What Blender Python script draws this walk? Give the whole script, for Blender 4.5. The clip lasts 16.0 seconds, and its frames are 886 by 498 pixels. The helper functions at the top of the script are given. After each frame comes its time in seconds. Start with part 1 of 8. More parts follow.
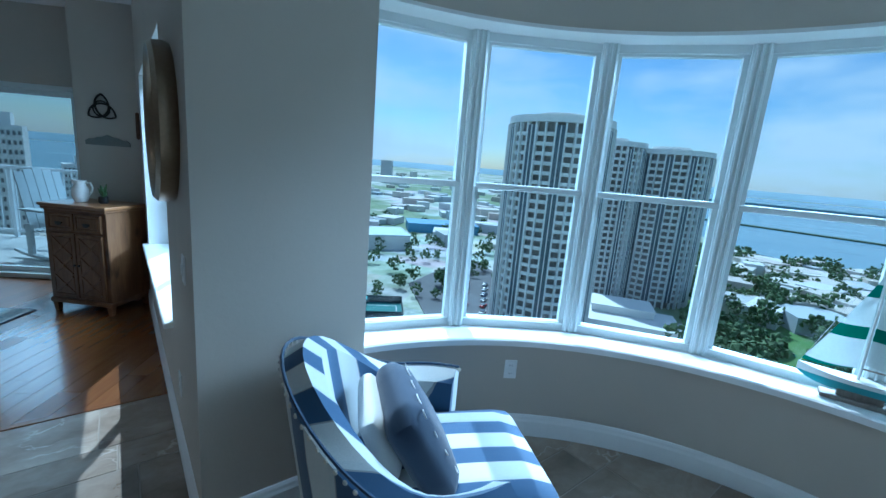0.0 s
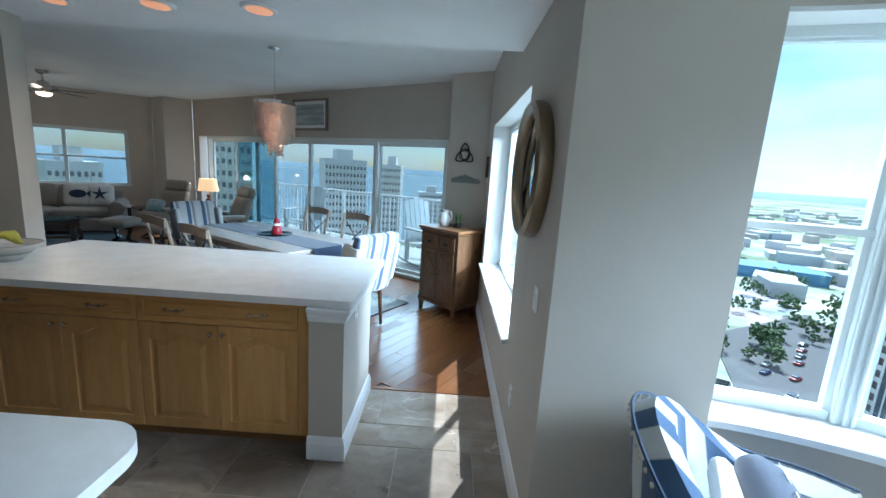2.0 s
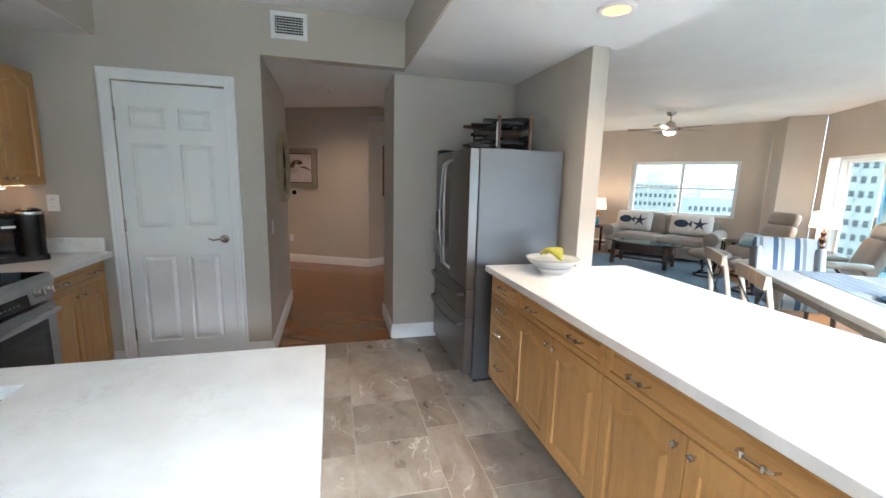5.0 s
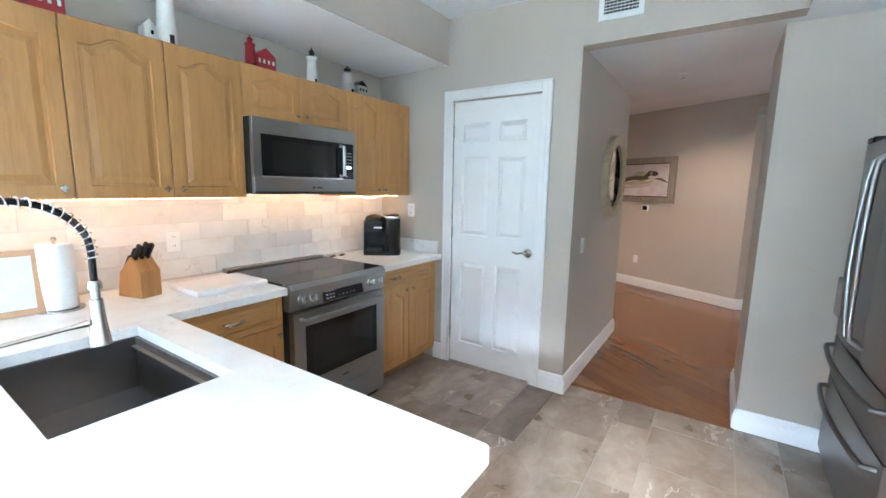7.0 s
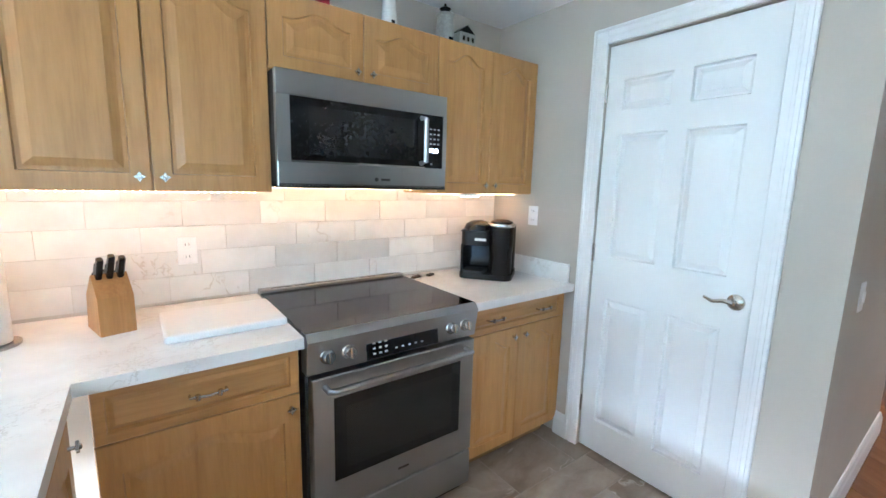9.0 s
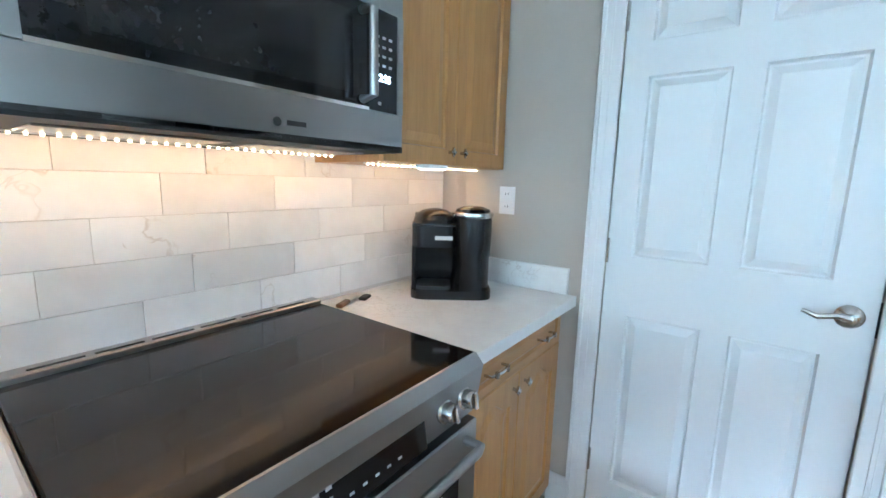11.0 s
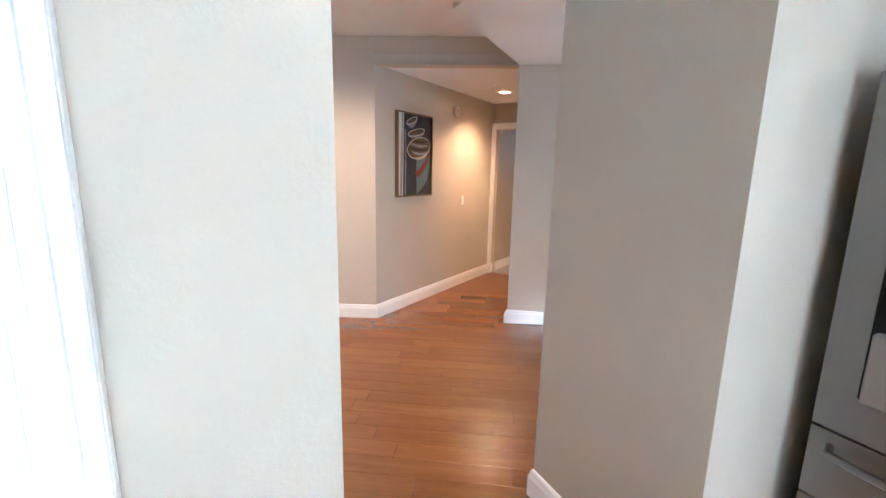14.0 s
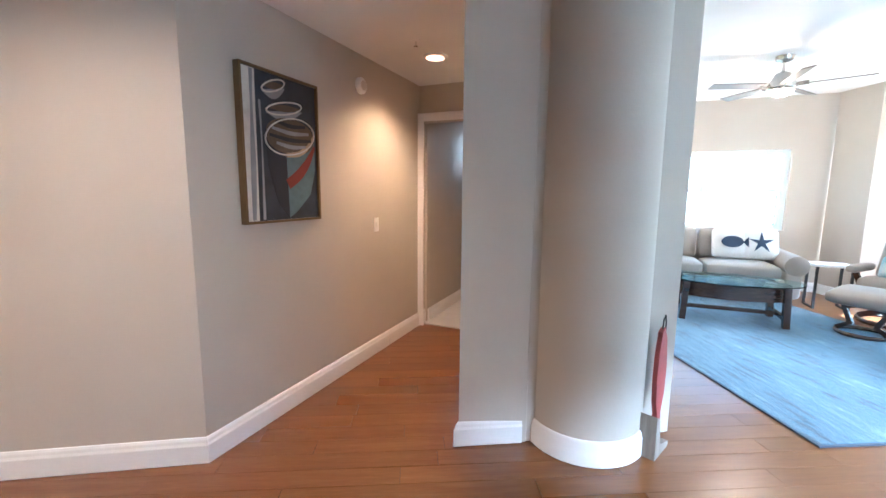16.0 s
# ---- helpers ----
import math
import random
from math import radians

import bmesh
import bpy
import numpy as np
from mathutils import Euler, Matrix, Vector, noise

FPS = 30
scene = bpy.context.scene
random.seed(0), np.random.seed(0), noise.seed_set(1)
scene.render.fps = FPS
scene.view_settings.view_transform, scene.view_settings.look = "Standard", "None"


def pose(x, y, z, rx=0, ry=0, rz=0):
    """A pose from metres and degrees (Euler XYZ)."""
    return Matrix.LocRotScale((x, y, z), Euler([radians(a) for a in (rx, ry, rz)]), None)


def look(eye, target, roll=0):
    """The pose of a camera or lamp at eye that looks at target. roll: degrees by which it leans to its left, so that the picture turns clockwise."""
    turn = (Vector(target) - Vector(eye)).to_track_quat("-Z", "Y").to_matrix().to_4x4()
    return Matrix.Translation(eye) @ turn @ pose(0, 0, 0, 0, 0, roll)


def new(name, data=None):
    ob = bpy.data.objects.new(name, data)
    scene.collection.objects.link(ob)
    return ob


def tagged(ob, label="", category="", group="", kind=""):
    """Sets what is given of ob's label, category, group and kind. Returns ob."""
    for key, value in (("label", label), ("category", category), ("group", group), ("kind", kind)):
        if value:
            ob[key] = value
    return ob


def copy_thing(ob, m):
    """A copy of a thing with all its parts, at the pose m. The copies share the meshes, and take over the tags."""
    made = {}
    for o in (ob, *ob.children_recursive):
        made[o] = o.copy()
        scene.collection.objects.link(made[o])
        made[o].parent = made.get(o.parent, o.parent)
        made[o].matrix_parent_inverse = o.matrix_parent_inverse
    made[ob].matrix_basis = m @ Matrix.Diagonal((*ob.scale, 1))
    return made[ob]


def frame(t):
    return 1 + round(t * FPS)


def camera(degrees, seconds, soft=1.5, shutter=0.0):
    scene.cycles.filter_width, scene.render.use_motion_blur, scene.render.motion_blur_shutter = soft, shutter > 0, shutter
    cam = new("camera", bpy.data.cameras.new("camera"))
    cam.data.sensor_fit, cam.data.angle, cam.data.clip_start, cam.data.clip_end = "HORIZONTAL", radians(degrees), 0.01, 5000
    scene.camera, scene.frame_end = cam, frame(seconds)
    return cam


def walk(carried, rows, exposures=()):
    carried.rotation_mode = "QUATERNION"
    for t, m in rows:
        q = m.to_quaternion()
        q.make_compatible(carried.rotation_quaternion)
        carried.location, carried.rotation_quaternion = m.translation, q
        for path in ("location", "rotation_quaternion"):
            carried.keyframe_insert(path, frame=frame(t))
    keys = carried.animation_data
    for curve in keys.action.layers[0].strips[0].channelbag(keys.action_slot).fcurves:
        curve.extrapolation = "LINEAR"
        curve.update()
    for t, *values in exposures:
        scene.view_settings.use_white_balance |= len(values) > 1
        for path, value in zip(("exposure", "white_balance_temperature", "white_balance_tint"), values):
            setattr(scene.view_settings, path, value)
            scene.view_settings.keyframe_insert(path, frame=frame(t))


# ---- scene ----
cam = camera(93.9, 16.0)
PATH = [
    (0, (-0.017, 0.236, 1.556), (1.204, 1.77, 1.16), 4.7),
    (0.5, (-0.072, 0.241, 1.568), (0.83, 1.982, 1.177), 4.8),
    (1, (-0.113, 0.267, 1.58), (0.492, 2.134, 1.197), 4.4),
    (1.5, (-0.149, 0.298, 1.591), (0.147, 2.241, 1.22), 3.9),
    (2, (-0.241, 0.332, 1.599), (-0.258, 2.298, 1.232), 3.7),
    (2.5, (-0.3, 0.452, 1.573), (-0.676, 2.382, 1.21), 3.1),
    (3, (-0.294, 0.583, 1.538), (-1.041, 2.403, 1.178), 2.7),
    (3.5, (-0.283, 0.728, 1.529), (-1.399, 2.35, 1.175), 2.5),
    (4, (-0.345, 0.898, 1.524), (-1.798, 2.226, 1.172), 2.0),
    (4.5, (-0.406, 1.125, 1.486), (-2.134, 2.075, 1.154), 1.7),
    (5, (-0.477, 1.319, 1.506), (-2.382, 1.83, 1.173), 1.5),
    (5.2, (-0.533, 1.374, 1.504), (-2.478, 1.707, 1.177), 1.3),
    (7.5, (-1.393, 1.668, 1.474), (-2.844, 0.325, 1.172), 1.2),
    (7.8, (-1.529, 1.628, 1.484), (-2.871, 0.178, 1.177), 1.3),
    (8.2, (-1.69, 1.495, 1.486), (-2.917, -0.053, 1.171), 1.4),
    (9.2, (-2.17, 0.98, 1.43), (-3.35, -0.6, 1.12), 1.5),
    (10.3, (-2.293, 0.526, 1.378), (-3.617, -0.943, 1.078), 1.6),
    (10.5, (-2.33, 0.463, 1.367), (-3.707, -0.956, 1.064), 1.5),
    (11, (-2.457, 0.255, 1.345), (-4.032, -0.933, 1.02), 1.4),
    (11.5, (-2.589, 0.141, 1.332), (-4.358, -0.729, 0.995), 1.2),
    (12, (-2.771, 0.139, 1.348), (-4.679, -0.337, 0.98), 0.6),
    (12.5, (-2.956, 0.194, 1.392), (-4.915, 0.144, 0.995), 0.7),
    (13, (-3.148, 0.299, 1.43), (-5.076, 0.646, 1.026), 0.8),
    (13.5, (-3.38, 0.517, 1.437), (-5.233, 1.168, 1.058), -0.1),
    (14, (-3.635, 0.73, 1.442), (-5.398, 1.601, 1.079), 1.2),
    (14.5, (-3.98, 0.973, 1.427), (-5.675, 1.98, 1.093), 1.1),
    (15, (-4.354, 1.221, 1.404), (-6.002, 2.315, 1.11), 1.1),
    (15.5, (-4.788, 1.411, 1.406), (-6.398, 2.562, 1.117), 1.0),
    (16, (-5.193, 1.704, 1.372), (-6.791, 2.876, 1.1), 0.5),
]
EXPOSURES = [
    (0.0, 0.1, 4350, -5), (0.5, 0.3, 4850, -3), (1.0, 0.45, 5000, 0), (2.0, 1.0, 5150, 2), (3.0, 1.8, 5550, 6), (4.0, 2.4, 5750, 8), (5.0, 2.85, 5850, 9),
    (7.5, 3.95, 5300, 6), (8.2, 4.0, 5300, 6), (10.5, 3.75, 4850, 0), (12.0, 3.9, 5100, 4), (13.0, 4.35, 5950, 7), (13.8, 4.6, 5600, 9), (14.5, 5.0, 5050, 8), (15.0, 5.2, 4800, 7), (15.5, 4.85, 4900, 7), (16.0, 4.3, 5000, 6),
]
walk(cam, [(t, look(eye, target, roll)) for t, eye, target, roll in PATH], EXPOSURES)

# ---- light ----
SUN = Vector((0.34, 0.66, 1.0)).normalized()
world = bpy.data.worlds.new("sky")
scene.world = world
world.use_nodes = True
wn = world.node_tree.nodes
sky = wn.new("ShaderNodeTexSky")
sky.sky_type, sky.sun_disc = "NISHITA", False
sky.sun_elevation = math.asin(SUN.z)
sky.sun_rotation = math.atan2(SUN.x, SUN.y)
sky.dust_density, sky.ozone_density = 0.6, 2.0
tc = wn.new("ShaderNodeTexCoord")
mp = wn.new("ShaderNodeMapping")
mp.inputs["Scale"].default_value = (1.0, 1.0, 3.2)
cl = wn.new("ShaderNodeTexNoise")
cl.inputs["Scale"].default_value, cl.inputs["Detail"].default_value = 3.4, 9
cr = wn.new("ShaderNodeMapRange")
cr.inputs[1].default_value, cr.inputs[2].default_value = 0.44, 0.68
cmix = wn.new("ShaderNodeMix")
cmix.data_type = "RGBA"
cmix.inputs[7].default_value = (7.0, 7.3, 7.6, 1)
wl = world.node_tree.links
wl.new(tc.outputs["Generated"], mp.inputs["Vector"])
wl.new(mp.outputs[0], cl.inputs["Vector"])
wl.new(cl.outputs[0], cr.inputs[0])
wl.new(cr.outputs[0], cmix.inputs[0])
wl.new(sky.outputs[0], cmix.inputs[6])
wl.new(cmix.outputs[2], wn["Background"].inputs[0])
wn["Background"].inputs[1].default_value = 0.09

sun_data = bpy.data.lights.new("sun", "SUN")
sun_data.energy, sun_data.angle, sun_data.color = 4.2, radians(0.53), (1.0, 0.95, 0.87)
sun = new("sun", sun_data)
sun.matrix_world = look(SUN * 50, (0, 0, 0))


def window_light(x, y, z, tx, ty, tz, width, height, watts):
    """An added area lamp, kept out of view, standing in for the sky's light at a window."""
    d = bpy.data.lights.new("window_light", "AREA")
    d.shape, d.size, d.size_y, d.energy, d.color = "RECTANGLE", width, height, watts, (0.84, 0.93, 1.0)
    ob = new("window_light", d)
    ob.matrix_world = look((x, y, z), (tx, ty, tz))
    return ob


def bulb(x, y, z, watts, colour, radius=0.04, spot=0):
    d = bpy.data.lights.new("lamp_light", "SPOT" if spot else "POINT")
    d.energy, d.color, d.shadow_soft_size = watts, colour, radius
    if spot:
        d.spot_size, d.spot_blend = radians(spot), 1.0
    ob = new("lamp_light", d)
    ob.location = (x, y, z)
    return ob


WARM = (1.0, 0.74, 0.52)
# added sky lamps float outside, above what the windows show
window_light(0.1, 12.8, 4.3, -5.2, 4.3, 0.9, 7.0, 2.0, 320)
window_light(8.0, 0.9, 4.7, -2.5, 0.5, 0.8, 6.0, 1.8, 1900)
window_light(1.5, 3.9, 3.1, -0.8, 3.6, 0.4, 2.0, 1.0, 75)
window_light(-8.9, 10.1, 3.1, -7.2, 7.3, 0.4, 2.2, 1.0, 8)

# ---- materials ----


class Nodes:
    def __init__(self, name):
        self.m = bpy.data.materials.new(name)
        self.m.use_nodes = True
        self.t = self.m.node_tree
        self.b = self.t.nodes["Principled BSDF"]

    def add(self, kind, **inputs):
        n = self.t.nodes.new(kind)
        for k, v in inputs.items():
            n.inputs[k.replace("_", " ")].default_value = v
        return n

    def link(self, a, b):
        self.t.links.new(a, b)

    def coords(self, scale=(1, 1, 1), rot=(0, 0, 0), jitter=False):
        c = self.add("ShaderNodeTexCoord")
        mp = self.add("ShaderNodeMapping")
        mp.inputs["Scale"].default_value = scale
        mp.inputs["Rotation"].default_value = [radians(a) for a in rot]
        self.link(c.outputs["Object"], mp.inputs["Vector"])
        if jitter:
            oi = self.add("ShaderNodeObjectInfo")
            mu = self.add("ShaderNodeVectorMath")
            mu.operation = "SCALE"
            mu.inputs[0].default_value = (17.3, 9.1, 5.7)
            self.link(oi.outputs["Random"], mu.inputs["Scale"])
            self.link(mu.outputs[0], mp.inputs["Location"])
        return mp.outputs[0]

    def noise(self, vec, scale, detail=4, rough=0.55):
        n = self.add("ShaderNodeTexNoise", Scale=scale, Detail=detail, Roughness=rough)
        self.link(vec, n.inputs["Vector"])
        return n.outputs[0]

    def ramp(self, fac, stops):
        r = self.add("ShaderNodeValToRGB")
        e = r.color_ramp.elements
        while len(e) < len(stops):
            e.new(0.5)
        for el, (p, c) in zip(e, stops):
            el.position, el.color = p, (*c, 1)
        self.link(fac, r.inputs[0])
        return r.outputs[0]

    def mix(self, fac, a, b, how="MIX"):
        n = self.add("ShaderNodeMix")
        n.data_type, n.blend_type = "RGBA", how
        for sock, v in ((0, fac), (6, a), (7, b)):
            if hasattr(v, "links"):
                self.link(v, n.inputs[sock])
            elif sock == 0:
                n.inputs[0].default_value = v
            else:
                n.inputs[sock].default_value = (*v, 1)
        return n.outputs[2]

    def bump(self, height, strength, dist=0.002):
        n = self.add("ShaderNodeBump", Strength=strength, Distance=dist)
        self.link(height, n.inputs["Height"])
        self.link(n.outputs[0], self.b.inputs["Normal"])

    def out(self, colour=None, rough=0.5, metal=0.0, **kw):
        if colour is not None:
            if hasattr(colour, "links"):
                self.link(colour, self.b.inputs["Base Color"])
            else:
                self.b.inputs["Base Color"].default_value = (*colour, 1)
        if hasattr(rough, "links"):
            self.link(rough, self.b.inputs["Roughness"])
        else:
            self.b.inputs["Roughness"].default_value = rough
        self.b.inputs["Metallic"].default_value = metal
        for k, v in kw.items():
            self.b.inputs[k.replace("_", " ")].default_value = v
        return self.m


def plain(name, c, rough=0.5, metal=0.0, grain=60, vary=0.12, bump=0.1, **kw):
    """Painted, moulded or cast surface with slight large and fine variation."""
    n = Nodes(name)
    v = n.coords()
    a = n.noise(v, 2.2, 3)
    f = n.noise(v, grain, 3)
    lo, hi = [x * (1 - vary) for x in c], [min(1, x * (1 + vary)) for x in c]
    col = n.ramp(n.mix(0.35, a, f), [(0.3, lo), (0.7, hi)])
    if bump:
        n.bump(f, bump, 0.001)
    return n.out(col, rough, metal, **kw)


def wall_paint(name, c):
    n = Nodes(name)
    v = n.coords()
    big = n.noise(v, 1.3, 3)
    knock = n.noise(v, 38, 5, 0.6)
    fine = n.noise(v, 160, 2)
    col = n.ramp(big, [(0.3, [x * 0.95 for x in c]), (0.7, [x * 1.04 for x in c])])
    n.bump(n.mix(0.3, knock, fine), 0.35, 0.003)
    return n.out(col, 0.72)


def wood(name, dark, mid, light, axis="z", rough=0.38, scale=1.0, knots=False, coat=0.0, jitter=True, relief=0.12):
    n = Nodes(name)
    s = {"x": (1.2, 14, 14), "y": (14, 1.2, 14), "z": (14, 14, 1.2)}[axis]
    v = n.coords([k * scale for k in s], jitter=jitter)
    g = n.noise(v, 1.6, 6, 0.62)
    fine = n.noise(v, 9, 4)
    col = n.ramp(n.mix(0.35, g, fine), [(0.28, dark), (0.5, mid), (0.74, light)])
    if knots:
        k = n.noise(n.coords((3, 3, 1.4), jitter=jitter), 2.2, 2)
        col = n.mix(n.ramp(k, [(0.62, (0, 0, 0)), (0.72, (1, 1, 1))]), col, [x * 0.45 for x in dark])
    if jitter:
        oi = n.add("ShaderNodeObjectInfo")
        tone = n.add("ShaderNodeMapRange")
        tone.inputs[3].default_value, tone.inputs[4].default_value = 0.88, 1.1
        n.link(oi.outputs["Random"], tone.inputs[0])
        hs = n.add("ShaderNodeHueSaturation")
        n.link(tone.outputs[0], hs.inputs["Value"])
        n.link(col, hs.inputs["Color"])
        col = hs.outputs[0]
    n.bump(fine, relief, 0.001)
    return n.out(col, rough, Coat_Weight=coat, Coat_Roughness=0.12)


def brushed(name, c, rough=0.3, axis="x"):
    n = Nodes(name)
    s = {"x": (3, 520, 520), "y": (520, 3, 520), "z": (520, 520, 3)}[axis]
    f = n.noise(n.coords(s), 1.0, 3)
    big = n.noise(n.coords(), 1.8, 3)
    col = n.ramp(big, [(0.3, [x * 0.9 for x in c]), (0.7, c)])
    return n.out(col, n.ramp(f, [(0.2, (rough * 0.99,) * 3), (0.8, (rough * 1.01,) * 3)]), 1.0)


def quartz(name):
    n = Nodes(name)
    v = n.coords()
    warp = n.noise(v, 3.2, 5, 0.65)
    vv = n.mix(0.16, v, warp)
    veins = n.noise(vv, 6.5, 7, 0.7)
    mask = n.noise(v, 2.1, 2)
    line = n.ramp(veins, [(0.485, (0, 0, 0)), (0.5, (1, 1, 1)), (0.512, (0, 0, 0))])
    spot = n.ramp(mask, [(0.5, (0, 0, 0)), (0.66, (1, 1, 1))])
    amount = n.mix(1.0, line, spot, "MULTIPLY")
    base = n.ramp(n.noise(v, 9, 4), [(0.3, (0.74, 0.72, 0.7)), (0.7, (0.83, 0.82, 0.8))])
    col = n.mix(amount, base, (0.55, 0.51, 0.47))
    return n.out(col, 0.3, Coat_Weight=0.2, Coat_Roughness=0.2)


def stone_tile(name):
    """Slate-look porcelain: cloudy bands across each tile, pale cracks, and a tone of its own."""
    n = Nodes(name)
    v = n.coords(jitter=True)
    warped = n.mix(0.42, v, n.noise(v, 1.7, 4))
    sc = n.add("ShaderNodeMapping")
    sc.inputs["Scale"].default_value, sc.inputs["Rotation"].default_value = (1.0, 3.4, 1.0), (0, 0, 0.5)
    n.link(warped, sc.inputs["Vector"])
    bands = n.noise(sc.outputs[0], 3.6, 6, 0.6)
    cloud = n.noise(v, 5.0, 5, 0.6)
    col = n.ramp(n.mix(0.4, bands, cloud), [(0.3, (0.15, 0.108, 0.078)), (0.47, (0.255, 0.2, 0.152)), (0.6, (0.34, 0.28, 0.222)), (0.74, (0.44, 0.375, 0.31))])
    veins = n.noise(sc.outputs[0], 2.6, 4, 0.5)
    line = n.ramp(veins, [(0.488, (0, 0, 0)), (0.5, (0.75, 0.75, 0.75)), (0.512, (0, 0, 0))])
    gate = n.ramp(n.noise(v, 2.2, 2), [(0.52, (0, 0, 0)), (0.62, (1, 1, 1))])
    col = n.mix(n.mix(1.0, line, gate, "MULTIPLY"), col, (0.56, 0.5, 0.43))
    oi = n.add("ShaderNodeObjectInfo")
    tone = n.add("ShaderNodeMapRange")
    tone.inputs[3].default_value, tone.inputs[4].default_value = 0.72, 1.22
    n.link(oi.outputs["Random"], tone.inputs[0])
    hs = n.add("ShaderNodeHueSaturation")
    n.link(tone.outputs[0], hs.inputs["Value"])
    n.link(col, hs.inputs["Color"])
    n.bump(n.mix(0.5, bands, n.noise(v, 60, 4)), 0.25, 0.003)
    return n.out(hs.outputs[0], n.ramp(cloud, [(0.3, (0.26,) * 3), (0.7, (0.4,) * 3)]))


def marble_tile(name):
    n = Nodes(name)
    v = n.coords(jitter=True)
    c = n.noise(v, 5, 5)
    col = n.ramp(c, [(0.3, (0.66, 0.65, 0.63)), (0.6, (0.77, 0.765, 0.75)), (0.8, (0.74, 0.7, 0.65))])
    warped = n.mix(0.35, v, n.noise(v, 4, 4))
    line = n.ramp(n.noise(warped, 5, 4), [(0.49, (0, 0, 0)), (0.5, (0.6, 0.6, 0.6)), (0.51, (0, 0, 0))])
    gate = n.ramp(n.noise(v, 3, 2), [(0.56, (0, 0, 0)), (0.66, (1, 1, 1))])
    col = n.mix(n.mix(1.0, line, gate, "MULTIPLY"), col, (0.46, 0.4, 0.33))
    oi = n.add("ShaderNodeObjectInfo")
    tone = n.add("ShaderNodeMapRange")
    tone.inputs[3].default_value, tone.inputs[4].default_value = 0.9, 1.05
    n.link(oi.outputs["Random"], tone.inputs[0])
    hs = n.add("ShaderNodeHueSaturation")
    n.link(tone.outputs[0], hs.inputs["Value"])
    n.link(col, hs.inputs["Color"])
    n.bump(c, 0.05, 0.001)
    return n.out(hs.outputs[0], 0.25)


def glass(name, tint=(0.93, 0.98, 0.99)):
    n = Nodes(name)
    return n.out(tint, 0.0, Transmission_Weight=1.0, IOR=1.02, Specular_IOR_Level=0.35)


def pane(name, tint=(0.94, 0.98, 0.985)):
    """Clear window glass: lets straight light through and mirrors a little."""
    n = Nodes(name)
    tr = n.add("ShaderNodeBsdfTransparent", Color=(*tint, 1))
    gl = n.add("ShaderNodeBsdfGlossy", Roughness=0.02)
    lw = n.add("ShaderNodeLayerWeight", Blend=0.5)
    pw = n.add("ShaderNodeMath")
    pw.operation = "POWER"
    pw.inputs[1].default_value = 4.0
    ml = n.add("ShaderNodeMath")
    ml.operation = "MULTIPLY_ADD"
    ml.inputs[1].default_value, ml.inputs[2].default_value = 0.45, 0.025
    n.link(lw.outputs["Facing"], pw.inputs[0])
    n.link(pw.outputs[0], ml.inputs[0])
    mx = n.add("ShaderNodeMixShader")
    n.link(ml.outputs[0], mx.inputs[0])
    n.link(tr.outputs[0], mx.inputs[1])
    n.link(gl.outputs[0], mx.inputs[2])
    n.link(mx.outputs[0], n.t.nodes["Material Output"].inputs[0])
    return n.m


def fabric(name, c, c2=None, weave=420, rough=0.9):
    n = Nodes(name)
    v = n.coords()
    w = n.noise(v, weave, 2)
    big = n.noise(v, 5, 4)
    c2 = c2 or [x * 0.82 for x in c]
    col = n.ramp(n.mix(0.4, big, w), [(0.32, c2), (0.68, c)])
    n.bump(w, 0.35, 0.002)
    return n.out(col, rough, Sheen_Weight=0.25)


def striped(name, bands, period, axis=0):
    """Woven stripes: bands of (end, colour) over one period along an axis of the object."""
    n = Nodes(name)
    c = n.add("ShaderNodeTexCoord")
    sp = n.add("ShaderNodeSeparateXYZ")
    n.link(c.outputs["Object"], sp.inputs[0])
    d = n.add("ShaderNodeMath")
    d.operation = "DIVIDE"
    d.inputs[1].default_value = period
    n.link(sp.outputs[axis], d.inputs[0])
    f = n.add("ShaderNodeMath")
    f.operation = "FRACT"
    n.link(d.outputs[0], f.inputs[0])
    r = n.add("ShaderNodeValToRGB")
    r.color_ramp.interpolation = "CONSTANT"
    e = r.color_ramp.elements
    while len(e) < len(bands):
        e.new(0.5)
    for el, (p, col) in zip(e, bands):
        el.position, el.color = p, (*col, 1)
    n.link(f.outputs[0], r.inputs[0])
    w = n.noise(c.outputs["Object"], 380, 2)
    col = n.mix(n.ramp(w, [(0.3, (0.25,) * 3), (0.7, (0, 0, 0))]), r.outputs[0], (0.1, 0.1, 0.12))
    n.bump(w, 0.3, 0.002)
    return n.out(col, 0.9, Sheen_Weight=0.2)


def glow(name, c, strength):
    n = Nodes(name)
    return n.out((0.8, 0.8, 0.8), 0.5, Emission_Color=(*c, 1), Emission_Strength=strength)


M_WALL = wall_paint("greige_wall_paint", (0.50, 0.455, 0.395))
M_CEIL = wall_paint("white_ceiling_paint", (0.80, 0.80, 0.80))
M_WHITE = plain("white_gloss_paint", (0.80, 0.80, 0.80), 0.35, vary=0.03, bump=0.03)
M_DOOR = plain("white_door_paint", (0.79, 0.79, 0.79), 0.42, vary=0.02, bump=0.04)
M_VINYL = plain("white_window_vinyl", (0.74, 0.79, 0.8), 0.4, vary=0.03, bump=0.02)
M_QUARTZ = quartz("white_quartz")
M_TILE = stone_tile("slate_look_tile")
M_GROUT = plain("grey_grout", (0.36, 0.315, 0.265), 0.9)
M_SPLASH = marble_tile("polished_marble_tile")
M_GROUTW = plain("pale_grout", (0.58, 0.55, 0.51), 0.9)
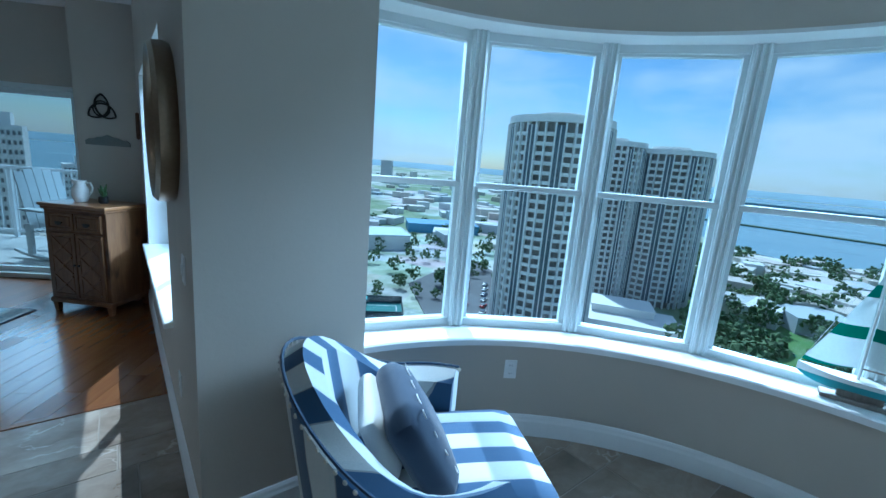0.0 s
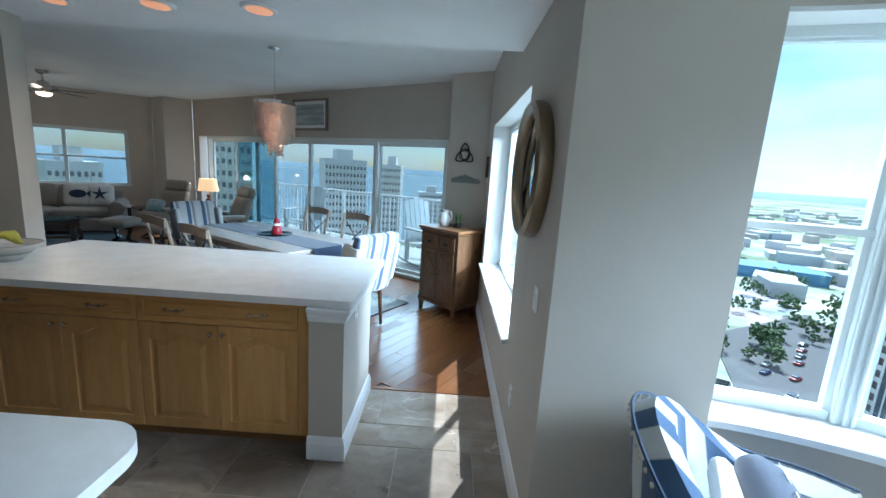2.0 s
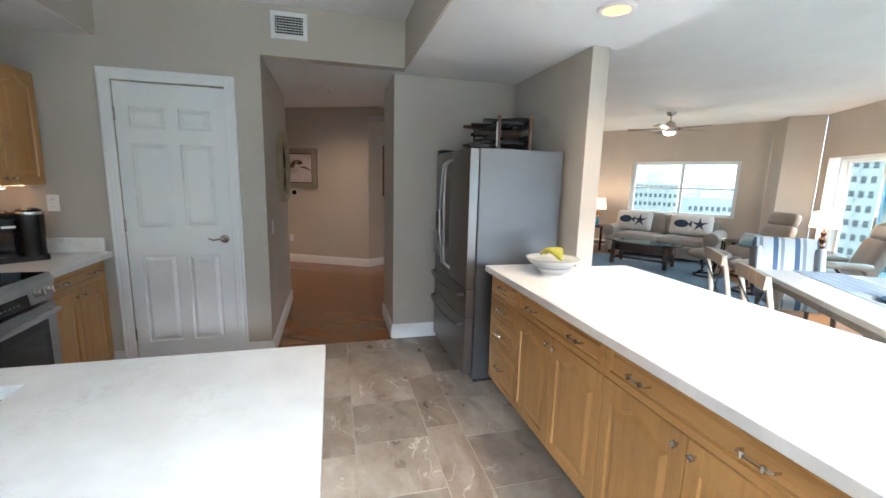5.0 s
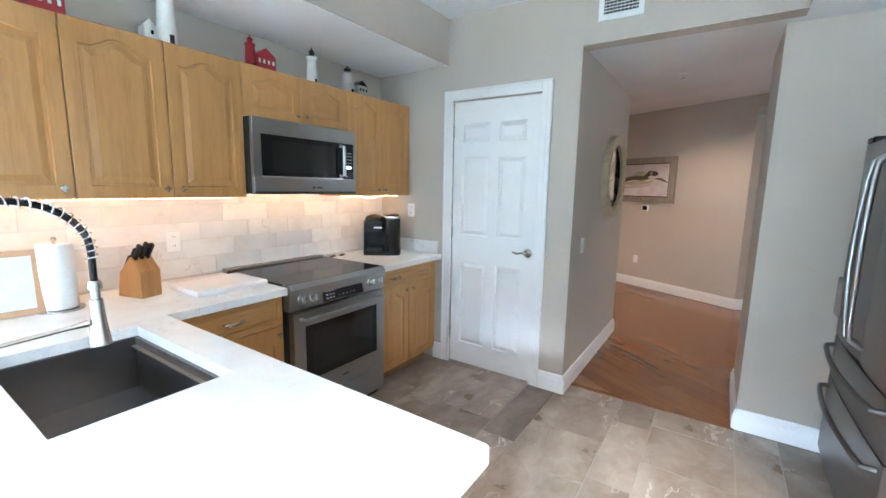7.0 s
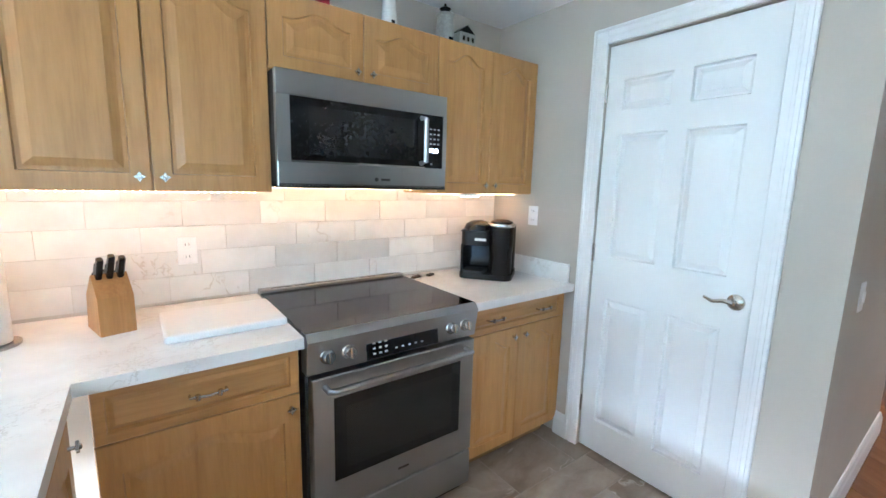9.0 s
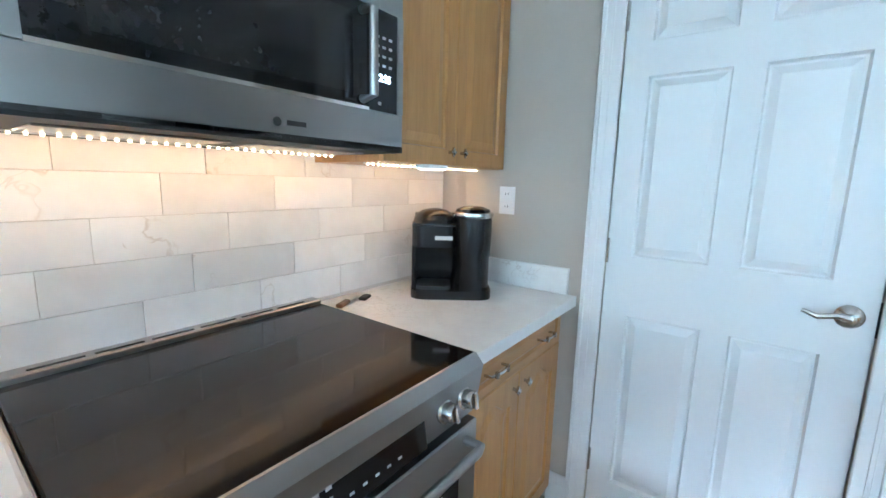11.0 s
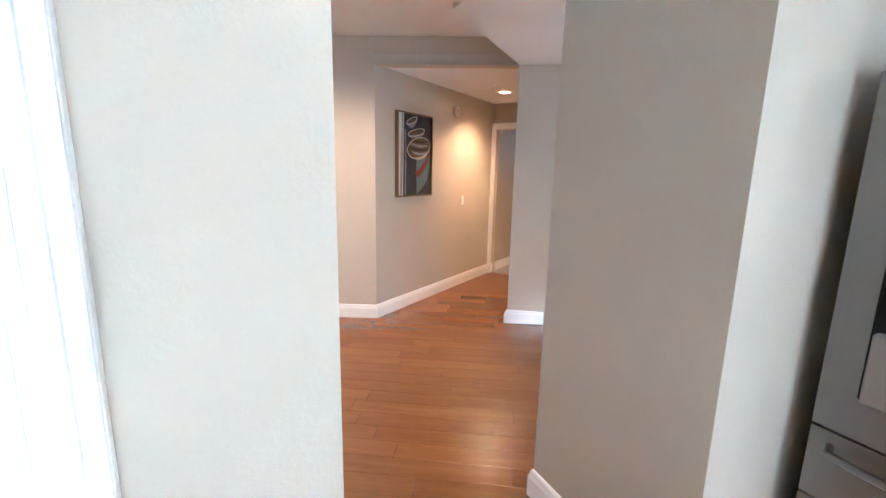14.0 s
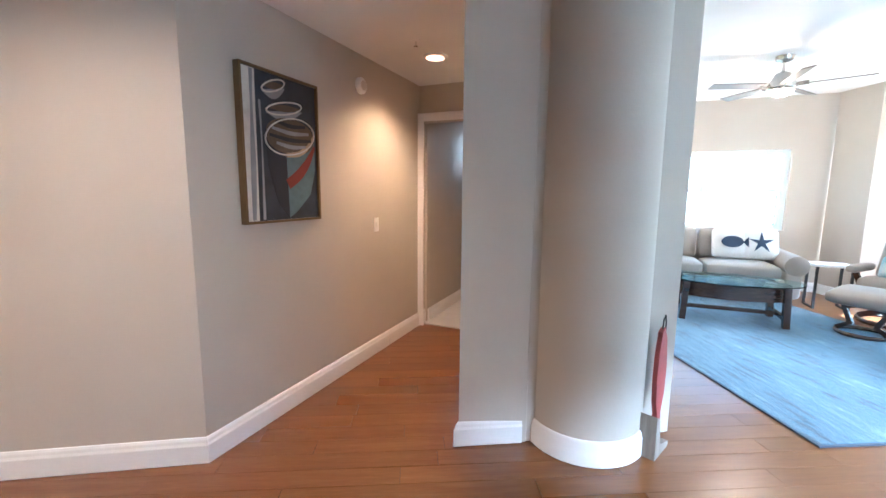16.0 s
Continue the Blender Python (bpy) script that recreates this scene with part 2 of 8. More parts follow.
M_MAPLE = wood("honey_maple", (0.36, 0.178, 0.054), (0.46, 0.242, 0.078), (0.53, 0.295, 0.105), "z", 0.36, coat=0.15)
M_MAPLEX = wood("honey_maple_across", (0.36, 0.178, 0.054), (0.46, 0.242, 0.078), (0.53, 0.295, 0.105), "x", 0.36, coat=0.15)
M_CHERRY = wood("polished_wood_plank", (0.14, 0.052, 0.015), (0.178, 0.07, 0.021), (0.22, 0.096, 0.031), "x", 0.26, coat=0.35, relief=0.02)
M_OAKGREY = wood("weathered_driftwood", (0.16, 0.135, 0.11), (0.25, 0.215, 0.18), (0.34, 0.3, 0.26), "z", 0.6)
M_PINE = wood("knotty_rustic_pine", (0.075, 0.032, 0.011), (0.15, 0.07, 0.026), (0.24, 0.122, 0.048), "z", 0.45, knots=True)
M_STEEL = brushed("brushed_steel", (0.38, 0.375, 0.37), 0.3)
M_DARKSTEEL = brushed("dark_stainless", (0.26, 0.25, 0.245), 0.34)
M_FRIDGE = brushed("grey_fridge_side", (0.2, 0.205, 0.215), 0.45, "z")
M_NICKEL = plain("satin_nickel", (0.55, 0.53, 0.5), 0.25, 1.0, vary=0.05, bump=0)
M_CHROME = plain("polished_chrome", (0.8, 0.8, 0.8), 0.08, 1.0, vary=0.02, bump=0)
M_BLACKGL = plain("black_ceramic_glass", (0.008, 0.008, 0.009), 0.07, vary=0.05, bump=0, Specular_IOR_Level=0.3)
M_BLACK = plain("black_plastic", (0.01, 0.01, 0.011), 0.26, bump=0.05, Specular_IOR_Level=0.3)
M_BLACKM = plain("matt_black_metal", (0.018, 0.018, 0.018), 0.55)
M_GLASS = pane("window_glass")
M_MIRROR = plain("silvered_mirror", (0.9, 0.92, 0.92), 0.01, 1.0, vary=0.0, bump=0)
M_CLEAR = glass("clear_glass")
M_SOLAR = pane("solar_control_glass", (0.66, 0.71, 0.72))

# ---- builders ----


def mesh_of(bm, name, smooth=False):
    me = bpy.data.meshes.new(name)
    bmesh.ops.recalc_face_normals(bm, faces=bm.faces)
    bm.to_mesh(me)
    bm.free()
    if smooth:
        me.shade_smooth()
        me.set_sharp_from_angle(angle=radians(38))
    return me


def part(name, bm, material, parent=None, label="", smooth=False, m=None):
    """Links a bmesh as one mesh object, under a thing or a part."""
    me = mesh_of(bm, name, smooth) if isinstance(bm, bmesh.types.BMesh) else bm
    if not me.materials:
        for k in material if isinstance(material, (list, tuple)) else [material]:
            me.materials.append(k)
    ob = new(name, me)
    if m is not None:
        ob.matrix_basis = m
    if parent is not None:
        ob.parent = parent
    if label:
        tagged(ob, label)
    return ob


def thing(name, m, label, category, group="", kind=""):
    ob = new(name)
    ob.empty_display_size = 0.05
    ob.matrix_basis = m
    return tagged(ob, label, category, group, kind)


def structure(name, bm, material, label, category, m=None, smooth=False):
    return tagged(part(name, bm, material, None, "", smooth, m), label, category, "", "structure")


def box(bm, x0, y0, z0, x1, y1, z1, bevel=0.0, seg=1):
    m = Matrix.LocRotScale(((x0 + x1) / 2, (y0 + y1) / 2, (z0 + z1) / 2), None, (abs(x1 - x0), abs(y1 - y0), abs(z1 - z0)))
    r = bmesh.ops.create_cube(bm, size=1, matrix=m)
    if bevel:
        es = list({e for v in r["verts"] for e in v.link_edges})
        bmesh.ops.bevel(bm, geom=es, offset=bevel, segments=seg, affect="EDGES", profile=0.5)
    return bm


def B(x0, y0, z0, x1, y1, z1, bevel=0.0, seg=1):
    return box(bmesh.new(), x0, y0, z0, x1, y1, z1, bevel, seg)


def lathe(bm, prof, n=24, m=None, a0=0.0, a1=360.0):
    """Turns a profile of (radius, height) about z."""
    full = abs(a1 - a0) >= 359.9
    cols = n if full else n + 1
    rings = []
    for r, z in prof:
        ring = []
        for i in range(cols):
            a = radians(a0 + (a1 - a0) * i / n)
            p = Vector((r * math.cos(a), r * math.sin(a), z))
            ring.append(bm.verts.new(m @ p if m is not None else p))
        rings.append(ring)
    for p, q in zip(rings, rings[1:]):
        for i in range(n):
            j = (i + 1) % cols
            bm.faces.new((p[i], p[j], q[j], q[i]))
    hollow = min(prof[0][0], prof[-1][0]) > 0.04 and math.dist(prof[0], prof[-1]) < 0.025
    for ring, r in ((rings[0], prof[0][0]), (rings[-1], prof[-1][0])):
        if full and r > 1e-5 and not hollow:
            bm.faces.new(ring)
    bmesh.ops.remove_doubles(bm, verts=[v for rg in rings for v in rg], dist=1e-5)
    return bm


def tube(bm, pts, r, n=8, taper=None, closed=False):
    """A round bar along points; r may be a list."""
    pts = [Vector(p) for p in pts]
    rings, up = [], None
    for i, p in enumerate(pts):
        a = pts[max(i - 1, 0)] if not closed else pts[i - 1]
        b = pts[min(i + 1, len(pts) - 1)] if not closed else pts[(i + 1) % len(pts)]
        t = (b - a).normalized()
        if up is None:
            up = t.orthogonal().normalized()
        up = (up - t * up.dot(t)).normalized()
        s = t.cross(up)
        rr = r[i] if isinstance(r, (list, tuple)) else r
        rings.append([bm.verts.new(p + up * rr * math.cos(2 * math.pi * k / n) + s * rr * math.sin(2 * math.pi * k / n)) for k in range(n)])
    pairs = list(zip(rings, rings[1:])) + ([(rings[-1], rings[0])] if closed else [])
    for p, q in pairs:
        for k in range(n):
            bm.faces.new((p[k], p[(k + 1) % n], q[(k + 1) % n], q[k]))
    if not closed:
        bm.faces.new(rings[0])
        bm.faces.new(rings[-1])
    return bm


def prism(bm, poly, z0, z1, m=None):
    """Extrudes an outline of (x, y)."""
    lo = [Vector((x, y, z0)) for x, y in poly]
    hi = [Vector((x, y, z1)) for x, y in poly]
    if m is not None:
        lo, hi = [m @ p for p in lo], [m @ p for p in hi]
    lo, hi = [bm.verts.new(p) for p in lo], [bm.verts.new(p) for p in hi]
    k = len(poly)
    for i in range(k):
        bm.faces.new((lo[i], lo[(i + 1) % k], hi[(i + 1) % k], hi[i]))
    bm.faces.new(lo[::-1])
    bm.faces.new(hi)
    return bm


def soft_box(w, d, h, round_=0.04, puff=0.0, cuts=6):
    """A cushion: a rounded block on z = 0 whose faces bulge."""
    bm = bmesh.new()
    bmesh.ops.create_cube(bm, size=1, matrix=Matrix.Translation((0, 0, 0.5)))
    bmesh.ops.subdivide_edges(bm, edges=bm.edges, cuts=cuts, use_grid_fill=True)
    hx, hy, hz = w / 2, d / 2, h / 2
    r = min(round_, hx, hy, hz)
    for v in bm.verts:
        p = Vector((v.co.x * w, v.co.y * d, (v.co.z - 0.5) * h))
        core = Vector((max(-hx + r, min(hx - r, p.x)), max(-hy + r, min(hy - r, p.y)), max(-hz + r, min(hz - r, p.z))))
        off = p - core
        q = core + (off.normalized() * r if off.length > 1e-6 else off)
        u, s = 1 - (p.x / hx) ** 2, 1 - (p.y / hy) ** 2
        q.z += puff * max(u, 0) ** 0.6 * max(s, 0) ** 0.6 * (1 if p.z > 0 else -0.3) * (1 if abs(p.z) > hz * 0.3 else 0)
        v.co = q + Vector((0, 0, hz))
    return bm


def wall(name, p, q, z0, z1, thick, openings=(), material=None, label="greige painted textured plaster wall", z_base=0.0):
    """A wall from p to q, its room face on the line, its body to the right of the way from p to q. Openings: (from, to, bottom, top)."""
    p, q = Vector((*p, 0)), Vector((*q, 0))
    length = (q - p).length
    bm = bmesh.new()
    s = 0.0
    for a, b, lo, hi in sorted(openings):
        if a > s + 1e-4:
            box(bm, s, -thick, z0, a, 0, z1)
        if lo > z0 + 1e-4:
            box(bm, a, -thick, z0, b, 0, lo)
        if hi < z1 - 1e-4:
            box(bm, a, -thick, hi, b, 0, z1)
        s = b
    if s < length - 1e-4:
        box(bm, s, -thick, z0, length, 0, z1)
    return structure(name, bm, material or M_WALL, label, "wall", pose(p.x, p.y, z_base, 0, 0, math.degrees(math.atan2(q.y - p.y, q.x - p.x))))


SKIRT = [(0, 0), (0.018, 0), (0.018, 0.095), (0.013, 0.108), (0.011, 0.122), (0.006, 0.132), (0, 0.135)]


def skirting(name, pts, label="white moulded wooden baseboard"):
    """A baseboard along points on the floor, the room to the left of the way."""
    bm = bmesh.new()
    pts = [Vector((*p, 0)) for p in pts]
    rings = []
    for i, p in enumerate(pts):
        d0 = (p - pts[i - 1]).normalized() if i else None
        d1 = (pts[i + 1] - p).normalized() if i < len(pts) - 1 else None
        d0, d1 = d0 or d1, d1 or d0
        n0, n1 = Vector((-d0.y, d0.x, 0)), Vector((-d1.y, d1.x, 0))
        n = (n0 + n1).normalized()
        n = n / max(0.35, n.dot(n0))
        rings.append([bm.verts.new(p + n * a + Vector((0, 0, b))) for a, b in SKIRT])
    for r, s in zip(rings, rings[1:]):
        for k in range(len(SKIRT) - 1):
            bm.faces.new((r[k], r[k + 1], s[k + 1], s[k]))
        bm.faces.new((r[0], s[0], s[-1], r[-1]))
    bm.faces.new(rings[0])
    bm.faces.new(rings[-1])
    return structure(name, bm, M_WHITE, label, "baseboard")


def outline(x0, y0, x1, y1, rise, inset, k=16):
    """A panel's outline, with a cathedral arch on top where rise is above 0."""
    x0, x1, y0, y1 = x0 + inset, x1 - inset, y0 + inset, y1 - inset
    pts = [(x0, y0), (x1, y0)]
    for i in range(k + 1):
        u = 1 - 2 * i / k
        hump = 0.5 + 0.5 * math.cos(math.pi * u / 0.82) if abs(u) < 0.82 else 0
        pts.append((x0 + (x1 - x0) * (u + 1) / 2, y1 - rise + rise * hump))
    return pts


def panelled(w, h, t, panels, rise=0.0, lip=0.009, bevel=0.026, sink=0.015):
    """A board in the xz plane (front at -y = t) with raised panels (x0, z0, x1, z1) let into it."""
    bm = bmesh.new()
    back = [bm.verts.new(c) for c in ((0, 0, 0), (w, 0, 0), (w, 0, h), (0, 0, h))]
    e = 0.003
    mid = [bm.verts.new(c) for c in ((0, -t + e, 0), (w, -t + e, 0), (w, -t + e, h), (0, -t + e, h))]
    front = [bm.verts.new(c) for c in ((e, -t, e), (w - e, -t, e), (w - e, -t, h - e), (e, -t, h - e))]
    bm.faces.new(back)
    for a, b in ((back, mid), (mid, front)):
        for i in range(4):
            bm.faces.new((a[i], a[(i + 1) % 4], b[(i + 1) % 4], b[i]))
    edges = [bm.edges.get((front[i], front[(i + 1) % 4])) for i in range(4)]
    for x0, z0, x1, z1 in panels:
        k = 16 if rise else 2
        loops = []
        for inset, y in ((0, -t), (lip * 0.4, -t + lip), (sink, -t + lip), (sink + bevel, -t + 0.001)):
            loops.append([bm.verts.new((x, y, z)) for x, z in outline(x0, z0, x1, z1, rise, inset, k)])
        n = len(loops[0])
        edges += [bm.edges.new((loops[0][i], loops[0][(i + 1) % n])) for i in range(n)]
        for a, b in zip(loops, loops[1:]):
            for i in range(n):
                bm.faces.new((a[i], a[(i + 1) % n], b[(i + 1) % n], b[i]))
        bm.faces.new(loops[-1])
    bmesh.ops.triangle_fill(bm, use_beauty=True, edges=edges)
    return bm

# ---- setting ----
HI, LO, HALL_HI = 2.75, 2.39, 2.62
BAY_C, BAY_R, SILL = Vector((0.62, 0.09, 0)), 2.18, 0.62
EAST, SOUTH, DOORX, HALLY = 0.17, -0.94, -4.02, 0.81
SL_A, SL_B = Vector((-0.3, 5.975, 0)), Vector((-5.85, 9.45, 0))
LW_A, LW_B = Vector((-6.72, 9.45, 0)), Vector((-10.2, 7.28, 0))


def bay(a, r):
    return (BAY_C.x + r * math.cos(radians(a)), BAY_C.y + r * math.sin(radians(a)))


bm = prism(bmesh.new(), [(-4.2, -1.0), (-0.4, -1.0), (-0.4, -1.9)] + [bay(a, 2.3) for a in range(-85, 86, 10)] + [(0.3, 3.137), (-4.2, 3.137)], -0.12, -0.003)
floor_tile = structure("floor_kitchen", bm, M_GROUT, "grey-brown slate-look tiled kitchen floor with recessed grout", "floor")
floor_wood = structure("floor_wood", prism(bmesh.new(), [(-12.5, -2.6), (0.47, -2.6), (0.47, 6.45), (-0.2, 6.2), (-5.73, 9.64), (-6.2, 9.9), (-6.8, 9.65), (-10.3, 7.45), (-12.5, 7.0)], -0.13, -0.0135), plain("dark_subfloor", (0.06, 0.03, 0.015), 0.7), "polished honey-brown wooden plank floor", "floor")

# ceilings, at their heights
structure("ceiling_high", B(-4.2, -1.3, HI, 3.2, 2.0, HI + 0.15), M_CEIL, "white high tray ceiling over the kitchen", "ceiling")
structure("ceiling_dining", prism(bmesh.new(), [(-12.5, 3.17), (0.47, 3.17), (0.47, 6.45), (-0.2, 6.2), (-5.73, 9.64), (-6.2, 9.9), (-6.8, 9.65), (-10.3, 7.45), (-12.5, 7.0)], HI, HI + 0.14), M_CEIL, "white ceiling over the dining and living rooms", "ceiling")
structure("ceiling_soffit_north", B(-4.93, 1.92, LO, EAST, 3.2, HI + 0.12), [M_CEIL], "white dropped soffit with recessed lights", "ceiling")
structure("soffit_face_north", B(DOORX, 1.908, LO + 0.004, EAST, 1.92, HI), M_WALL, "greige painted face of the soffit", "trim")
structure("ceiling_soffit_south", B(DOORX, SOUTH, LO + 0.02, -0.4, -0.24, HI + 0.1), M_CEIL, "white dropped soffit over the wall cabinets", "ceiling")
structure("soffit_face_south", B(DOORX, -0.24, LO + 0.024, -0.4, -0.228, HI), M_WALL, "greige painted face of the soffit", "trim")
structure("ceiling_passage", B(-5.9, 0.67, LO, DOORX - 0.12, 1.92, HI + 0.1), M_CEIL, "white low ceiling of the passage", "ceiling")
# unseen slab, added to keep lamp light from leaking into the foyer
structure("pantry_light_block", B(-5.9, -2.6, HALL_HI, -4.2, 0.67, HI + 0.15), M_CEIL, "unseen slab over the pantry that blocks leaking light", "ceiling")
structure("ceiling_foyer", B(-10.5, -2.6, HALL_HI, -5.9, 4.4, HALL_HI + 0.12), M_CEIL, "white foyer ceiling", "ceiling")

# kitchen walls
wall("wall_south", (DOORX, SOUTH), (-0.4, SOUTH), 0, HI, 0.15)
wall("wall_pantry", (DOORX, HALLY), (DOORX, SOUTH), 0, HI, 0.14, [(0.255, 0.985, 0, 2.135)])
wall("wall_over_passage", (DOORX, 1.92), (DOORX, HALLY), LO, HI, 0.12)
wall("wall_passage", (-5.68, HALLY), (DOORX - 0.14, HALLY), 0, LO, 0.14)
wall("wall_foyer_return", (-5.68, -2.6), (-5.68, HALLY - 0.14), 0, HALL_HI, 0.14)

# pantry behind its door, closed off
structure("wall_pantry_back", B(-4.7, -1.1, 0, -4.5, 0.668, HI), M_WALL, "plain wall behind the pantry door", "wall")
# fridge alcove and the wall that ends it
structure("wall_alcove", B(-4.93, 1.85, 0, -4.22, 2.98, LO), M_WALL, "greige painted wall block beside the refrigerator", "wall")
structure("wall_wing", B(-4.93, 2.98, 0, -3.02, 3.11, LO), M_WALL, "greige painted wing wall behind the refrigerator", "wall")
# half wall under the peninsula
bm = B(-3.2, 2.98, 0, -0.745, 3.09, 0.868)
box(bm, -0.93, 2.36, 0, -0.745, 2.98, 0.868)
structure("wall_peninsula", bm, M_WALL, "greige painted half wall under the peninsula", "wall")
# east wall with its window
wall("wall_east", (EAST, 2.35), (EAST, 6.4), 0, HI, 0.3, [(0.39, 2.45, SILL - 0.02, 2.1)])
structure("wall_nook_corner", B(EAST, 1.86, 0, 0.85, 2.35, HI), M_WALL, "greige painted pier between the windows", "wall")
structure("wall_nook_south", B(-0.4, -2.1, 0, 1.02, -1.68, HI), M_WALL, "greige painted wall of the breakfast nook", "wall")
structure("wall_nook_west", B(-0.55, -1.9, 0, -0.4, SOUTH, HI), M_WALL, "greige painted wall of the breakfast nook", "wall")


def ring_wall(r0, r1, z0, z1, a0, a1, n):
    bm = bmesh.new()
    lathe(bm, [(r0, z0), (r1, z0), (r1, z1), (r0, z1), (r0, z0)], n, Matrix.Translation(BAY_C), a0, a1)
    return bm


BAY_A = 83.5
structure("wall_bay_lower", ring_wall(1.97, 2.26, 0, SILL - 0.045, -87.5, BAY_A, 54), M_WALL, "curved greige wall under the bay windows", "wall", smooth=True)
structure("wall_bay_upper", ring_wall(1.97, 2.26, 2.28, HI, -87.5, BAY_A, 54), M_WALL, "curved greige wall over the bay windows", "wall", smooth=True)
structure("bay_head_lining", ring_wall(1.968, 2.2, 2.262, 2.28, -87.5, BAY_A, 54), M_WHITE, "white curved lining of the window heads", "trim", smooth=True)
bm = bmesh.new()
lathe(bm, [(1.93, SILL - 0.04), (2.24, SILL - 0.04), (2.24, SILL), (1.94, SILL), (1.93, SILL - 0.008), (1.93, SILL - 0.04)], 60, Matrix.Translation(BAY_C), -87.5, BAY_A + 0.2)
structure("bay_window_sill", bm, M_WHITE, "deep white curved window sill", "window sill", smooth=True)
skirting("baseboard_bay", [bay(a, 1.969) for a in range(-80, 83, 4)])
skirting("baseboard_nook_north", [(0.83, 1.86), (EAST, 1.86), (EAST, 5.28)])


def sash(bm, w, h, t, y0, y1):
    """A frame of bars t wide round an opening, in the xz plane."""
    box(bm, 0, y0, 0, t, y1, h)
    box(bm, w - t, y0, 0, w, y1, h)
    box(bm, t, y0, 0, w - t, y1, t)
    box(bm, t, y0, h - t, w - t, y1, h)
    return bm


def window(name, m, w, h, frame_w, panes, label, depth=0.07, rail=None, glazing=None):
    """A window in the xz plane of m: frame, and panes as (x0, z0, x1, z1)."""
    ob = thing(name, m, label, "window", kind="structure")
    part("window_frame", sash(bmesh.new(), w, h, frame_w, -depth / 2, depth / 2), M_VINYL, ob)
    for x0, z0, x1, z1 in panes:
        s = part("sash", sash(bmesh.new(), x1 - x0, z1 - z0, 0.028, -0.02, 0.02), M_VINYL, ob, m=Matrix.Translation((x0, 0, z0)))
        g = part("pane", B(0.026, -0.003, 0.026, x1 - x0 - 0.026, 0.003, z1 - z0 - 0.026), glazing or M_GLASS, s)
        g.visible_shadow = glazing is not None
    if rail:
        part("meeting_rail", B(frame_w, -0.035, rail - 0.017, w - frame_w, 0.035, rail + 0.017, 0.004), M_VINYL, ob)
    return ob


PANES, STEP = 9, 19.0
for k in range(PANES):
    a0, a1 = BAY_A - k * STEP, BAY_A - (k + 1) * STEP
    p, q = Vector((*bay(a0, BAY_R), 0)), Vector((*bay(a1, BAY_R), 0))
    w = (q - p).length
    m = pose(p.x, p.y, SILL, 0, 0, math.degrees(math.atan2(q.y - p.y, q.x - p.x)))
    h = 2.265 - SILL
    window("window_%d" % (k + 1), m, w, h, 0.045, [(0.045, 0.02, w - 0.045, h - 0.03)], "tall white-framed fixed bay window", rail=1.46 - SILL)
    if k:
        c = bay(a0, BAY_R - 0.005)
        bm = bmesh.new()
        for off, wid, dep in ((0, 0.085, 0.11), (-0.028, 0.012, 0.13), (0.0, 0.012, 0.135), (0.028, 0.012, 0.13)):
            box(bm, -dep / 2, off - wid / 2, 0, dep / 2, off + wid / 2, h, 0.003)
        structure("window_post", bm, M_VINYL, "white fluted post between bay windows", "window post", pose(c[0], c[1], SILL, 0, 0, a0))

m = pose(EAST + 0.2, 2.74, SILL, 0, 0, 90)
window("window_east", m, 2.06, 2.1 - SILL, 0.05, [(0.05, 0.03, 1.03, 2.1 - SILL - 0.04), (1.03, 0.03, 2.01, 2.1 - SILL - 0.04)], "white-framed window with a deep reveal")
structure("window_east_lining", B(EAST + 0.002, 2.741, 2.096, EAST + 0.3, 4.799, 2.1), M_WHITE, "white lining of the window head", "trim")
structure("window_reveal", B(EAST + 0.002, 4.796, SILL, EAST + 0.3, 4.8, 2.096), M_WHITE, "white lining of the window reveal", "trim")
structure("window_east_sill", B(EAST - 0.045, 2.69, SILL - 0.02, EAST + 0.3, 4.85, SILL + 0.012, 0.006), M_WHITE, "white window sill board", "window sill")

# dining corner pier, slider wall, living-room walls
bm = prism(bmesh.new(), [(-0.3, 5.56), (0.171, 5.3), (0.47, 5.3), (0.47, 6.5), (0.1, 6.2), (-0.02, 5.79)], 0, HI)
structure("wall_pier", bm, M_WALL, "greige painted pier beside the sliding doors", "wall")
SL_LEN = (SL_B - SL_A).length
SL_E = SL_A + (SL_A - SL_B).normalized() * 0.28
wall("wall_slider", SL_E[:2], SL_B[:2], 0, HI, 0.22, [(0.27, 0.06 + SL_LEN, 0, 2.02)])
LW_LEN = (LW_B - LW_A).length
wall("wall_living", LW_A[:2], LW_B[:2], 0, HI, 0.2, [(0.45, 2.55, 0.86, 2.02)])
structure("wall_living_pillar", prism(bmesh.new(), [(-6.72, 9.44), (-6.26, 9.12), (-5.85, 9.44), (-6.2, 9.9)], 0, HI), M_WALL, "greige painted corner pillar", "wall")
wall("wall_living_west", (-6.5, 4.2), (-10.1, 5.6), 0, HI, 0.15)
wall("wall_living_far_west", (-10.05, 5.5), (-10.05, 7.5), 0, HI, 0.15)

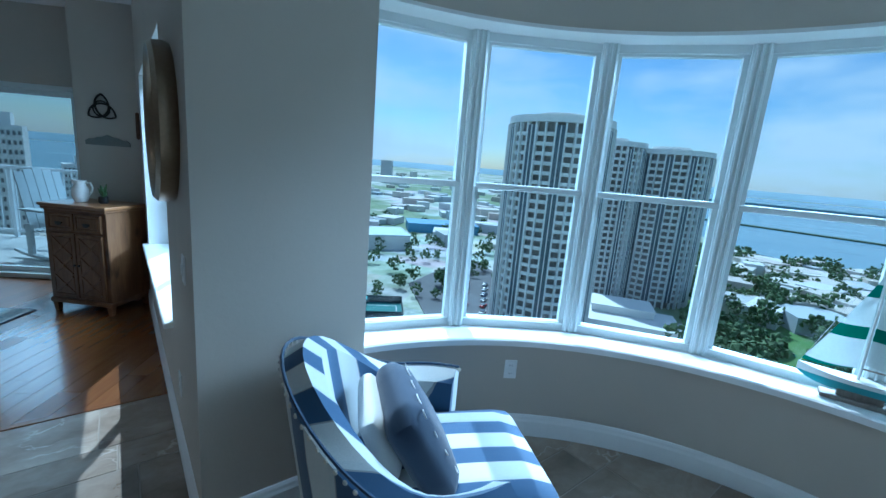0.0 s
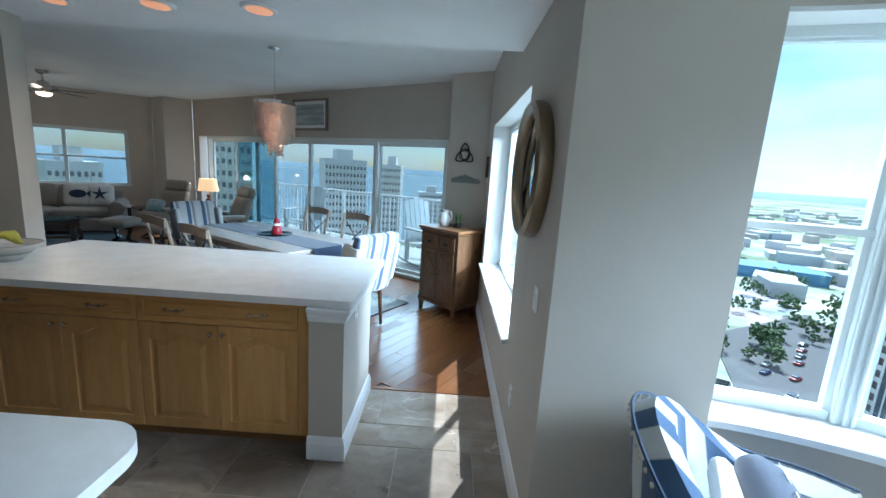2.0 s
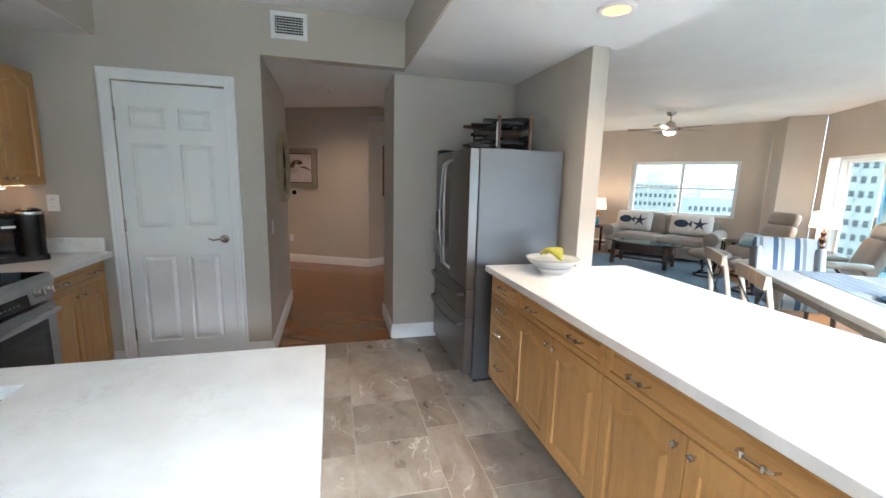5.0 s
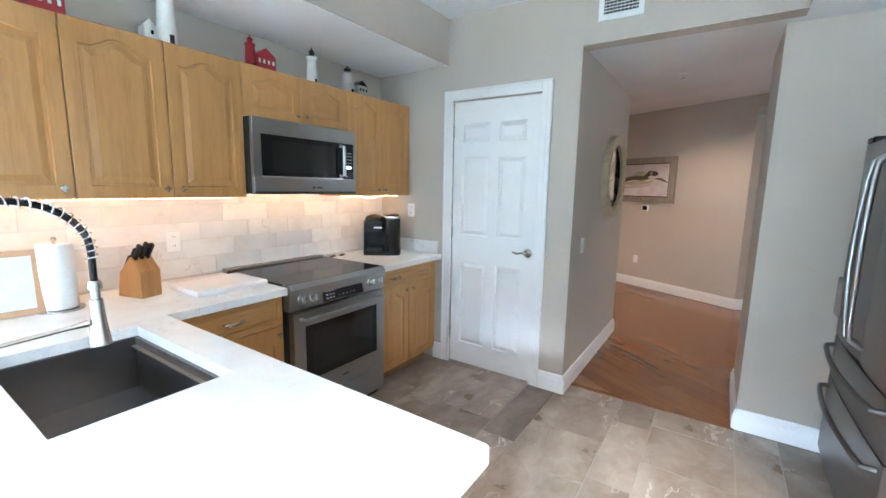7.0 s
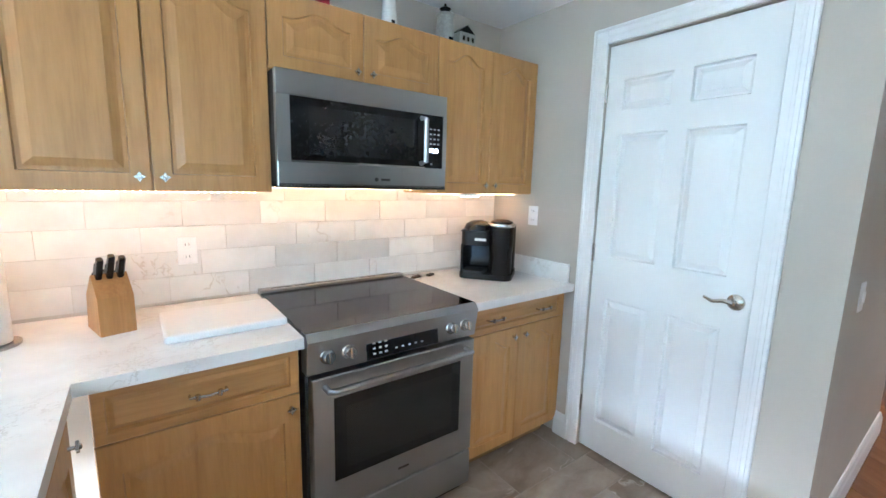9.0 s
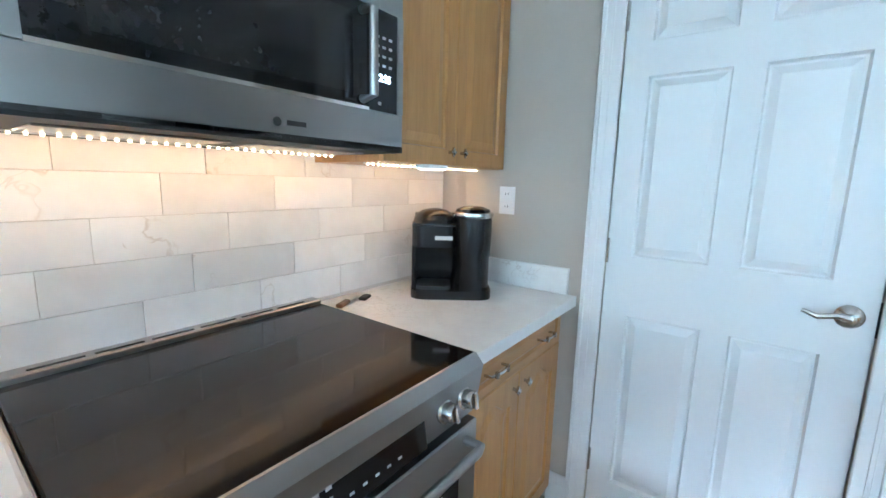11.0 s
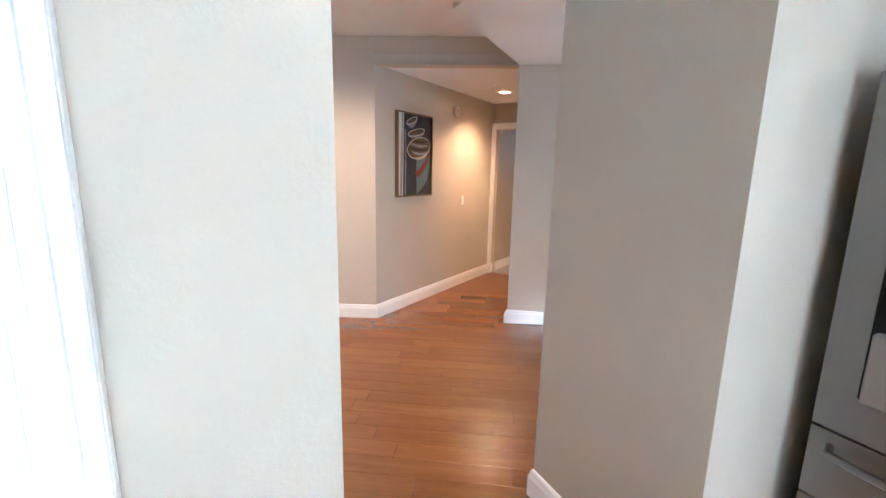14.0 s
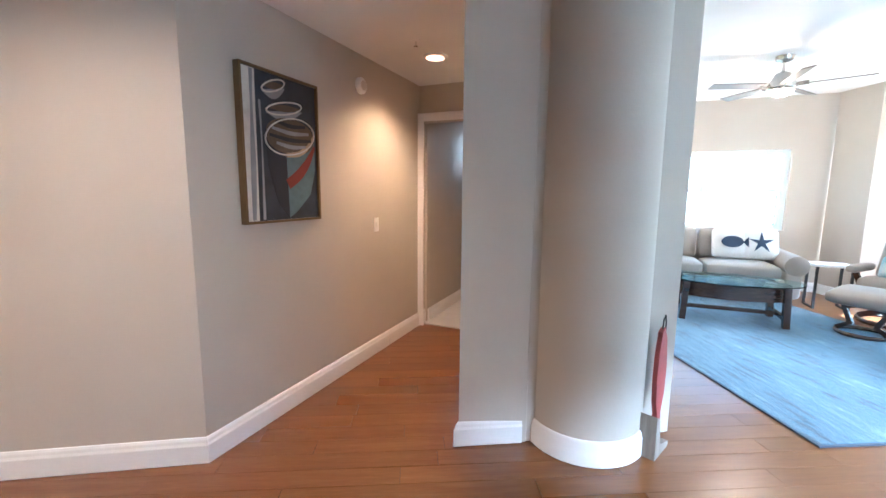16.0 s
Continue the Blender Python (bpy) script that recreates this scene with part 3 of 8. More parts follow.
# foyer and corridor
C0, ND = Vector((-7.467, 1.897, 0)), Vector((-6.835, 3.025, 0))
CU = Vector((-0.513, 0.858, 0))
TU = Vector((-0.46, -0.888, 0))
e0 = C0 + CU * 2.75
wall("wall_corridor", (e0.x, e0.y), C0[:2], 0, HALL_HI, 0.14)
t1 = C0 + TU * 4.6
wall("wall_foyer", C0[:2], t1[:2], 0, HALL_HI, 0.14)
n1 = ND + CU * 2.9
nr = Vector((-6.64, 3.345, 0))
structure("wall_corridor_right", prism(bmesh.new(), [ND[:2], nr[:2], (nr + CU * 2.9)[:2], n1[:2]], 0, HALL_HI + 0.1), M_WALL, "greige painted wall end beside the corridor", "wall")
wall("wall_corridor_header", ND[:2], C0[:2], LO - 0.004, HALL_HI, 0.12)
structure("ceiling_corridor", prism(bmesh.new(), [C0[:2], ND[:2], n1[:2], e0[:2]], LO, LO + 0.08), M_CEIL, "white low corridor ceiling", "ceiling")
wall("wall_foyer_south", (-10.2, -2.5), (-5.6, -2.5), 0, HALL_HI, 0.14)

COL = (-6.52, 3.685)
bm = lathe(bmesh.new(), [(0.31, 0), (0.31, LO)], 40)
structure("wall_round_column", bm, M_WALL, "round greige plastered column", "column", pose(*COL, 0), smooth=True)
bm = lathe(bmesh.new(), [(0.311 + a, b) for a, b in SKIRT[1:]] + [(0.311, 0.135)], 40)
structure("baseboard_column", bm, M_WHITE, "white baseboard curved round the column", "baseboard", pose(*COL, 0), smooth=True)
structure("wall_column_jamb", prism(bmesh.new(), [(-6.645, 3.35), (-6.3, 3.9), (-6.23, 4.1), (-6.55, 4.35), (-6.95, 3.75)], 0, HI), M_WALL, "greige wall end behind the round column", "wall")
structure("beam_foyer", prism(bmesh.new(), [(-6.835, 3.026), (-6.0, 1.93), (-4.93, 1.93), (-4.93, 3.2), (-6.1, 4.2), (-6.7, 4.2)], LO - 0.001, HI + 0.1), M_CEIL, "white lowered ceiling between foyer and living room", "ceiling")
t2 = C0 + TU * 4.5
skirting("baseboard_foyer", [tuple(e0[:2]), tuple(C0[:2]), tuple(t2[:2])])
skirting("baseboard_nib", [(-6.66, 3.33), tuple(ND[:2]), tuple((ND + CU * 2.8)[:2])])
skirting("baseboard_alcove", [(-4.22, 2.9), (-4.22, 1.85), (-4.93, 1.85), (-4.93, 3.11)])
skirting("baseboard_passage", [(DOORX, 0.632), (DOORX, HALLY), (-5.68, HALLY), (-5.68, -2.4)][::-1])
skirting("baseboard_pantry", [(DOORX, -0.33), (DOORX, -0.245)][::-1])
skirting("baseboard_peninsula", [(-0.935, 2.36), (-0.745, 2.36), (-0.745, 3.09), (-3.0, 3.09)][::-1])
skirting("baseboard_living", [(-6.3, 9.1), (-6.72, 9.42), tuple(LW_B[:2])])

# ---- kitchen ----


def slab(outer, holes, z0, z1, edge=0.004):
    """A worktop: an outline with holes, its upper edge eased."""
    bm = bmesh.new()
    loops = {}
    for z in (z0, z1):
        edges = []
        for i, pts in enumerate([outer] + holes):
            vs = [bm.verts.new((x, y, z)) for x, y in pts]
            loops[z, i] = vs
            edges += [bm.edges.new((vs[k], vs[(k + 1) % len(vs)])) for k in range(len(vs))]
        bmesh.ops.triangle_fill(bm, use_beauty=True, edges=edges)
    for i, pts in enumerate([outer] + holes):
        a, b = loops[z0, i], loops[z1, i]
        for k in range(len(a)):
            j = (k + 1) % len(a)
            bm.faces.new((a[k], a[j], b[j], b[k]))
    return bm


def arc(cx, cy, r, a0, a1, n=8):
    return [(cx + r * math.cos(radians(a0 + (a1 - a0) * i / n)), cy + r * math.sin(radians(a0 + (a1 - a0) * i / n))) for i in range(n + 1)]


def rect(x0, y0, x1, y1):
    return [(x0, y0), (x1, y0), (x1, y1), (x0, y1)]


def knob(parent, x, z, y):
    """A small star-shaped pewter knob on a stem."""
    bm = lathe(bmesh.new(), [(0.006, 0), (0.005, 0.014), (0.009, 0.016)], 10)
    pts = []
    for i in range(8):
        r = 0.017 if i % 2 == 0 else 0.009
        pts.append((r * math.cos(math.pi * i / 4), r * math.sin(math.pi * i / 4)))
    prism(bm, pts, 0.015, 0.022)
    lathe(bm, [(0.009, 0.021), (0.006, 0.027), (0.0, 0.028)], 8)
    return part("knob", bm, M_NICKEL, parent, "pewter star-shaped knob", True, pose(x, y, z, 90))


def pull(parent, x, z, y, w=0.1):
    bm = bmesh.new()
    tube(bm, [(-w / 2, 0, 0), (-w / 2, -0.024, 0.002), (-w * 0.3, -0.03, 0.003), (0, -0.031, 0.0), (w * 0.3, -0.03, 0.003), (w / 2, -0.024, 0.002), (w / 2, 0, 0)], 0.0045, 8)
    for s in (-1, 1):
        tube(bm, [(s * w * 0.3, -0.031, -0.006), (s * w * 0.3, -0.031, 0.012)], 0.007, 8)
    return part("pull", bm, M_NICKEL, parent, "twisted pewter bar pull", True, pose(x, y, z))


def cabinet(name, m, w, d, z0, z1, fronts, label, group, toe=True, rise=0.045, category="cabinet"):
    """A cabinet unit whose fronts face -y at y = 0. Fronts: (kind, x0, z0, x1, z1, knob x or count of pulls)."""
    ob = thing(name, m, label, category, group)
    part("body", B(0.001, 0.021, z0, w - 0.001, d, z1), M_MAPLE, ob)
    if toe:
        # shade under the cabinet is painted in as a darker brown
        part("toe_kick", B(0.001, 0.09, 0, w - 0.001, d - 0.02, z0 + 0.002), plain("toe_board_painted_shade", (0.2, 0.1, 0.035), 0.5), ob)
    for kind, x0, a, x1, b, grip in fronts:
        fw, fh, s = x1 - x0 - 0.004, b - a - 0.004, 0.055
        if kind == "door":
            bm = panelled(fw, fh, 0.021, [(s, s, fw - s, fh - s + 0.004)], rise if fh > 0.2 else 0.02)
            f = part("door", bm, M_MAPLE, ob, m=Matrix.Translation((x0 + 0.002, 0.021, a + 0.002)))
            knob(f, grip - x0 - 0.002, (fh - 0.045) if toe else 0.045, -0.021)
        else:
            e = 0.03
            bm = panelled(fw, fh, 0.021, [(e, e, fw - e, fh - e)], 0.0, bevel=0.012, sink=0.008)
            f = part("drawer_front", bm, M_MAPLEX, ob, m=Matrix.Translation((x0 + 0.002, 0.021, a + 0.002)))
            for i in range(grip):
                pull(f, fw * (0.5 if grip == 1 else (0.24, 0.76)[i]), fh / 2, -0.021)
    return ob


G1 = "peninsula base cabinets"
TOP = 0.875
cabinet("base_cabinet", pose(-3.13, 2.395, 0), 0.43, 0.58, 0.1, TOP, [("drawer", 0, 0.735, 0.43, TOP, 1), ("drawer", 0, 0.57, 0.43, 0.735, 1), ("drawer", 0, 0.405, 0.43, 0.57, 1), ("drawer", 0, 0.1, 0.43, 0.405, 1)], "honey maple base cabinet with four stacked drawers", G1)
cabinet("base_cabinet", pose(-2.70, 2.395, 0), 0.84, 0.58, 0.1, TOP, [("drawer", 0, 0.72, 0.84, TOP, 2), ("door", 0, 0.1, 0.42, 0.72, 0.385), ("door", 0.42, 0.1, 0.84, 0.72, 0.455)], "honey maple base cabinet, wide drawer over two arched doors", G1)
cabinet("base_cabinet", pose(-1.86, 2.395, 0), 0.86, 0.58, 0.1, TOP, [("drawer", 0, 0.72, 0.86, TOP, 2), ("door", 0, 0.1, 0.43, 0.72, 0.395), ("door", 0.43, 0.1, 0.86, 0.72, 0.465)], "honey maple base cabinet, wide drawer over two arched doors", G1)
ob = thing("cabinet_filler", pose(-1.0, 2.395, 0), "honey maple filler strip beside the half wall", "trim board")
part("strip", B(0.001, 0.004, 0.1, 0.068, 0.4, TOP, 0.002), M_MAPLE, ob)
part("toe_kick", B(0.001, 0.09, 0, 0.068, 0.4, 0.1), bpy.data.materials["toe_board_painted_shade"], ob)

ob = thing("peninsula_worktop", pose(0, 0, 0), "white veined quartz worktop on the peninsula", "countertop")
part("slab", slab([(-3.16, 2.352)] + arc(-0.72, 2.367, 0.015, -90, 0, 4) + arc(-0.72, 3.385, 0.015, 0, 90, 4) + [(-3.02, 3.4), (-3.02, 2.978), (-3.16, 2.978)], [], TOP + 0.001, 0.915), M_QUARTZ, ob)
bm = bmesh.new()
for k, (o, z) in enumerate(((0.010, 0.795), (0.018, 0.812), (0.028, 0.836), (0.04, 0.855))):
    box(bm, -0.934 - o * 0.0, 2.36 - o, z, -0.745 + o, 3.09, z + 0.02, 0.003)
structure("peninsula_capital", bm, M_WHITE, "white stepped moulding under the worktop's end", "trim")


def wall_plate(m, label, slots=2, colour=None, toggle=False, w=0.072, h=0.115):
    """A switch or outlet plate in the xz plane, facing -y."""
    ob = thing("wall_plate", m, label, "wall outlet" if not toggle else "light switch")
    part("plate", B(-w / 2, -0.006, -h / 2, w / 2, 0, h / 2, 0.002), colour or M_WHITE, ob)
    if toggle:
        part("toggle", B(-0.012, -0.012, -0.022, 0.012, -0.005, 0.022, 0.002), M_WHITE, ob)
    else:
        for s in (-1, 1):
            bm = B(-0.016, -0.0075, s * 0.026 - 0.014, 0.016, -0.005, s * 0.026 + 0.014, 0.003)
            sk = part("socket", bm, M_WHITE, ob)
            bm = B(-0.0075, -0.0079, s * 0.026 - 0.004, -0.0055, -0.0074, s * 0.026 + 0.006)
            box(bm, 0.0055, -0.0079, s * 0.026 - 0.004, 0.0075, -0.0074, s * 0.026 + 0.006)
            part("slot", bm, M_BLACK, sk)
    return ob


wall_plate(pose(-0.745, 2.62, 0.79, 0, 0, 90), "white outlet plate on the peninsula's end wall")
wall_plate(pose(EAST, 2.1, 1.07, 0, 0, -90), "white switch plate beside the round mirror", toggle=True)
wall_plate(pose(EAST, 2.45, 0.4, 0, 0, -90), "white outlet plate low on the wall under the window")
wall_plate(pose(DOORX, -0.59, 1.27, 0, 0, 90), "white outlet plate above the coffee maker")
wall_plate(pose(-4.3, HALLY, 1.06, 0, 0, 180), "white switch plate in the passage", toggle=True)
wall_plate(pose(*bay(55.5, 1.97), 0.42, 0, 0, 55.5 - 90), "white outlet plate on the curved wall")

wall_plate(pose(-2.26, SOUTH + 0.011, 1.14, 0, 0, 180), "white outlet plate on the marble backsplash")

# refrigerator
fr = thing("refrigerator", pose(-3.69, 2.25, 0), "dark stainless french-door refrigerator with grey side panels", "refrigerator")
part("body", B(-0.465, 0.05, 0.03, 0.475, 0.69, 1.725, 0.006), M_FRIDGE, fr)
part("base_grille", B(-0.45, 0.07, 0, 0.46, 0.6, 0.035), M_BLACKM, fr)


def bowed(w, h, t, bow, n=10):
    """A door leaf with a slightly bowed front, facing -y."""
    bm = bmesh.new()
    pts = [(x0, -t - bow * (1 - (2 * i / n - 1) ** 2)) for i in range(n + 1) for x0 in [w * i / n]]
    prism(bm, pts + [(w, 0), (0, 0)], 0, h)
    return bm


for i, (x0, w, z0, h) in enumerate(((-0.465, 0.467, 0.735, 0.985), (0.006, 0.469, 0.735, 0.985))):
    d = part("door", bowed(w, h, 0.06, 0.012), M_DARKSTEEL, fr, "dark stainless door leaf", True, pose(x0, 0.042, z0))
    hx = w - 0.035 if i == 0 else 0.035
    c = -1 if i == 0 else 1
    bm = tube(bmesh.new(), [(hx, -0.06, 0.06), (hx + c * 0.005, -0.115, 0.1)] + [(hx + c * 0.025 * math.sin(math.pi * k / 12), -0.118 - 0.012 * math.sin(math.pi * k / 12), 0.1 + 0.78 * k / 12) for k in range(1, 12)] + [(hx + c * 0.005, -0.115, 0.88), (hx, -0.06, 0.92)], 0.012, 10)
    part("handle", bm, M_STEEL, d, "curved steel bar handle", True)
    if i == 0:
        bm = B(0.09, -0.085, 0.12, 0.25, -0.06, 0.5, 0.006)
        part("dispenser", bm, M_BLACK, d, "black ice and water dispenser")
        part("dispenser_tray", B(0.1, -0.105, 0.12, 0.24, -0.075, 0.32, 0.006), M_STEEL, d)
for z0, h in ((0.505, 0.22), (0.075, 0.42)):
    d = part("drawer_front", bowed(0.94, h, 0.06, 0.012), M_DARKSTEEL, fr, "dark stainless freezer drawer", True, pose(-0.465, 0.042, z0))
    bm = tube(bmesh.new(), [(0.05, -0.06, h - 0.045), (0.06, -0.1, h - 0.05)] + [(0.06 + 0.82 * k / 10, -0.105 - 0.03 * math.sin(math.pi * k / 10), h - 0.05) for k in range(1, 10)] + [(0.88, -0.1, h - 0.05), (0.89, -0.06, h - 0.045)], 0.012, 10)
    part("handle", bm, M_DARKSTEEL, d, "bowed bar handle", True)
part("hinge_cover", B(0.36, -0.02, 1.722, 0.47, 0.12, 1.755, 0.006), M_BLACK, fr)
part("hinge_cover", B(-0.46, -0.02, 1.722, -0.35, 0.12, 1.755, 0.006), M_BLACK, fr)

# bottle rack on the refrigerator
rk = thing("wine_rack", pose(-3.6, 2.46, 1.727), "black and walnut three-tier bottle rack on the refrigerator", "wine rack")
M_WALNUT = wood("walnut", (0.045, 0.02, 0.01), (0.09, 0.042, 0.02), (0.15, 0.07, 0.035), "y", 0.35)
for k in range(3):
    z = 0.005 + k * 0.075
    for y in (0.0, 0.24):
        part("rail", B(-0.28, y, z, 0.28, y + 0.03, z + 0.028, 0.003), M_BLACKM, rk)
    for j in range(4):
        x = -0.21 + j * 0.14
        bm = tube(bmesh.new(), [(x, -0.1 + 0.02 * (j % 2), z + 0.05), (x, 0.02, z + 0.05), (x, 0.17, z + 0.05), (x, 0.26, z + 0.05)], [0.014, 0.015, 0.034, 0.036], 12)
        if (j + k) % 3 != 1:
            part("bottle", bm, M_BLACKGL if j % 2 else M_WALNUT, rk, "dark wine bottle lying down", True)
for x in (-0.28, 0.27):
    for y in (0.0, 0.245):
        part("side_post", B(x, y, 0, x + 0.02, y + 0.022, 0.235, 0.003), M_WALNUT, rk)
    part("post_cap", B(x - 0.001, -0.004, 0.02, x + 0.021, -0.001, 0.19), M_WHITE, rk)

# range wall: worktops with the sink arm
SX0, SX1, SY0, SY1 = -1.802, -1.385, -0.204, 0.484
outer = [(-2.526, SOUTH + 0.002), (-0.42, SOUTH + 0.002), (-0.42, -0.3), (-0.945, -0.3)] + arc(-1.075, 1.155, 0.13, 0, 90, 10) + arc(-1.916, 1.27, 0.015, 90, 180, 3) + [(-1.931, -0.266), (-2.526, -0.266)]
ob = thing("sink_worktop", pose(0, 0, 0), "white veined quartz worktop with a rounded corner and sink cut-out", "countertop")
part("slab", slab(outer, [rect(SX0, SY0, SX1, SY1)], TOP + 0.001, 0.915), M_QUARTZ, ob)
ob = thing("corner_worktop", pose(0, 0, 0), "white quartz worktop beside the range", "countertop")
part("slab", slab([(-4.017, SOUTH + 0.002), (-3.293, SOUTH + 0.002), (-3.293, -0.266), (-4.017, -0.266)], [], TOP + 0.001, 0.915), M_QUARTZ, ob)
part("upstand", B(-4.017, SOUTH + 0.02, 0.916, -3.999, -0.30, 1.02, 0.002), M_QUARTZ, ob, "white quartz upstand against the wall")
structure("wall_island_panel", B(-1.26, -0.3, 0, -1.12, 1.13, TOP), M_WALL, "greige painted half wall behind the sink cabinets", "wall")
ob = thing("sink_cabinet", pose(-1.9, 1.13, 0, 0, 0, -90), "honey maple sink base cabinets", "cabinet")
part("body", B(0.0, 0.0, 0.1, 1.38, 0.63, 0.655), M_MAPLE, ob)
part("apron", B(0.0, 0.0, 0.656, 1.38, 0.018, TOP), M_MAPLE, ob)
part("toe_kick", B(0.01, 0.06, 0, 1.37, 0.6, 0.1), bpy.data.materials["toe_board_painted_shade"], ob)
for x0 in (0.03, 0.48, 0.93):
    bm = panelled(0.43, 0.72, 0.02, [(0.055, 0.055, 0.375, 0.665)], 0.045)
    knob(part("door", bm, M_MAPLE, ob, m=pose(x0, -0.001, 0.12)), 0.39, 0.66, -0.02)
part("end_panel", B(-0.012, 0.0, 0.1, -0.001, 0.63, TOP), M_MAPLE, ob)

sk = thing("kitchen_sink", pose(SX0, SY0, 0.915), "deep brushed stainless undermount workstation sink", "sink")
w, l, dp = SX1 - SX0, SY1 - SY0, 0.24
for x0, y0, x1, y1 in ((-0.012, -0.012, 0.012, l + 0.012), (w - 0.012, -0.012, w + 0.012, l + 0.012), (0.012, -0.012, w - 0.012, 0.008), (0.012, l - 0.008, w - 0.012, l + 0.012)):
    part("bowl_side", B(x0, y0, -dp, x1, y1, -0.041), M_DARKSTEEL, sk)
part("bowl_bottom", B(-0.012, -0.012, -dp - 0.006, w + 0.012, l + 0.012, -dp), M_DARKSTEEL, sk)
part("ledge", B(0.012, 0.01, -0.075, 0.028, l - 0.01, -0.07), M_STEEL, sk)
part("ledge", B(w - 0.028, 0.01, -0.075, w - 0.012, l - 0.01, -0.07), M_STEEL, sk)
part("drain", lathe(bmesh.new(), [(0.055, -dp), (0.05, -dp + 0.006), (0.035, -dp + 0.002), (0.0, -dp + 0.002)], 24, Matrix.Translation((w / 2, l / 2, 0))), M_CHROME, sk, "", True)

# spring-neck tap
tp = thing("kitchen_tap", pose(-1.25, 0.14, 0.915), "brushed nickel spring-neck pull-down kitchen tap", "faucet")
part("base", lathe(bmesh.new(), [(0.03, 0), (0.03, 0.008), (0.022, 0.014), (0.019, 0.1), (0.019, 0.26), (0.014, 0.27)], 20), M_NICKEL, tp, "", True)
path = [(0, 0, 0.26), (0, 0, 0.34)] + [(-0.17 + 0.17 * math.cos(radians(a)), 0, 0.36 + 0.145 * math.sin(radians(a))) for a in range(0, 181, 12)] + [(-0.34, 0, 0.33), (-0.34, 0, 0.27)]
part("hose", tube(bmesh.new(), path, 0.0095, 10), M_BLACK, tp, "black rubber hose", True)
coil = []
pl = [Vector(p) for p in path[1:-1]]
for i in range(len(pl) - 1):
    a, b = pl[i], pl[i + 1]
    t = (b - a).normalized()
    s = Vector((0, 1, 0))
    u = t.cross(s)
    for k in range(12):
        ph = 2 * math.pi * (k / 12) * 1.5 + i * 2 * math.pi * 0.5 * 3
        coil.append(a.lerp(b, k / 12) + (s * math.cos(ph) + u * math.sin(ph)) * 0.0165)
part("spring", tube(bmesh.new(), coil, 0.0025, 5), M_CHROME, tp, "open steel spring", True)
part("spray_head", lathe(bmesh.new(), [(0.014, 0.27), (0.018, 0.262), (0.018, 0.245), (0.012, 0.243), (0.012, 0.215), (0.0165, 0.213), (0.02, 0.15), (0.027, 0.09), (0.028, 0.075), (0.0, 0.074)], 20, Matrix.Translation((-0.34, 0, 0))), M_NICKEL, tp, "", True)
part("spray_button", B(-0.34 - 0.006, -0.03, 0.11, -0.34 + 0.006, -0.018, 0.16, 0.003), M_BLACK, tp)
part("support_arm", tube(bmesh.new(), [(0, 0, 0.13), (-0.1, 0, 0.13), (-0.27, 0, 0.142), (-0.315, 0, 0.145)], [0.006, 0.006, 0.007, 0.011], 8), M_NICKEL, tp, "", True)
part("lever", tube(bmesh.new(), [(0, 0.015, 0.06), (0, 0.04, 0.063), (0, 0.09, 0.08)], [0.011, 0.008, 0.006], 8), M_NICKEL, tp, "", True)

G2 = "range wall base cabinets"
cabinet("base_cabinet", pose(-3.294, -0.305, 0, 0, 0, 180), 0.68, 0.6, 0.1, TOP, [("drawer", 0, 0.735, 0.68, TOP, 2), ("door", 0, 0.1, 0.34, 0.735, 0.3), ("door", 0.34, 0.1, 0.68, 0.735, 0.38)], "honey maple base cabinet, drawer over two arched doors", G2)
cabinet("base_cabinet", pose(-1.955, -0.305, 0, 0, 0, 180), 0.565, 0.6, 0.1, TOP, [("drawer", 0, 0.7, 0.565, TOP, 1), ("door", 0, 0.1, 0.565, 0.7, 0.53)], "honey maple base cabinet, drawer over one arched door", G2)
ob = thing("cabinet_filler", pose(-4.015, -0.325, 0), "honey maple filler strip beside the door casing", "trim board")
part("strip", B(0, -0.6, 0.1, 0.04, 0, TOP), M_MAPLE, ob)

# wall cabinets
G3 = "wall cabinets"
UZ, UT = 1.395, 2.135
H3 = UT - UZ
cabinet("wall_cabinet", pose(-0.72, -0.61, UZ, 0, 0, 180), 0.52, 0.325, 0, H3, [("door", 0, 0, 0.52, H3, 0.04)], "honey maple wall cabinet with one arched door", G3, False)
cabinet("wall_cabinet", pose(-1.24, -0.61, UZ, 0, 0, 180), 0.53, 0.325, 0, H3, [("door", 0, 0, 0.53, H3, 0.49)], "honey maple wall cabinet with one wide arched door", G3, False)
cabinet("wall_cabinet", pose(-1.77, -0.61, UZ, 0, 0, 180), 0.76, 0.325, 0, H3, [("door", 0, 0, 0.38, H3, 0.345), ("door", 0.38, 0, 0.76, H3, 0.415)], "honey maple wall cabinet with two arched doors", G3, False)
cabinet("wall_cabinet", pose(-2.53, -0.61, 1.85, 0, 0, 180), 0.78, 0.325, 0, UT - 1.85, [("door", 0, 0, 0.39, UT - 1.85, 0.355), ("door", 0.39, 0, 0.78, UT - 1.85, 0.425)], "short honey maple cabinet over the microwave", G3, False, 0.035)
cabinet("wall_cabinet", pose(-3.312, -0.61, UZ, 0, 0, 180), 0.70, 0.325, 0, H3, [("door", 0, 0, 0.35, H3, 0.315), ("door", 0.35, 0, 0.70, H3, 0.385)], "narrow honey maple wall cabinet with two arched doors", G3, False)

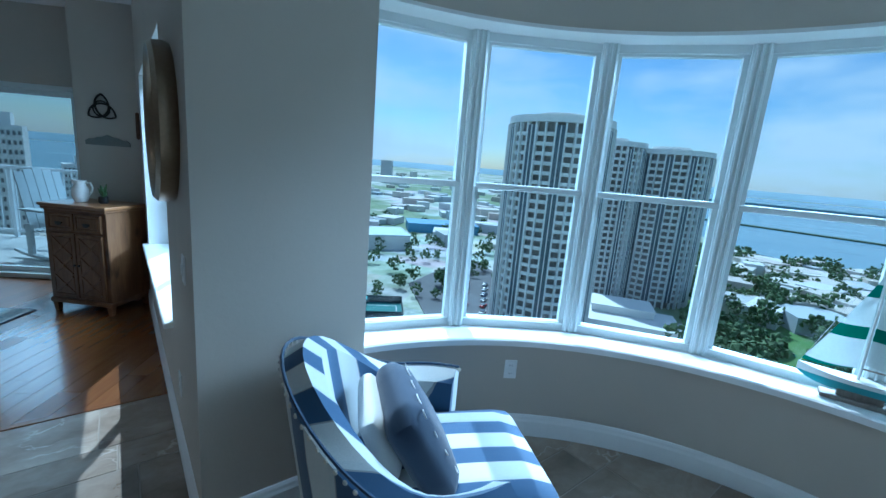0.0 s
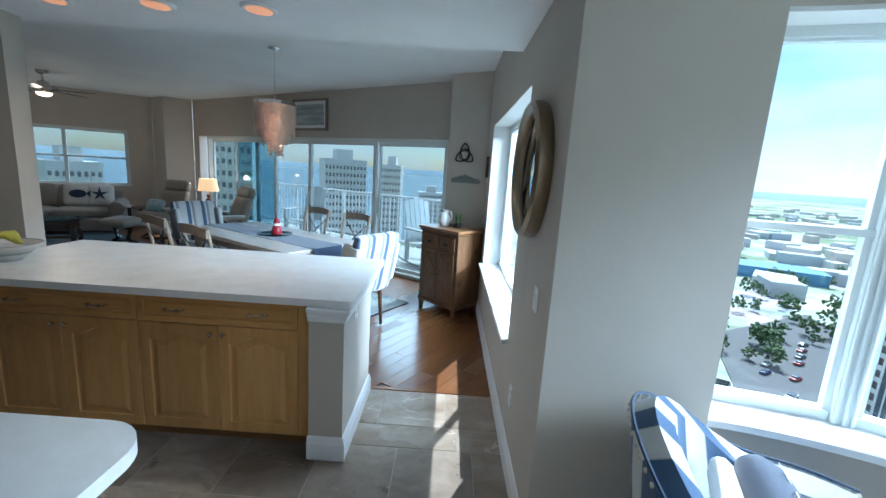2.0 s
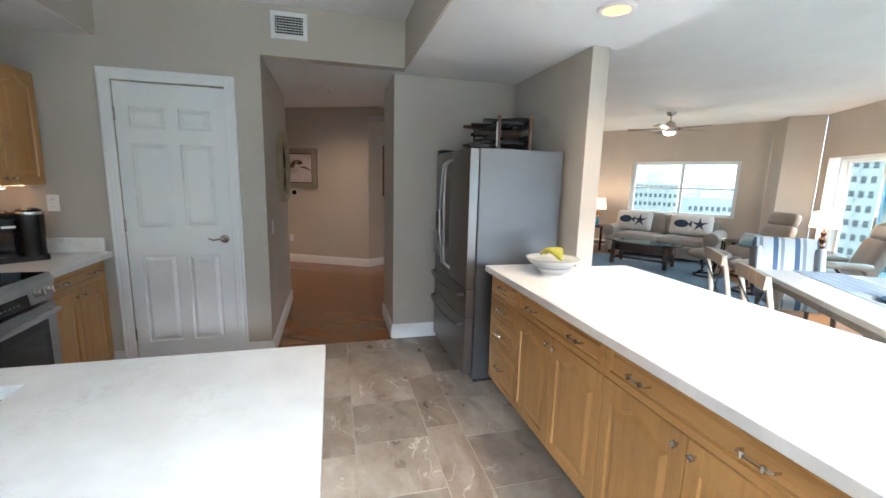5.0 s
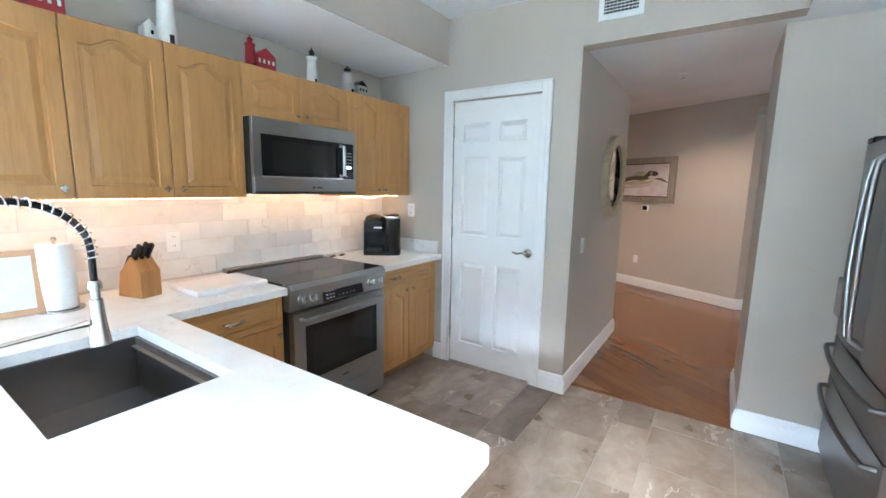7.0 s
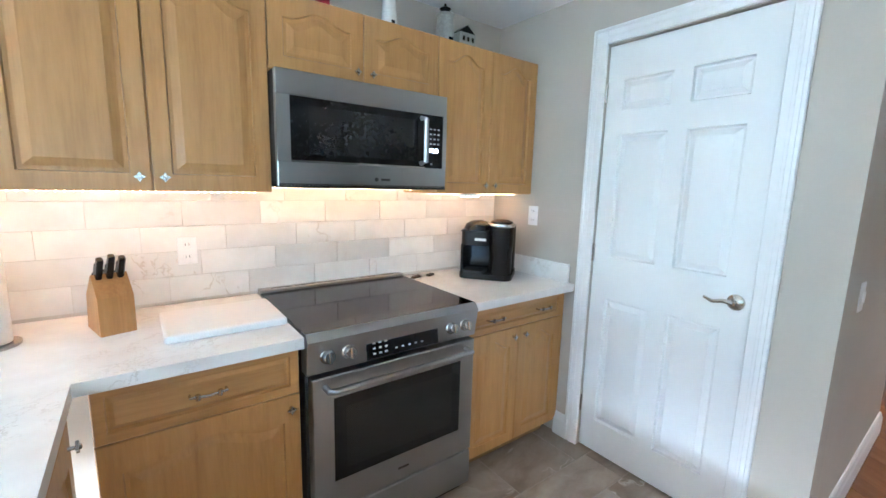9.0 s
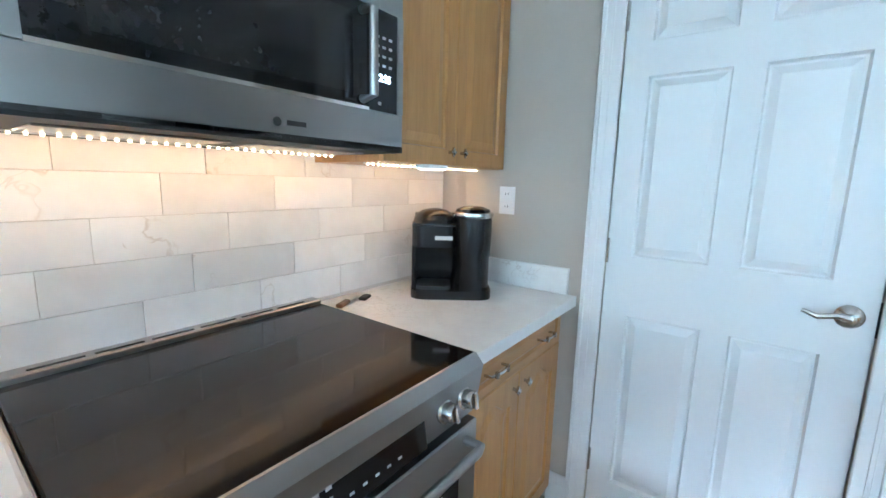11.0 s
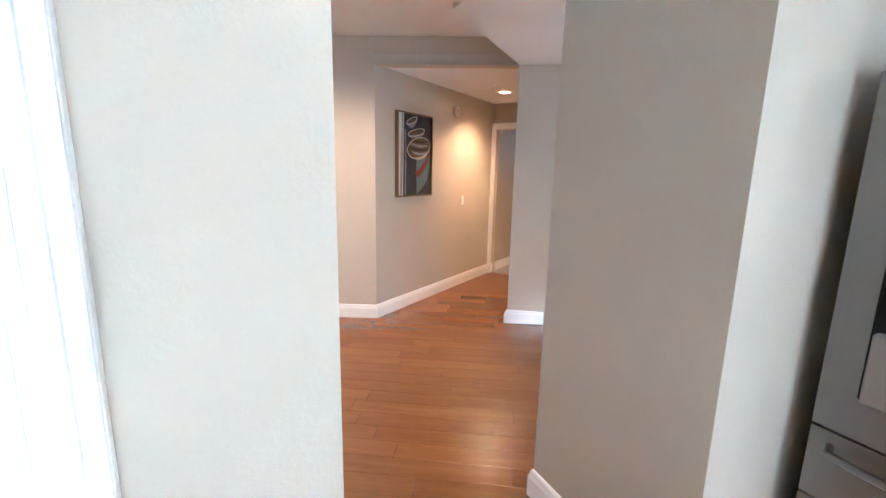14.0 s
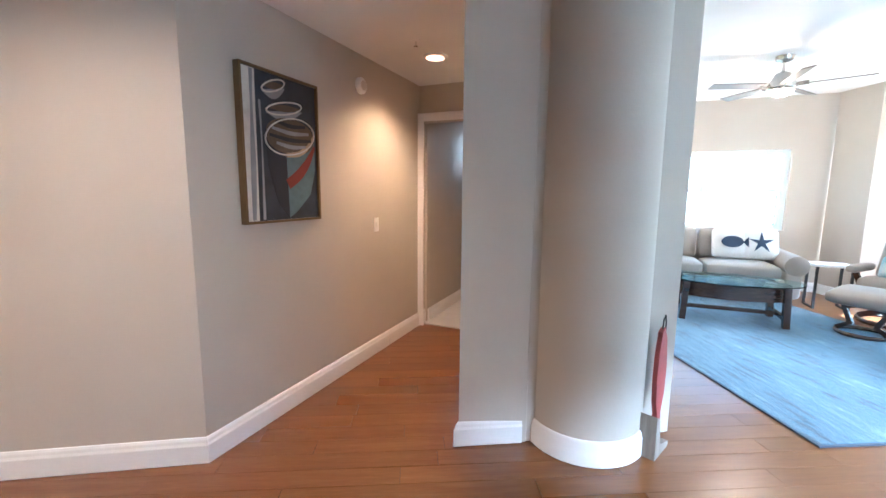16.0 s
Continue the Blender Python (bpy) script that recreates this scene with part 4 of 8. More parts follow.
# microwave over the range
M_PRINT = plain("pale_print", (0.55, 0.55, 0.55), 0.5, bump=0)
M_PRINTD = plain("dark_print", (0.05, 0.05, 0.05), 0.4, bump=0)
mw = thing("microwave", pose(-2.532, -0.535, 1.42, 0, 0, 180), "stainless over-range microwave with black glass door", "microwave")
part("body", B(0.002, 0.03, 0.012, 0.776, 0.402, 0.425), M_BLACKM, mw)
bm = B(0, 0, 0.335, 0.778, 0.028, 0.425, 0.003)
box(bm, 0, 0, 0.0, 0.778, 0.028, 0.095, 0.003)
box(bm, 0, 0.0, 0.095, 0.05, 0.028, 0.335)
box(bm, 0.758, 0.0, 0.095, 0.778, 0.028, 0.335)
part("front_frame", bm, M_STEEL, mw)
part("door_glass", B(0.05, 0.004, 0.095, 0.655, 0.028, 0.335), M_BLACKGL, mw)
part("door_window", B(0.12, 0.0025, 0.125, 0.6, 0.004, 0.305), plain("smoked_window", (0.014, 0.014, 0.015), 0.12, bump=0), mw)
cp = part("control_panel", B(0.657, 0.003, 0.095, 0.757, 0.028, 0.335), M_BLACKGL, mw)
for r in range(4):
    for c in range(3):
        part("key", B(0.683 + c * 0.022, 0.0015, 0.275 - r * 0.022 - 0.006, 0.694 + c * 0.022, 0.003, 0.275 - r * 0.022), M_PRINT, cp)
part("key", B(0.69, 0.0015, 0.11, 0.7, 0.003, 0.118), M_PRINT, cp)
bm = tube(bmesh.new(), [(0.635, 0.0, 0.115), (0.635, -0.04, 0.12), (0.635, -0.04, 0.31), (0.635, 0.0, 0.315)], 0.011, 10)
part("handle", bm, M_STEEL, mw, "flat steel handle", True)
part("maker_mark", B(0.43, -0.0015, 0.03, 0.475, 0.0, 0.04), M_PRINTD, mw)
part("maker_mark", lathe(bmesh.new(), [(0.009, 0), (0.009, 0.0015), (0, 0.0015)], 16, pose(0.408, 0, 0.035, 90)), M_PRINTD, mw)
part("underside", B(0.002, 0.0, -0.004, 0.776, 0.402, 0.012), M_BLACKM, mw)
for x0 in (0.06, 0.42):
    part("grease_filter", B(x0, 0.09, -0.008, x0 + 0.3, 0.3, -0.003, 0.002), M_STEEL, mw, "steel mesh grease filter")
part("door_trim", B(0.05, -0.002, 0.092, 0.655, 0.003, 0.1), M_CHROME, mw)


def lettering(text, size, m, material, parent, name="lettering", depth=0.0006, align="CENTER"):
    cu = bpy.data.curves.new(name, "FONT")
    cu.body, cu.size, cu.extrude, cu.align_x, cu.align_y = text, size, depth, align, "CENTER"
    tmp = bpy.data.objects.new(name, cu)
    scene.collection.objects.link(tmp)
    me = bpy.data.meshes.new_from_object(tmp.evaluated_get(bpy.context.evaluated_depsgraph_get()))
    bpy.data.objects.remove(tmp)
    return part(name, me, material, parent, m=m)


lettering("12:35", 0.024, pose(0.707, 0.002, 0.175, 90), glow("clock_digits", (0.8, 0.9, 1.0), 2.5), cp, "clock")

# range
rg = thing("range", pose(-2.529, -0.262, 0, 0, 0, 180), "stainless slide-in electric range with black glass top", "stove")
part("body", B(0.004, 0.03, 0.02, 0.758, 0.66, 0.905), M_BLACKM, rg)
part("cooktop", B(0.0, 0.004, 0.908, 0.762, 0.62, 0.926, 0.003), M_BLACKGL, rg, "black ceramic glass cooktop")
bm = B(0.0, 0.621, 0.908, 0.762, 0.672, 0.94, 0.003)
vt = part("rear_vent", bm, M_STEEL, rg)
for i in range(6):
    part("vent_slot", B(0.05 + i * 0.112, 0.634, 0.939, 0.145 + i * 0.112, 0.642, 0.9415), M_BLACK, vt)
bm = bmesh.new()
pts = [(-0.0, 0.925), (-0.022, 0.9), (-0.002, 0.775), (0.05, 0.775), (0.05, 0.925)]
prism(bm, [(y, z) for y, z in pts], 0.0, 0.762, Matrix(((0, 0, 1, 0), (1, 0, 0, 0), (0, 1, 0, 0), (0, 0, 0, 1))))
part("control_panel", bm, M_STEEL, rg)
TILTP = pose(0, -0.0125, 0.838, 90 - 9.1)
part("display", B(0.22, -0.05, -0.001, 0.545, 0.05, 0.003), M_BLACKGL, rg, m=pose(0, -0.0125, 0.838, 81))
for i, x in enumerate((0.245, 0.27, 0.295)):
    for j in range(4):
        part("key", B(x, -0.035 + j * 0.02, 0.003, x + 0.012, -0.028 + j * 0.02, 0.0035), M_PRINT, rg, m=pose(0, -0.0125, 0.838, 81))
for i in range(5):
    part("key", B(0.34 + i * 0.03, -0.03, 0.003, 0.35 + i * 0.03, -0.025, 0.0035), M_PRINT, rg, m=pose(0, -0.0125, 0.838, 81))
for x in (0.07, 0.15, 0.615, 0.69):
    kb = part("knob", lathe(bmesh.new(), [(0.027, 0), (0.027, 0.006), (0.022, 0.01), (0.021, 0.03), (0.018, 0.034), (0, 0.034)], 24), M_NICKEL, rg, "round bright steel knob", True, pose(x, -0.012, 0.838, 81))
    part("grip", B(-0.006, -0.021, 0.033, 0.006, 0.021, 0.042, 0.003), M_NICKEL, kb)
od = part("oven_door", B(0.012, -0.018, 0.225, 0.75, 0.028, 0.762, 0.004), M_STEEL, rg, "stainless oven door")
part("window", B(0.09, -0.0205, 0.345, 0.672, -0.017, 0.675, 0.001), M_BLACKGL, od)
part("window_screen", B(0.135, -0.0215, 0.385, 0.627, -0.02, 0.635), bpy.data.materials["smoked_window"], od)
part("handle", tube(bmesh.new(), [(0.06, -0.018, 0.725), (0.06, -0.062, 0.725), (0.08, -0.066, 0.725), (0.68, -0.066, 0.725), (0.70, -0.062, 0.725), (0.70, -0.018, 0.725)], 0.012, 12), M_STEEL, od, "steel bar handle", True)
part("maker_mark", B(0.36, -0.0195, 0.278, 0.41, -0.0175, 0.287), M_PRINTD, od)
part("drawer", B(0.012, -0.016, 0.05, 0.75, 0.028, 0.215, 0.004), M_STEEL, rg, "stainless storage drawer")
part("plinth", B(0.03, 0.03, 0, 0.73, 0.6, 0.05), M_BLACKM, rg)

# coffee maker
cm = thing("coffee_maker", pose(-3.76, -0.69, 0.915, 0, 0, 128), "black pod coffee maker with a silver lid ring", "coffee maker")


def rounded(w, d, h, r, n=4):
    pts = arc(w / 2 - r, d / 2 - r, r, 0, 90, n) + arc(-w / 2 + r, d / 2 - r, r, 90, 180, n) + arc(-w / 2 + r, -d / 2 + r, r, 180, 270, n) + arc(w / 2 - r, -d / 2 + r, r, 270, 360, n)
    return prism(bmesh.new(), pts, 0, h)


part("base", rounded(0.3, 0.29, 0.032, 0.05, 6), M_BLACK, cm, "", True)
part("back_body", rounded(0.29, 0.12, 0.27, 0.045, 6), M_BLACK, cm, "", True, pose(0, 0.085, 0.03))
M_SMOKY = plain("smoky_plastic", (0.012, 0.012, 0.013), 0.14, bump=0)
part("side_wall", rounded(0.018, 0.17, 0.16, 0.008), M_BLACK, cm, "", True, pose(-0.138, -0.02, 0.03))
part("carafe_bay", B(-0.13, 0.02, 0.032, 0.01, 0.03, 0.19), M_SMOKY, cm, "dark recessed bay")
part("brew_head", rounded(0.165, 0.23, 0.085, 0.05, 6), M_BLACK, cm, "", True, pose(-0.065, -0.01, 0.19))
bm = lathe(bmesh.new(), [(0.083, 0), (0.082, 0.012), (0.072, 0.03), (0.048, 0.044), (0.02, 0.05), (0, 0.051)], 28)
bmesh.ops.scale(bm, verts=bm.verts, vec=(0.97, 1.3, 1.0))
part("head_lid", bm, M_BLACK, cm, "domed black lid", True, pose(-0.065, -0.01, 0.275))
part("head_seam", B(-0.145, -0.127, 0.268, 0.015, -0.123, 0.273), M_SMOKY, cm)
part("brew_column", lathe(bmesh.new(), [(0.066, 0), (0.066, 0.12), (0.069, 0.125), (0.072, 0.2), (0.072, 0.282)], 32), M_BLACK, cm, "smooth black pod brewer", True, pose(0.078, -0.06, 0.03))
part("lid_ring", lathe(bmesh.new(), [(0.072, 0), (0.078, 0.008), (0.077, 0.018), (0.066, 0.022), (0.05, 0.022)], 32), M_NICKEL, cm, "silver lid ring", True, pose(0.078, -0.06, 0.298))
part("lid", lathe(bmesh.new(), [(0.067, 0), (0.062, 0.012), (0.035, 0.022), (0, 0.025)], 28), M_BLACK, cm, "", True, pose(0.078, -0.06, 0.316))
part("drip_tray", rounded(0.13, 0.13, 0.012, 0.03), M_BLACKM, cm, "", True, pose(-0.066, -0.06, 0.032))
part("maker_mark", B(-0.032, -0.001, -0.007, 0.032, 0.001, 0.007), M_PRINT, cm, m=pose(-0.03, -0.126, 0.225))

# small things on the worktop
spn = thing("eyeglasses", pose(-3.42, -0.83, 0.915, 0, 0, 25), "small pair of folded eyeglasses on the worktop", "eyeglasses")
part("lens", B(-0.06, -0.015, 0.0, -0.005, 0.015, 0.012, 0.004), M_BLACKM, spn)
part("lens", B(0.03, -0.05, 0.0, 0.1, -0.025, 0.014, 0.004), M_WALNUT, spn)
part("temple", B(-0.05, -0.045, 0.0, 0.06, -0.02, 0.004), M_CLEAR, spn)
bd = thing("cutting_board", pose(-2.33, -0.55, 0.915), "white rectangular cutting board beside the range", "cutting board")
part("board", B(-0.19, -0.19, 0, 0.19, 0.12, 0.028, 0.008, 2), M_WHITE, bd)
kn = thing("knife_block", pose(-2.0, -0.72, 0.915, 0, 0, 195), "honey wooden block full of black-handled knives", "knife block")
M_BLOCK = wood("block_wood", (0.3, 0.13, 0.035), (0.42, 0.2, 0.06), (0.5, 0.26, 0.09), "z", 0.4)
prism(bm := bmesh.new(), [(-0.09, 0), (0.07, 0), (0.05, 0.12), (-0.03, 0.2), (-0.09, 0.13)], -0.05, 0.05, Matrix(((0, 0, 1, 0), (1, 0, 0, 0), (0, 1, 0, 0), (0, 0, 0, 1))))
part("block", bm, M_BLOCK, kn)
for r in range(3):
    for c in range(3):
        q = pose(-0.03 + c * 0.03, 0.045 - r * 0.035, 0.115 + r * 0.03, 32)
        part("knife_handle", B(-0.009, -0.012, 0.0, 0.009, 0.012, 0.1 + 0.01 * ((r + c) % 2), 0.004), M_BLACK, kn, m=q)
pt = thing("paper_towel", pose(-1.7, -0.7, 0.915), "white paper towel roll on a holder", "paper towel")
part("roll", lathe(bmesh.new(), [(0.02, 0.012), (0.06, 0.012), (0.061, 0.02), (0.061, 0.285), (0.058, 0.29), (0.02, 0.29)], 28), plain("paper", (0.82, 0.82, 0.81), 0.95, bump=0.3), pt, "", True)
part("base", lathe(bmesh.new(), [(0.08, 0), (0.08, 0.008), (0.0, 0.012)], 28), M_NICKEL, pt, "", True)
part("finial", lathe(bmesh.new(), [(0.006, 0.28), (0.006, 0.3), (0.011, 0.308), (0.008, 0.318), (0, 0.321)], 12), M_NICKEL, pt, "", True)
sg = thing("framed_sign", pose(-1.45, -0.72, 0.917, -8, 0, 172), "white framed sign with grey script in an oak frame", "picture frame")
bm = sash(bmesh.new(), 0.4, 0.27, 0.025, -0.02, 0)
part("frame", bm, wood("light_oak_frame", (0.35, 0.2, 0.1), (0.45, 0.28, 0.15), (0.52, 0.34, 0.2), "x", 0.45), sg, m=Matrix.Translation((-0.2, 0, 0)))
pb = part("board", B(-0.176, -0.01, 0.024, 0.176, 0, 0.246), plain("sign_white", (0.78, 0.78, 0.77), 0.6), sg)
M_SCRIPT = plain("grey_ink", (0.12, 0.12, 0.12), 0.7, bump=0)
lettering("We call", 0.034, pose(0, -0.011, 0.2, 90), M_SCRIPT, pb)
lettering("this place", 0.034, pose(0, -0.011, 0.165, 90), M_SCRIPT, pb)
lettering("home", 0.062, pose(0, -0.011, 0.095, 90), M_SCRIPT, pb)

# lighthouses on top of the wall cabinets
M_RED = plain("red_glaze", (0.28, 0.02, 0.03), 0.25, bump=0)
M_GLAZE = plain("white_glaze", (0.78, 0.78, 0.75), 0.25, bump=0)
M_STONE = plain("speckled_grey_stone", (0.42, 0.41, 0.38), 0.6, grain=90, vary=0.35)


def lighthouse(x, y, h, r, body, cap, label, house=None):
    ob = thing("lighthouse_ornament", pose(x, y, UT), label, "ornament", "lighthouse ornaments")
    part("tower", lathe(bmesh.new(), [(r, 0), (r * 0.98, h * 0.05), (r * 0.7, h * 0.7), (r * 0.85, h * 0.72), (r * 0.85, h * 0.75), (r * 0.5, h * 0.76)], 18), body, ob, "", True)
    part("lantern", lathe(bmesh.new(), [(r * 0.42, h * 0.755), (r * 0.42, h * 0.87), (r * 0.55, h * 0.88), (r * 0.1, h * 0.96), (r * 0.1, h), (0, h)], 14), cap, ob, "", True)
    part("door", B(-r * 0.2, r * 0.9, 0.002, r * 0.2, r * 1.02, h * 0.16), M_BLACK, ob)
    if house:
        hx, hw, hh, hm = house
        part("house", B(hx - hw / 2, -0.03, 0, hx + hw / 2, 0.04, hh), hm, ob)
        bm = prism(bmesh.new(), [(-hw / 2 - 0.006, 0), (hw / 2 + 0.006, 0), (0, hh * 0.5)], -0.035, 0.046, Matrix(((1, 0, 0, hx), (0, 0, -1, 0), (0, 1, 0, hh), (0, 0, 0, 1))))
        part("roof", bm, cap if hm is not M_GLAZE else M_GLAZE, ob)
        for k in range(max(1, int(hw / 0.03))):
            part("window", B(hx - hw / 2 + 0.012 + k * 0.03, 0.039, hh * 0.5, hx - hw / 2 + 0.024 + k * 0.03, 0.042, hh * 0.75), M_GLAZE if hm is M_RED else M_BLACK, ob)
    return ob


lighthouse(-2.22, -0.72, 0.34, 0.05, M_GLAZE, M_RED, "white lighthouse ornament with a small house on the cabinets", (0.09, 0.05, 0.07, M_GLAZE))
lighthouse(-2.66, -0.72, 0.19, 0.035, M_RED, M_RED, "red lighthouse ornament with a long red house", (-0.08, 0.12, 0.09, M_RED))
lighthouse(-3.1, -0.72, 0.24, 0.04, M_GLAZE, M_BLACK, "slim white lighthouse ornament with a black top")
lighthouse(-3.42, -0.72, 0.2, 0.055, M_STONE, M_BLACK, "grey stone lighthouse ornament with a black lantern", (-0.12, 0.1, 0.08, M_STONE))
lighthouse(-1.62, -0.72, 0.16, 0.05, M_RED, M_RED, "low red lighthouse ornament with a red house", (-0.12, 0.16, 0.09, M_RED))

# pantry door with its casing
dr = thing("door_1", pose(DOORX - 0.02, -0.172, 0.008, 0, 0, 90), "closed white six-panel door", "door", kind="structure")
W, Hh = 0.724, 2.122
cols = ((0.085, 0.32), (0.4, 0.62))
pans = [(a, z0, b, z1) for a, b in cols for z0, z1 in ((0.18, 0.865), (1.085, 1.7), (1.81, 1.955))]
part("leaf", panelled(W, Hh, 0.035, pans, 0.0, lip=0.015, bevel=0.024, sink=0.013), M_DOOR, dr, m=pose(0, 0.03, 0))
for z in (0.25, 1.1, 1.9):
    part("hinge", tube(bmesh.new(), [(0.002, -0.012, z - 0.045), (0.002, -0.012, z + 0.045)], 0.007, 8), M_NICKEL, dr, "satin nickel hinge", True)
lv = part("lever_handle", lathe(bmesh.new(), [(0.033, 0), (0.033, 0.006), (0.024, 0.014), (0.012, 0.018), (0.011, 0.045), (0, 0.046)], 24), M_NICKEL, dr, "satin nickel lever handle", True, pose(0.665, -0.005, 0.99, 90))
part("lever", tube(bmesh.new(), [(0, 0, 0.04), (-0.03, 0.006, 0.046), (-0.07, -0.004, 0.046), (-0.105, 0.008, 0.042)], [0.01, 0.009, 0.008, 0.006], 8), M_NICKEL, lv, "", True)
part("strike_plate", B(0.722, -0.004, 0.94, 0.727, 0.02, 1.04), M_BLACKM, dr)


def casing(name, m, w, h, t=0.075):
    ob = thing(name, m, "white moulded door casing", "door casing", kind="structure")
    for k, (x0, z0, x1, z1) in enumerate(((-t, 0, 0, h + t), (w, 0, w + t, h + t), (0, h, w, h + t))):
        bm = B(x0, -0.016, z0, x1, 0, z1, 0.003)
        if k < 2:
            xo = x0 if k == 0 else x1 - 0.016
            box(bm, xo, -0.024, z0, xo + 0.016, -0.015, z1, 0.003)
            box(bm, x0 + 0.03, -0.019, z0, x0 + 0.042, -0.0155, z1, 0.001)
        else:
            box(bm, x0 - t + 0.016, -0.024, z1 - 0.016, x1 + t - 0.016, -0.015, z1, 0.003)
            box(bm, x0, -0.019, z0 + 0.03, x1, -0.0155, z0 + 0.042, 0.001)
        part("casing_board", bm, M_WHITE, ob)
    return ob


casing("door_casing", pose(DOORX, -0.172, 0, 0, 0, 90), 0.725, 2.138)

# ventilation grille over the passage
vg = thing("ceiling_vent", pose(DOORX, 1.025, 2.61, 0, 0, 90), "white louvred air vent high on the wall", "air vent")
part("frame", sash(bmesh.new(), 0.26, 0.19, 0.03, -0.012, 0), M_WHITE, vg, m=Matrix.Translation((-0.13, 0, -0.095)))
part("backing", B(-0.1, -0.002, -0.065, 0.1, 0, 0.065), M_BLACKM, vg)
for i in range(7):
    part("slat", B(-0.1, -0.009, -0.004, 0.1, 0.003, -0.001), M_WHITE, vg, m=pose(0, -0.002, -0.055 + i * 0.0185, 35))
for i in range(9):
    part("slat", B(-0.0012, -0.011, -0.065, 0.0012, -0.008, 0.065), M_WHITE, vg, m=pose(-0.088 + i * 0.022, 0, 0))


def lamp_face():
    n = Nodes("warm_lamp_face")
    return n.out((0.2, 0.09, 0.05), 0.6, Emission_Color=(1.0, 0.42, 0.2, 1), Emission_Strength=0.36)


def downlight(x, y, z, watts, group, label="white recessed ceiling light, switched on", spot=140, colour=None):
    ob = thing("recessed_light", pose(x, y, z), label, "ceiling light", group)
    part("trim_ring", lathe(bmesh.new(), [(0.07, -0.012), (0.086, -0.014), (0.096, -0.006), (0.096, 0.0), (0.07, 0.0), (0.07, -0.012)], 32), M_WHITE, ob, "", True)
    part("lamp_face", lathe(bmesh.new(), [(0.07, -0.0135), (0.05, -0.0165), (0, -0.017)], 28), bpy.data.materials.get("warm_lamp_face") or lamp_face(), ob, "warm glowing lamp", True)
    bulb(x, y, z - 0.035, watts, colour or WARM, 0.012, spot)
    return ob


for x, y in ((-2.47, 2.74), (-1.89, 2.73), (-1.32, 2.71)):
    downlight(x, y, LO, 8, "recessed lights over the peninsula")

# under-cabinet light strips
diode = mesh_of(B(-0.0025, -0.0025, -0.0035, 0.0025, 0.0025, 0), "diode")
M_DIODE = glow("strip_glow", (1.0, 0.6, 0.28), 3)
for x0, x1 in ((-3.98, -3.34), (-3.28, -2.56), (-2.5, -0.8)):
    mid, under = (x0 + x1) / 2, -3.3 < x0 < -2.55
    z, y = (1.414, -0.79) if under else (UZ, -0.72)
    ob = thing("light_strip", pose(mid, y, z), "warm LED strip under the wall cabinets", "light strip")
    part("tape", B(x0 - mid, -0.005, -0.003, x1 - mid, 0.005, 0.0), M_WHITE, ob)
    for i in range(int((x1 - x0) / 0.022)):
        part("diode", diode, M_DIODE, ob, m=pose(x0 - mid + 0.01 + i * 0.022, 0, -0.003))
    d = bpy.data.lights.new("strip_light", "AREA")
    d.shape, d.size, d.size_y, d.energy, d.color = "RECTANGLE", x1 - x0, 0.02, 0.13 * (x1 - x0), (1.0, 0.5, 0.2)
    o = new("strip_light", d)
    o.location = (mid, y - 0.02, z - 0.012)
    o.rotation_euler = (radians(-25), 0, 0)
pk_ = thing("puck_light", pose(-3.52, -0.6, UZ), "small white puck light under the wall cabinet", "puck light")
part("housing", B(-0.05, -0.03, -0.014, 0.05, 0.03, 0, 0.004), M_WHITE, pk_)
part("lens", B(-0.04, -0.022, -0.0165, 0.04, 0.022, -0.0135), glow("puck_lens", (1.0, 0.8, 0.6), 1.5), pk_, "glowing lens")

# bowl of bananas
bw = thing("fruit_bowl", pose(-2.86, 2.7, 0.915), "grey striped ceramic fruit bowl on the peninsula", "bowl")
part("bowl", lathe(bmesh.new(), [(0.07, 0), (0.075, 0.012), (0.12, 0.05), (0.165, 0.095), (0.172, 0.105), (0.166, 0.105), (0.115, 0.058), (0.06, 0.025), (0, 0.022)], 36), striped("glazed_rings", [(0.0, (0.5, 0.5, 0.46)), (0.35, (0.62, 0.6, 0.54)), (0.7, (0.3, 0.33, 0.33))], 0.06, 2), bw, "", True)
bn = thing("bananas", pose(-2.86, 2.7, 0.94), "bunch of green-yellow bananas in the bowl", "bananas")
M_BAN = plain("banana_skin", (0.42, 0.4, 0.05), 0.5, vary=0.25)
for i in range(4):
    a = radians(-40 + i * 26)
    pts = []
    for k in range(7):
        u = k / 6
        pts.append((math.cos(a) * (0.09 - 0.17 * u), math.sin(a) * 0.1 * (u - 0.2) + 0.01 * i, 0.035 + 0.095 * math.sin(math.pi * (0.15 + 0.65 * u))))
    part("banana", tube(bmesh.new(), pts, [0.008, 0.017, 0.019, 0.02, 0.018, 0.013, 0.007], 8), M_BAN, bn, "", True)

# ---- dining room ----
U, NN = Vector((-0.848, 0.531, 0)), Vector((0.531, 0.848, 0))
ROT = -32.1
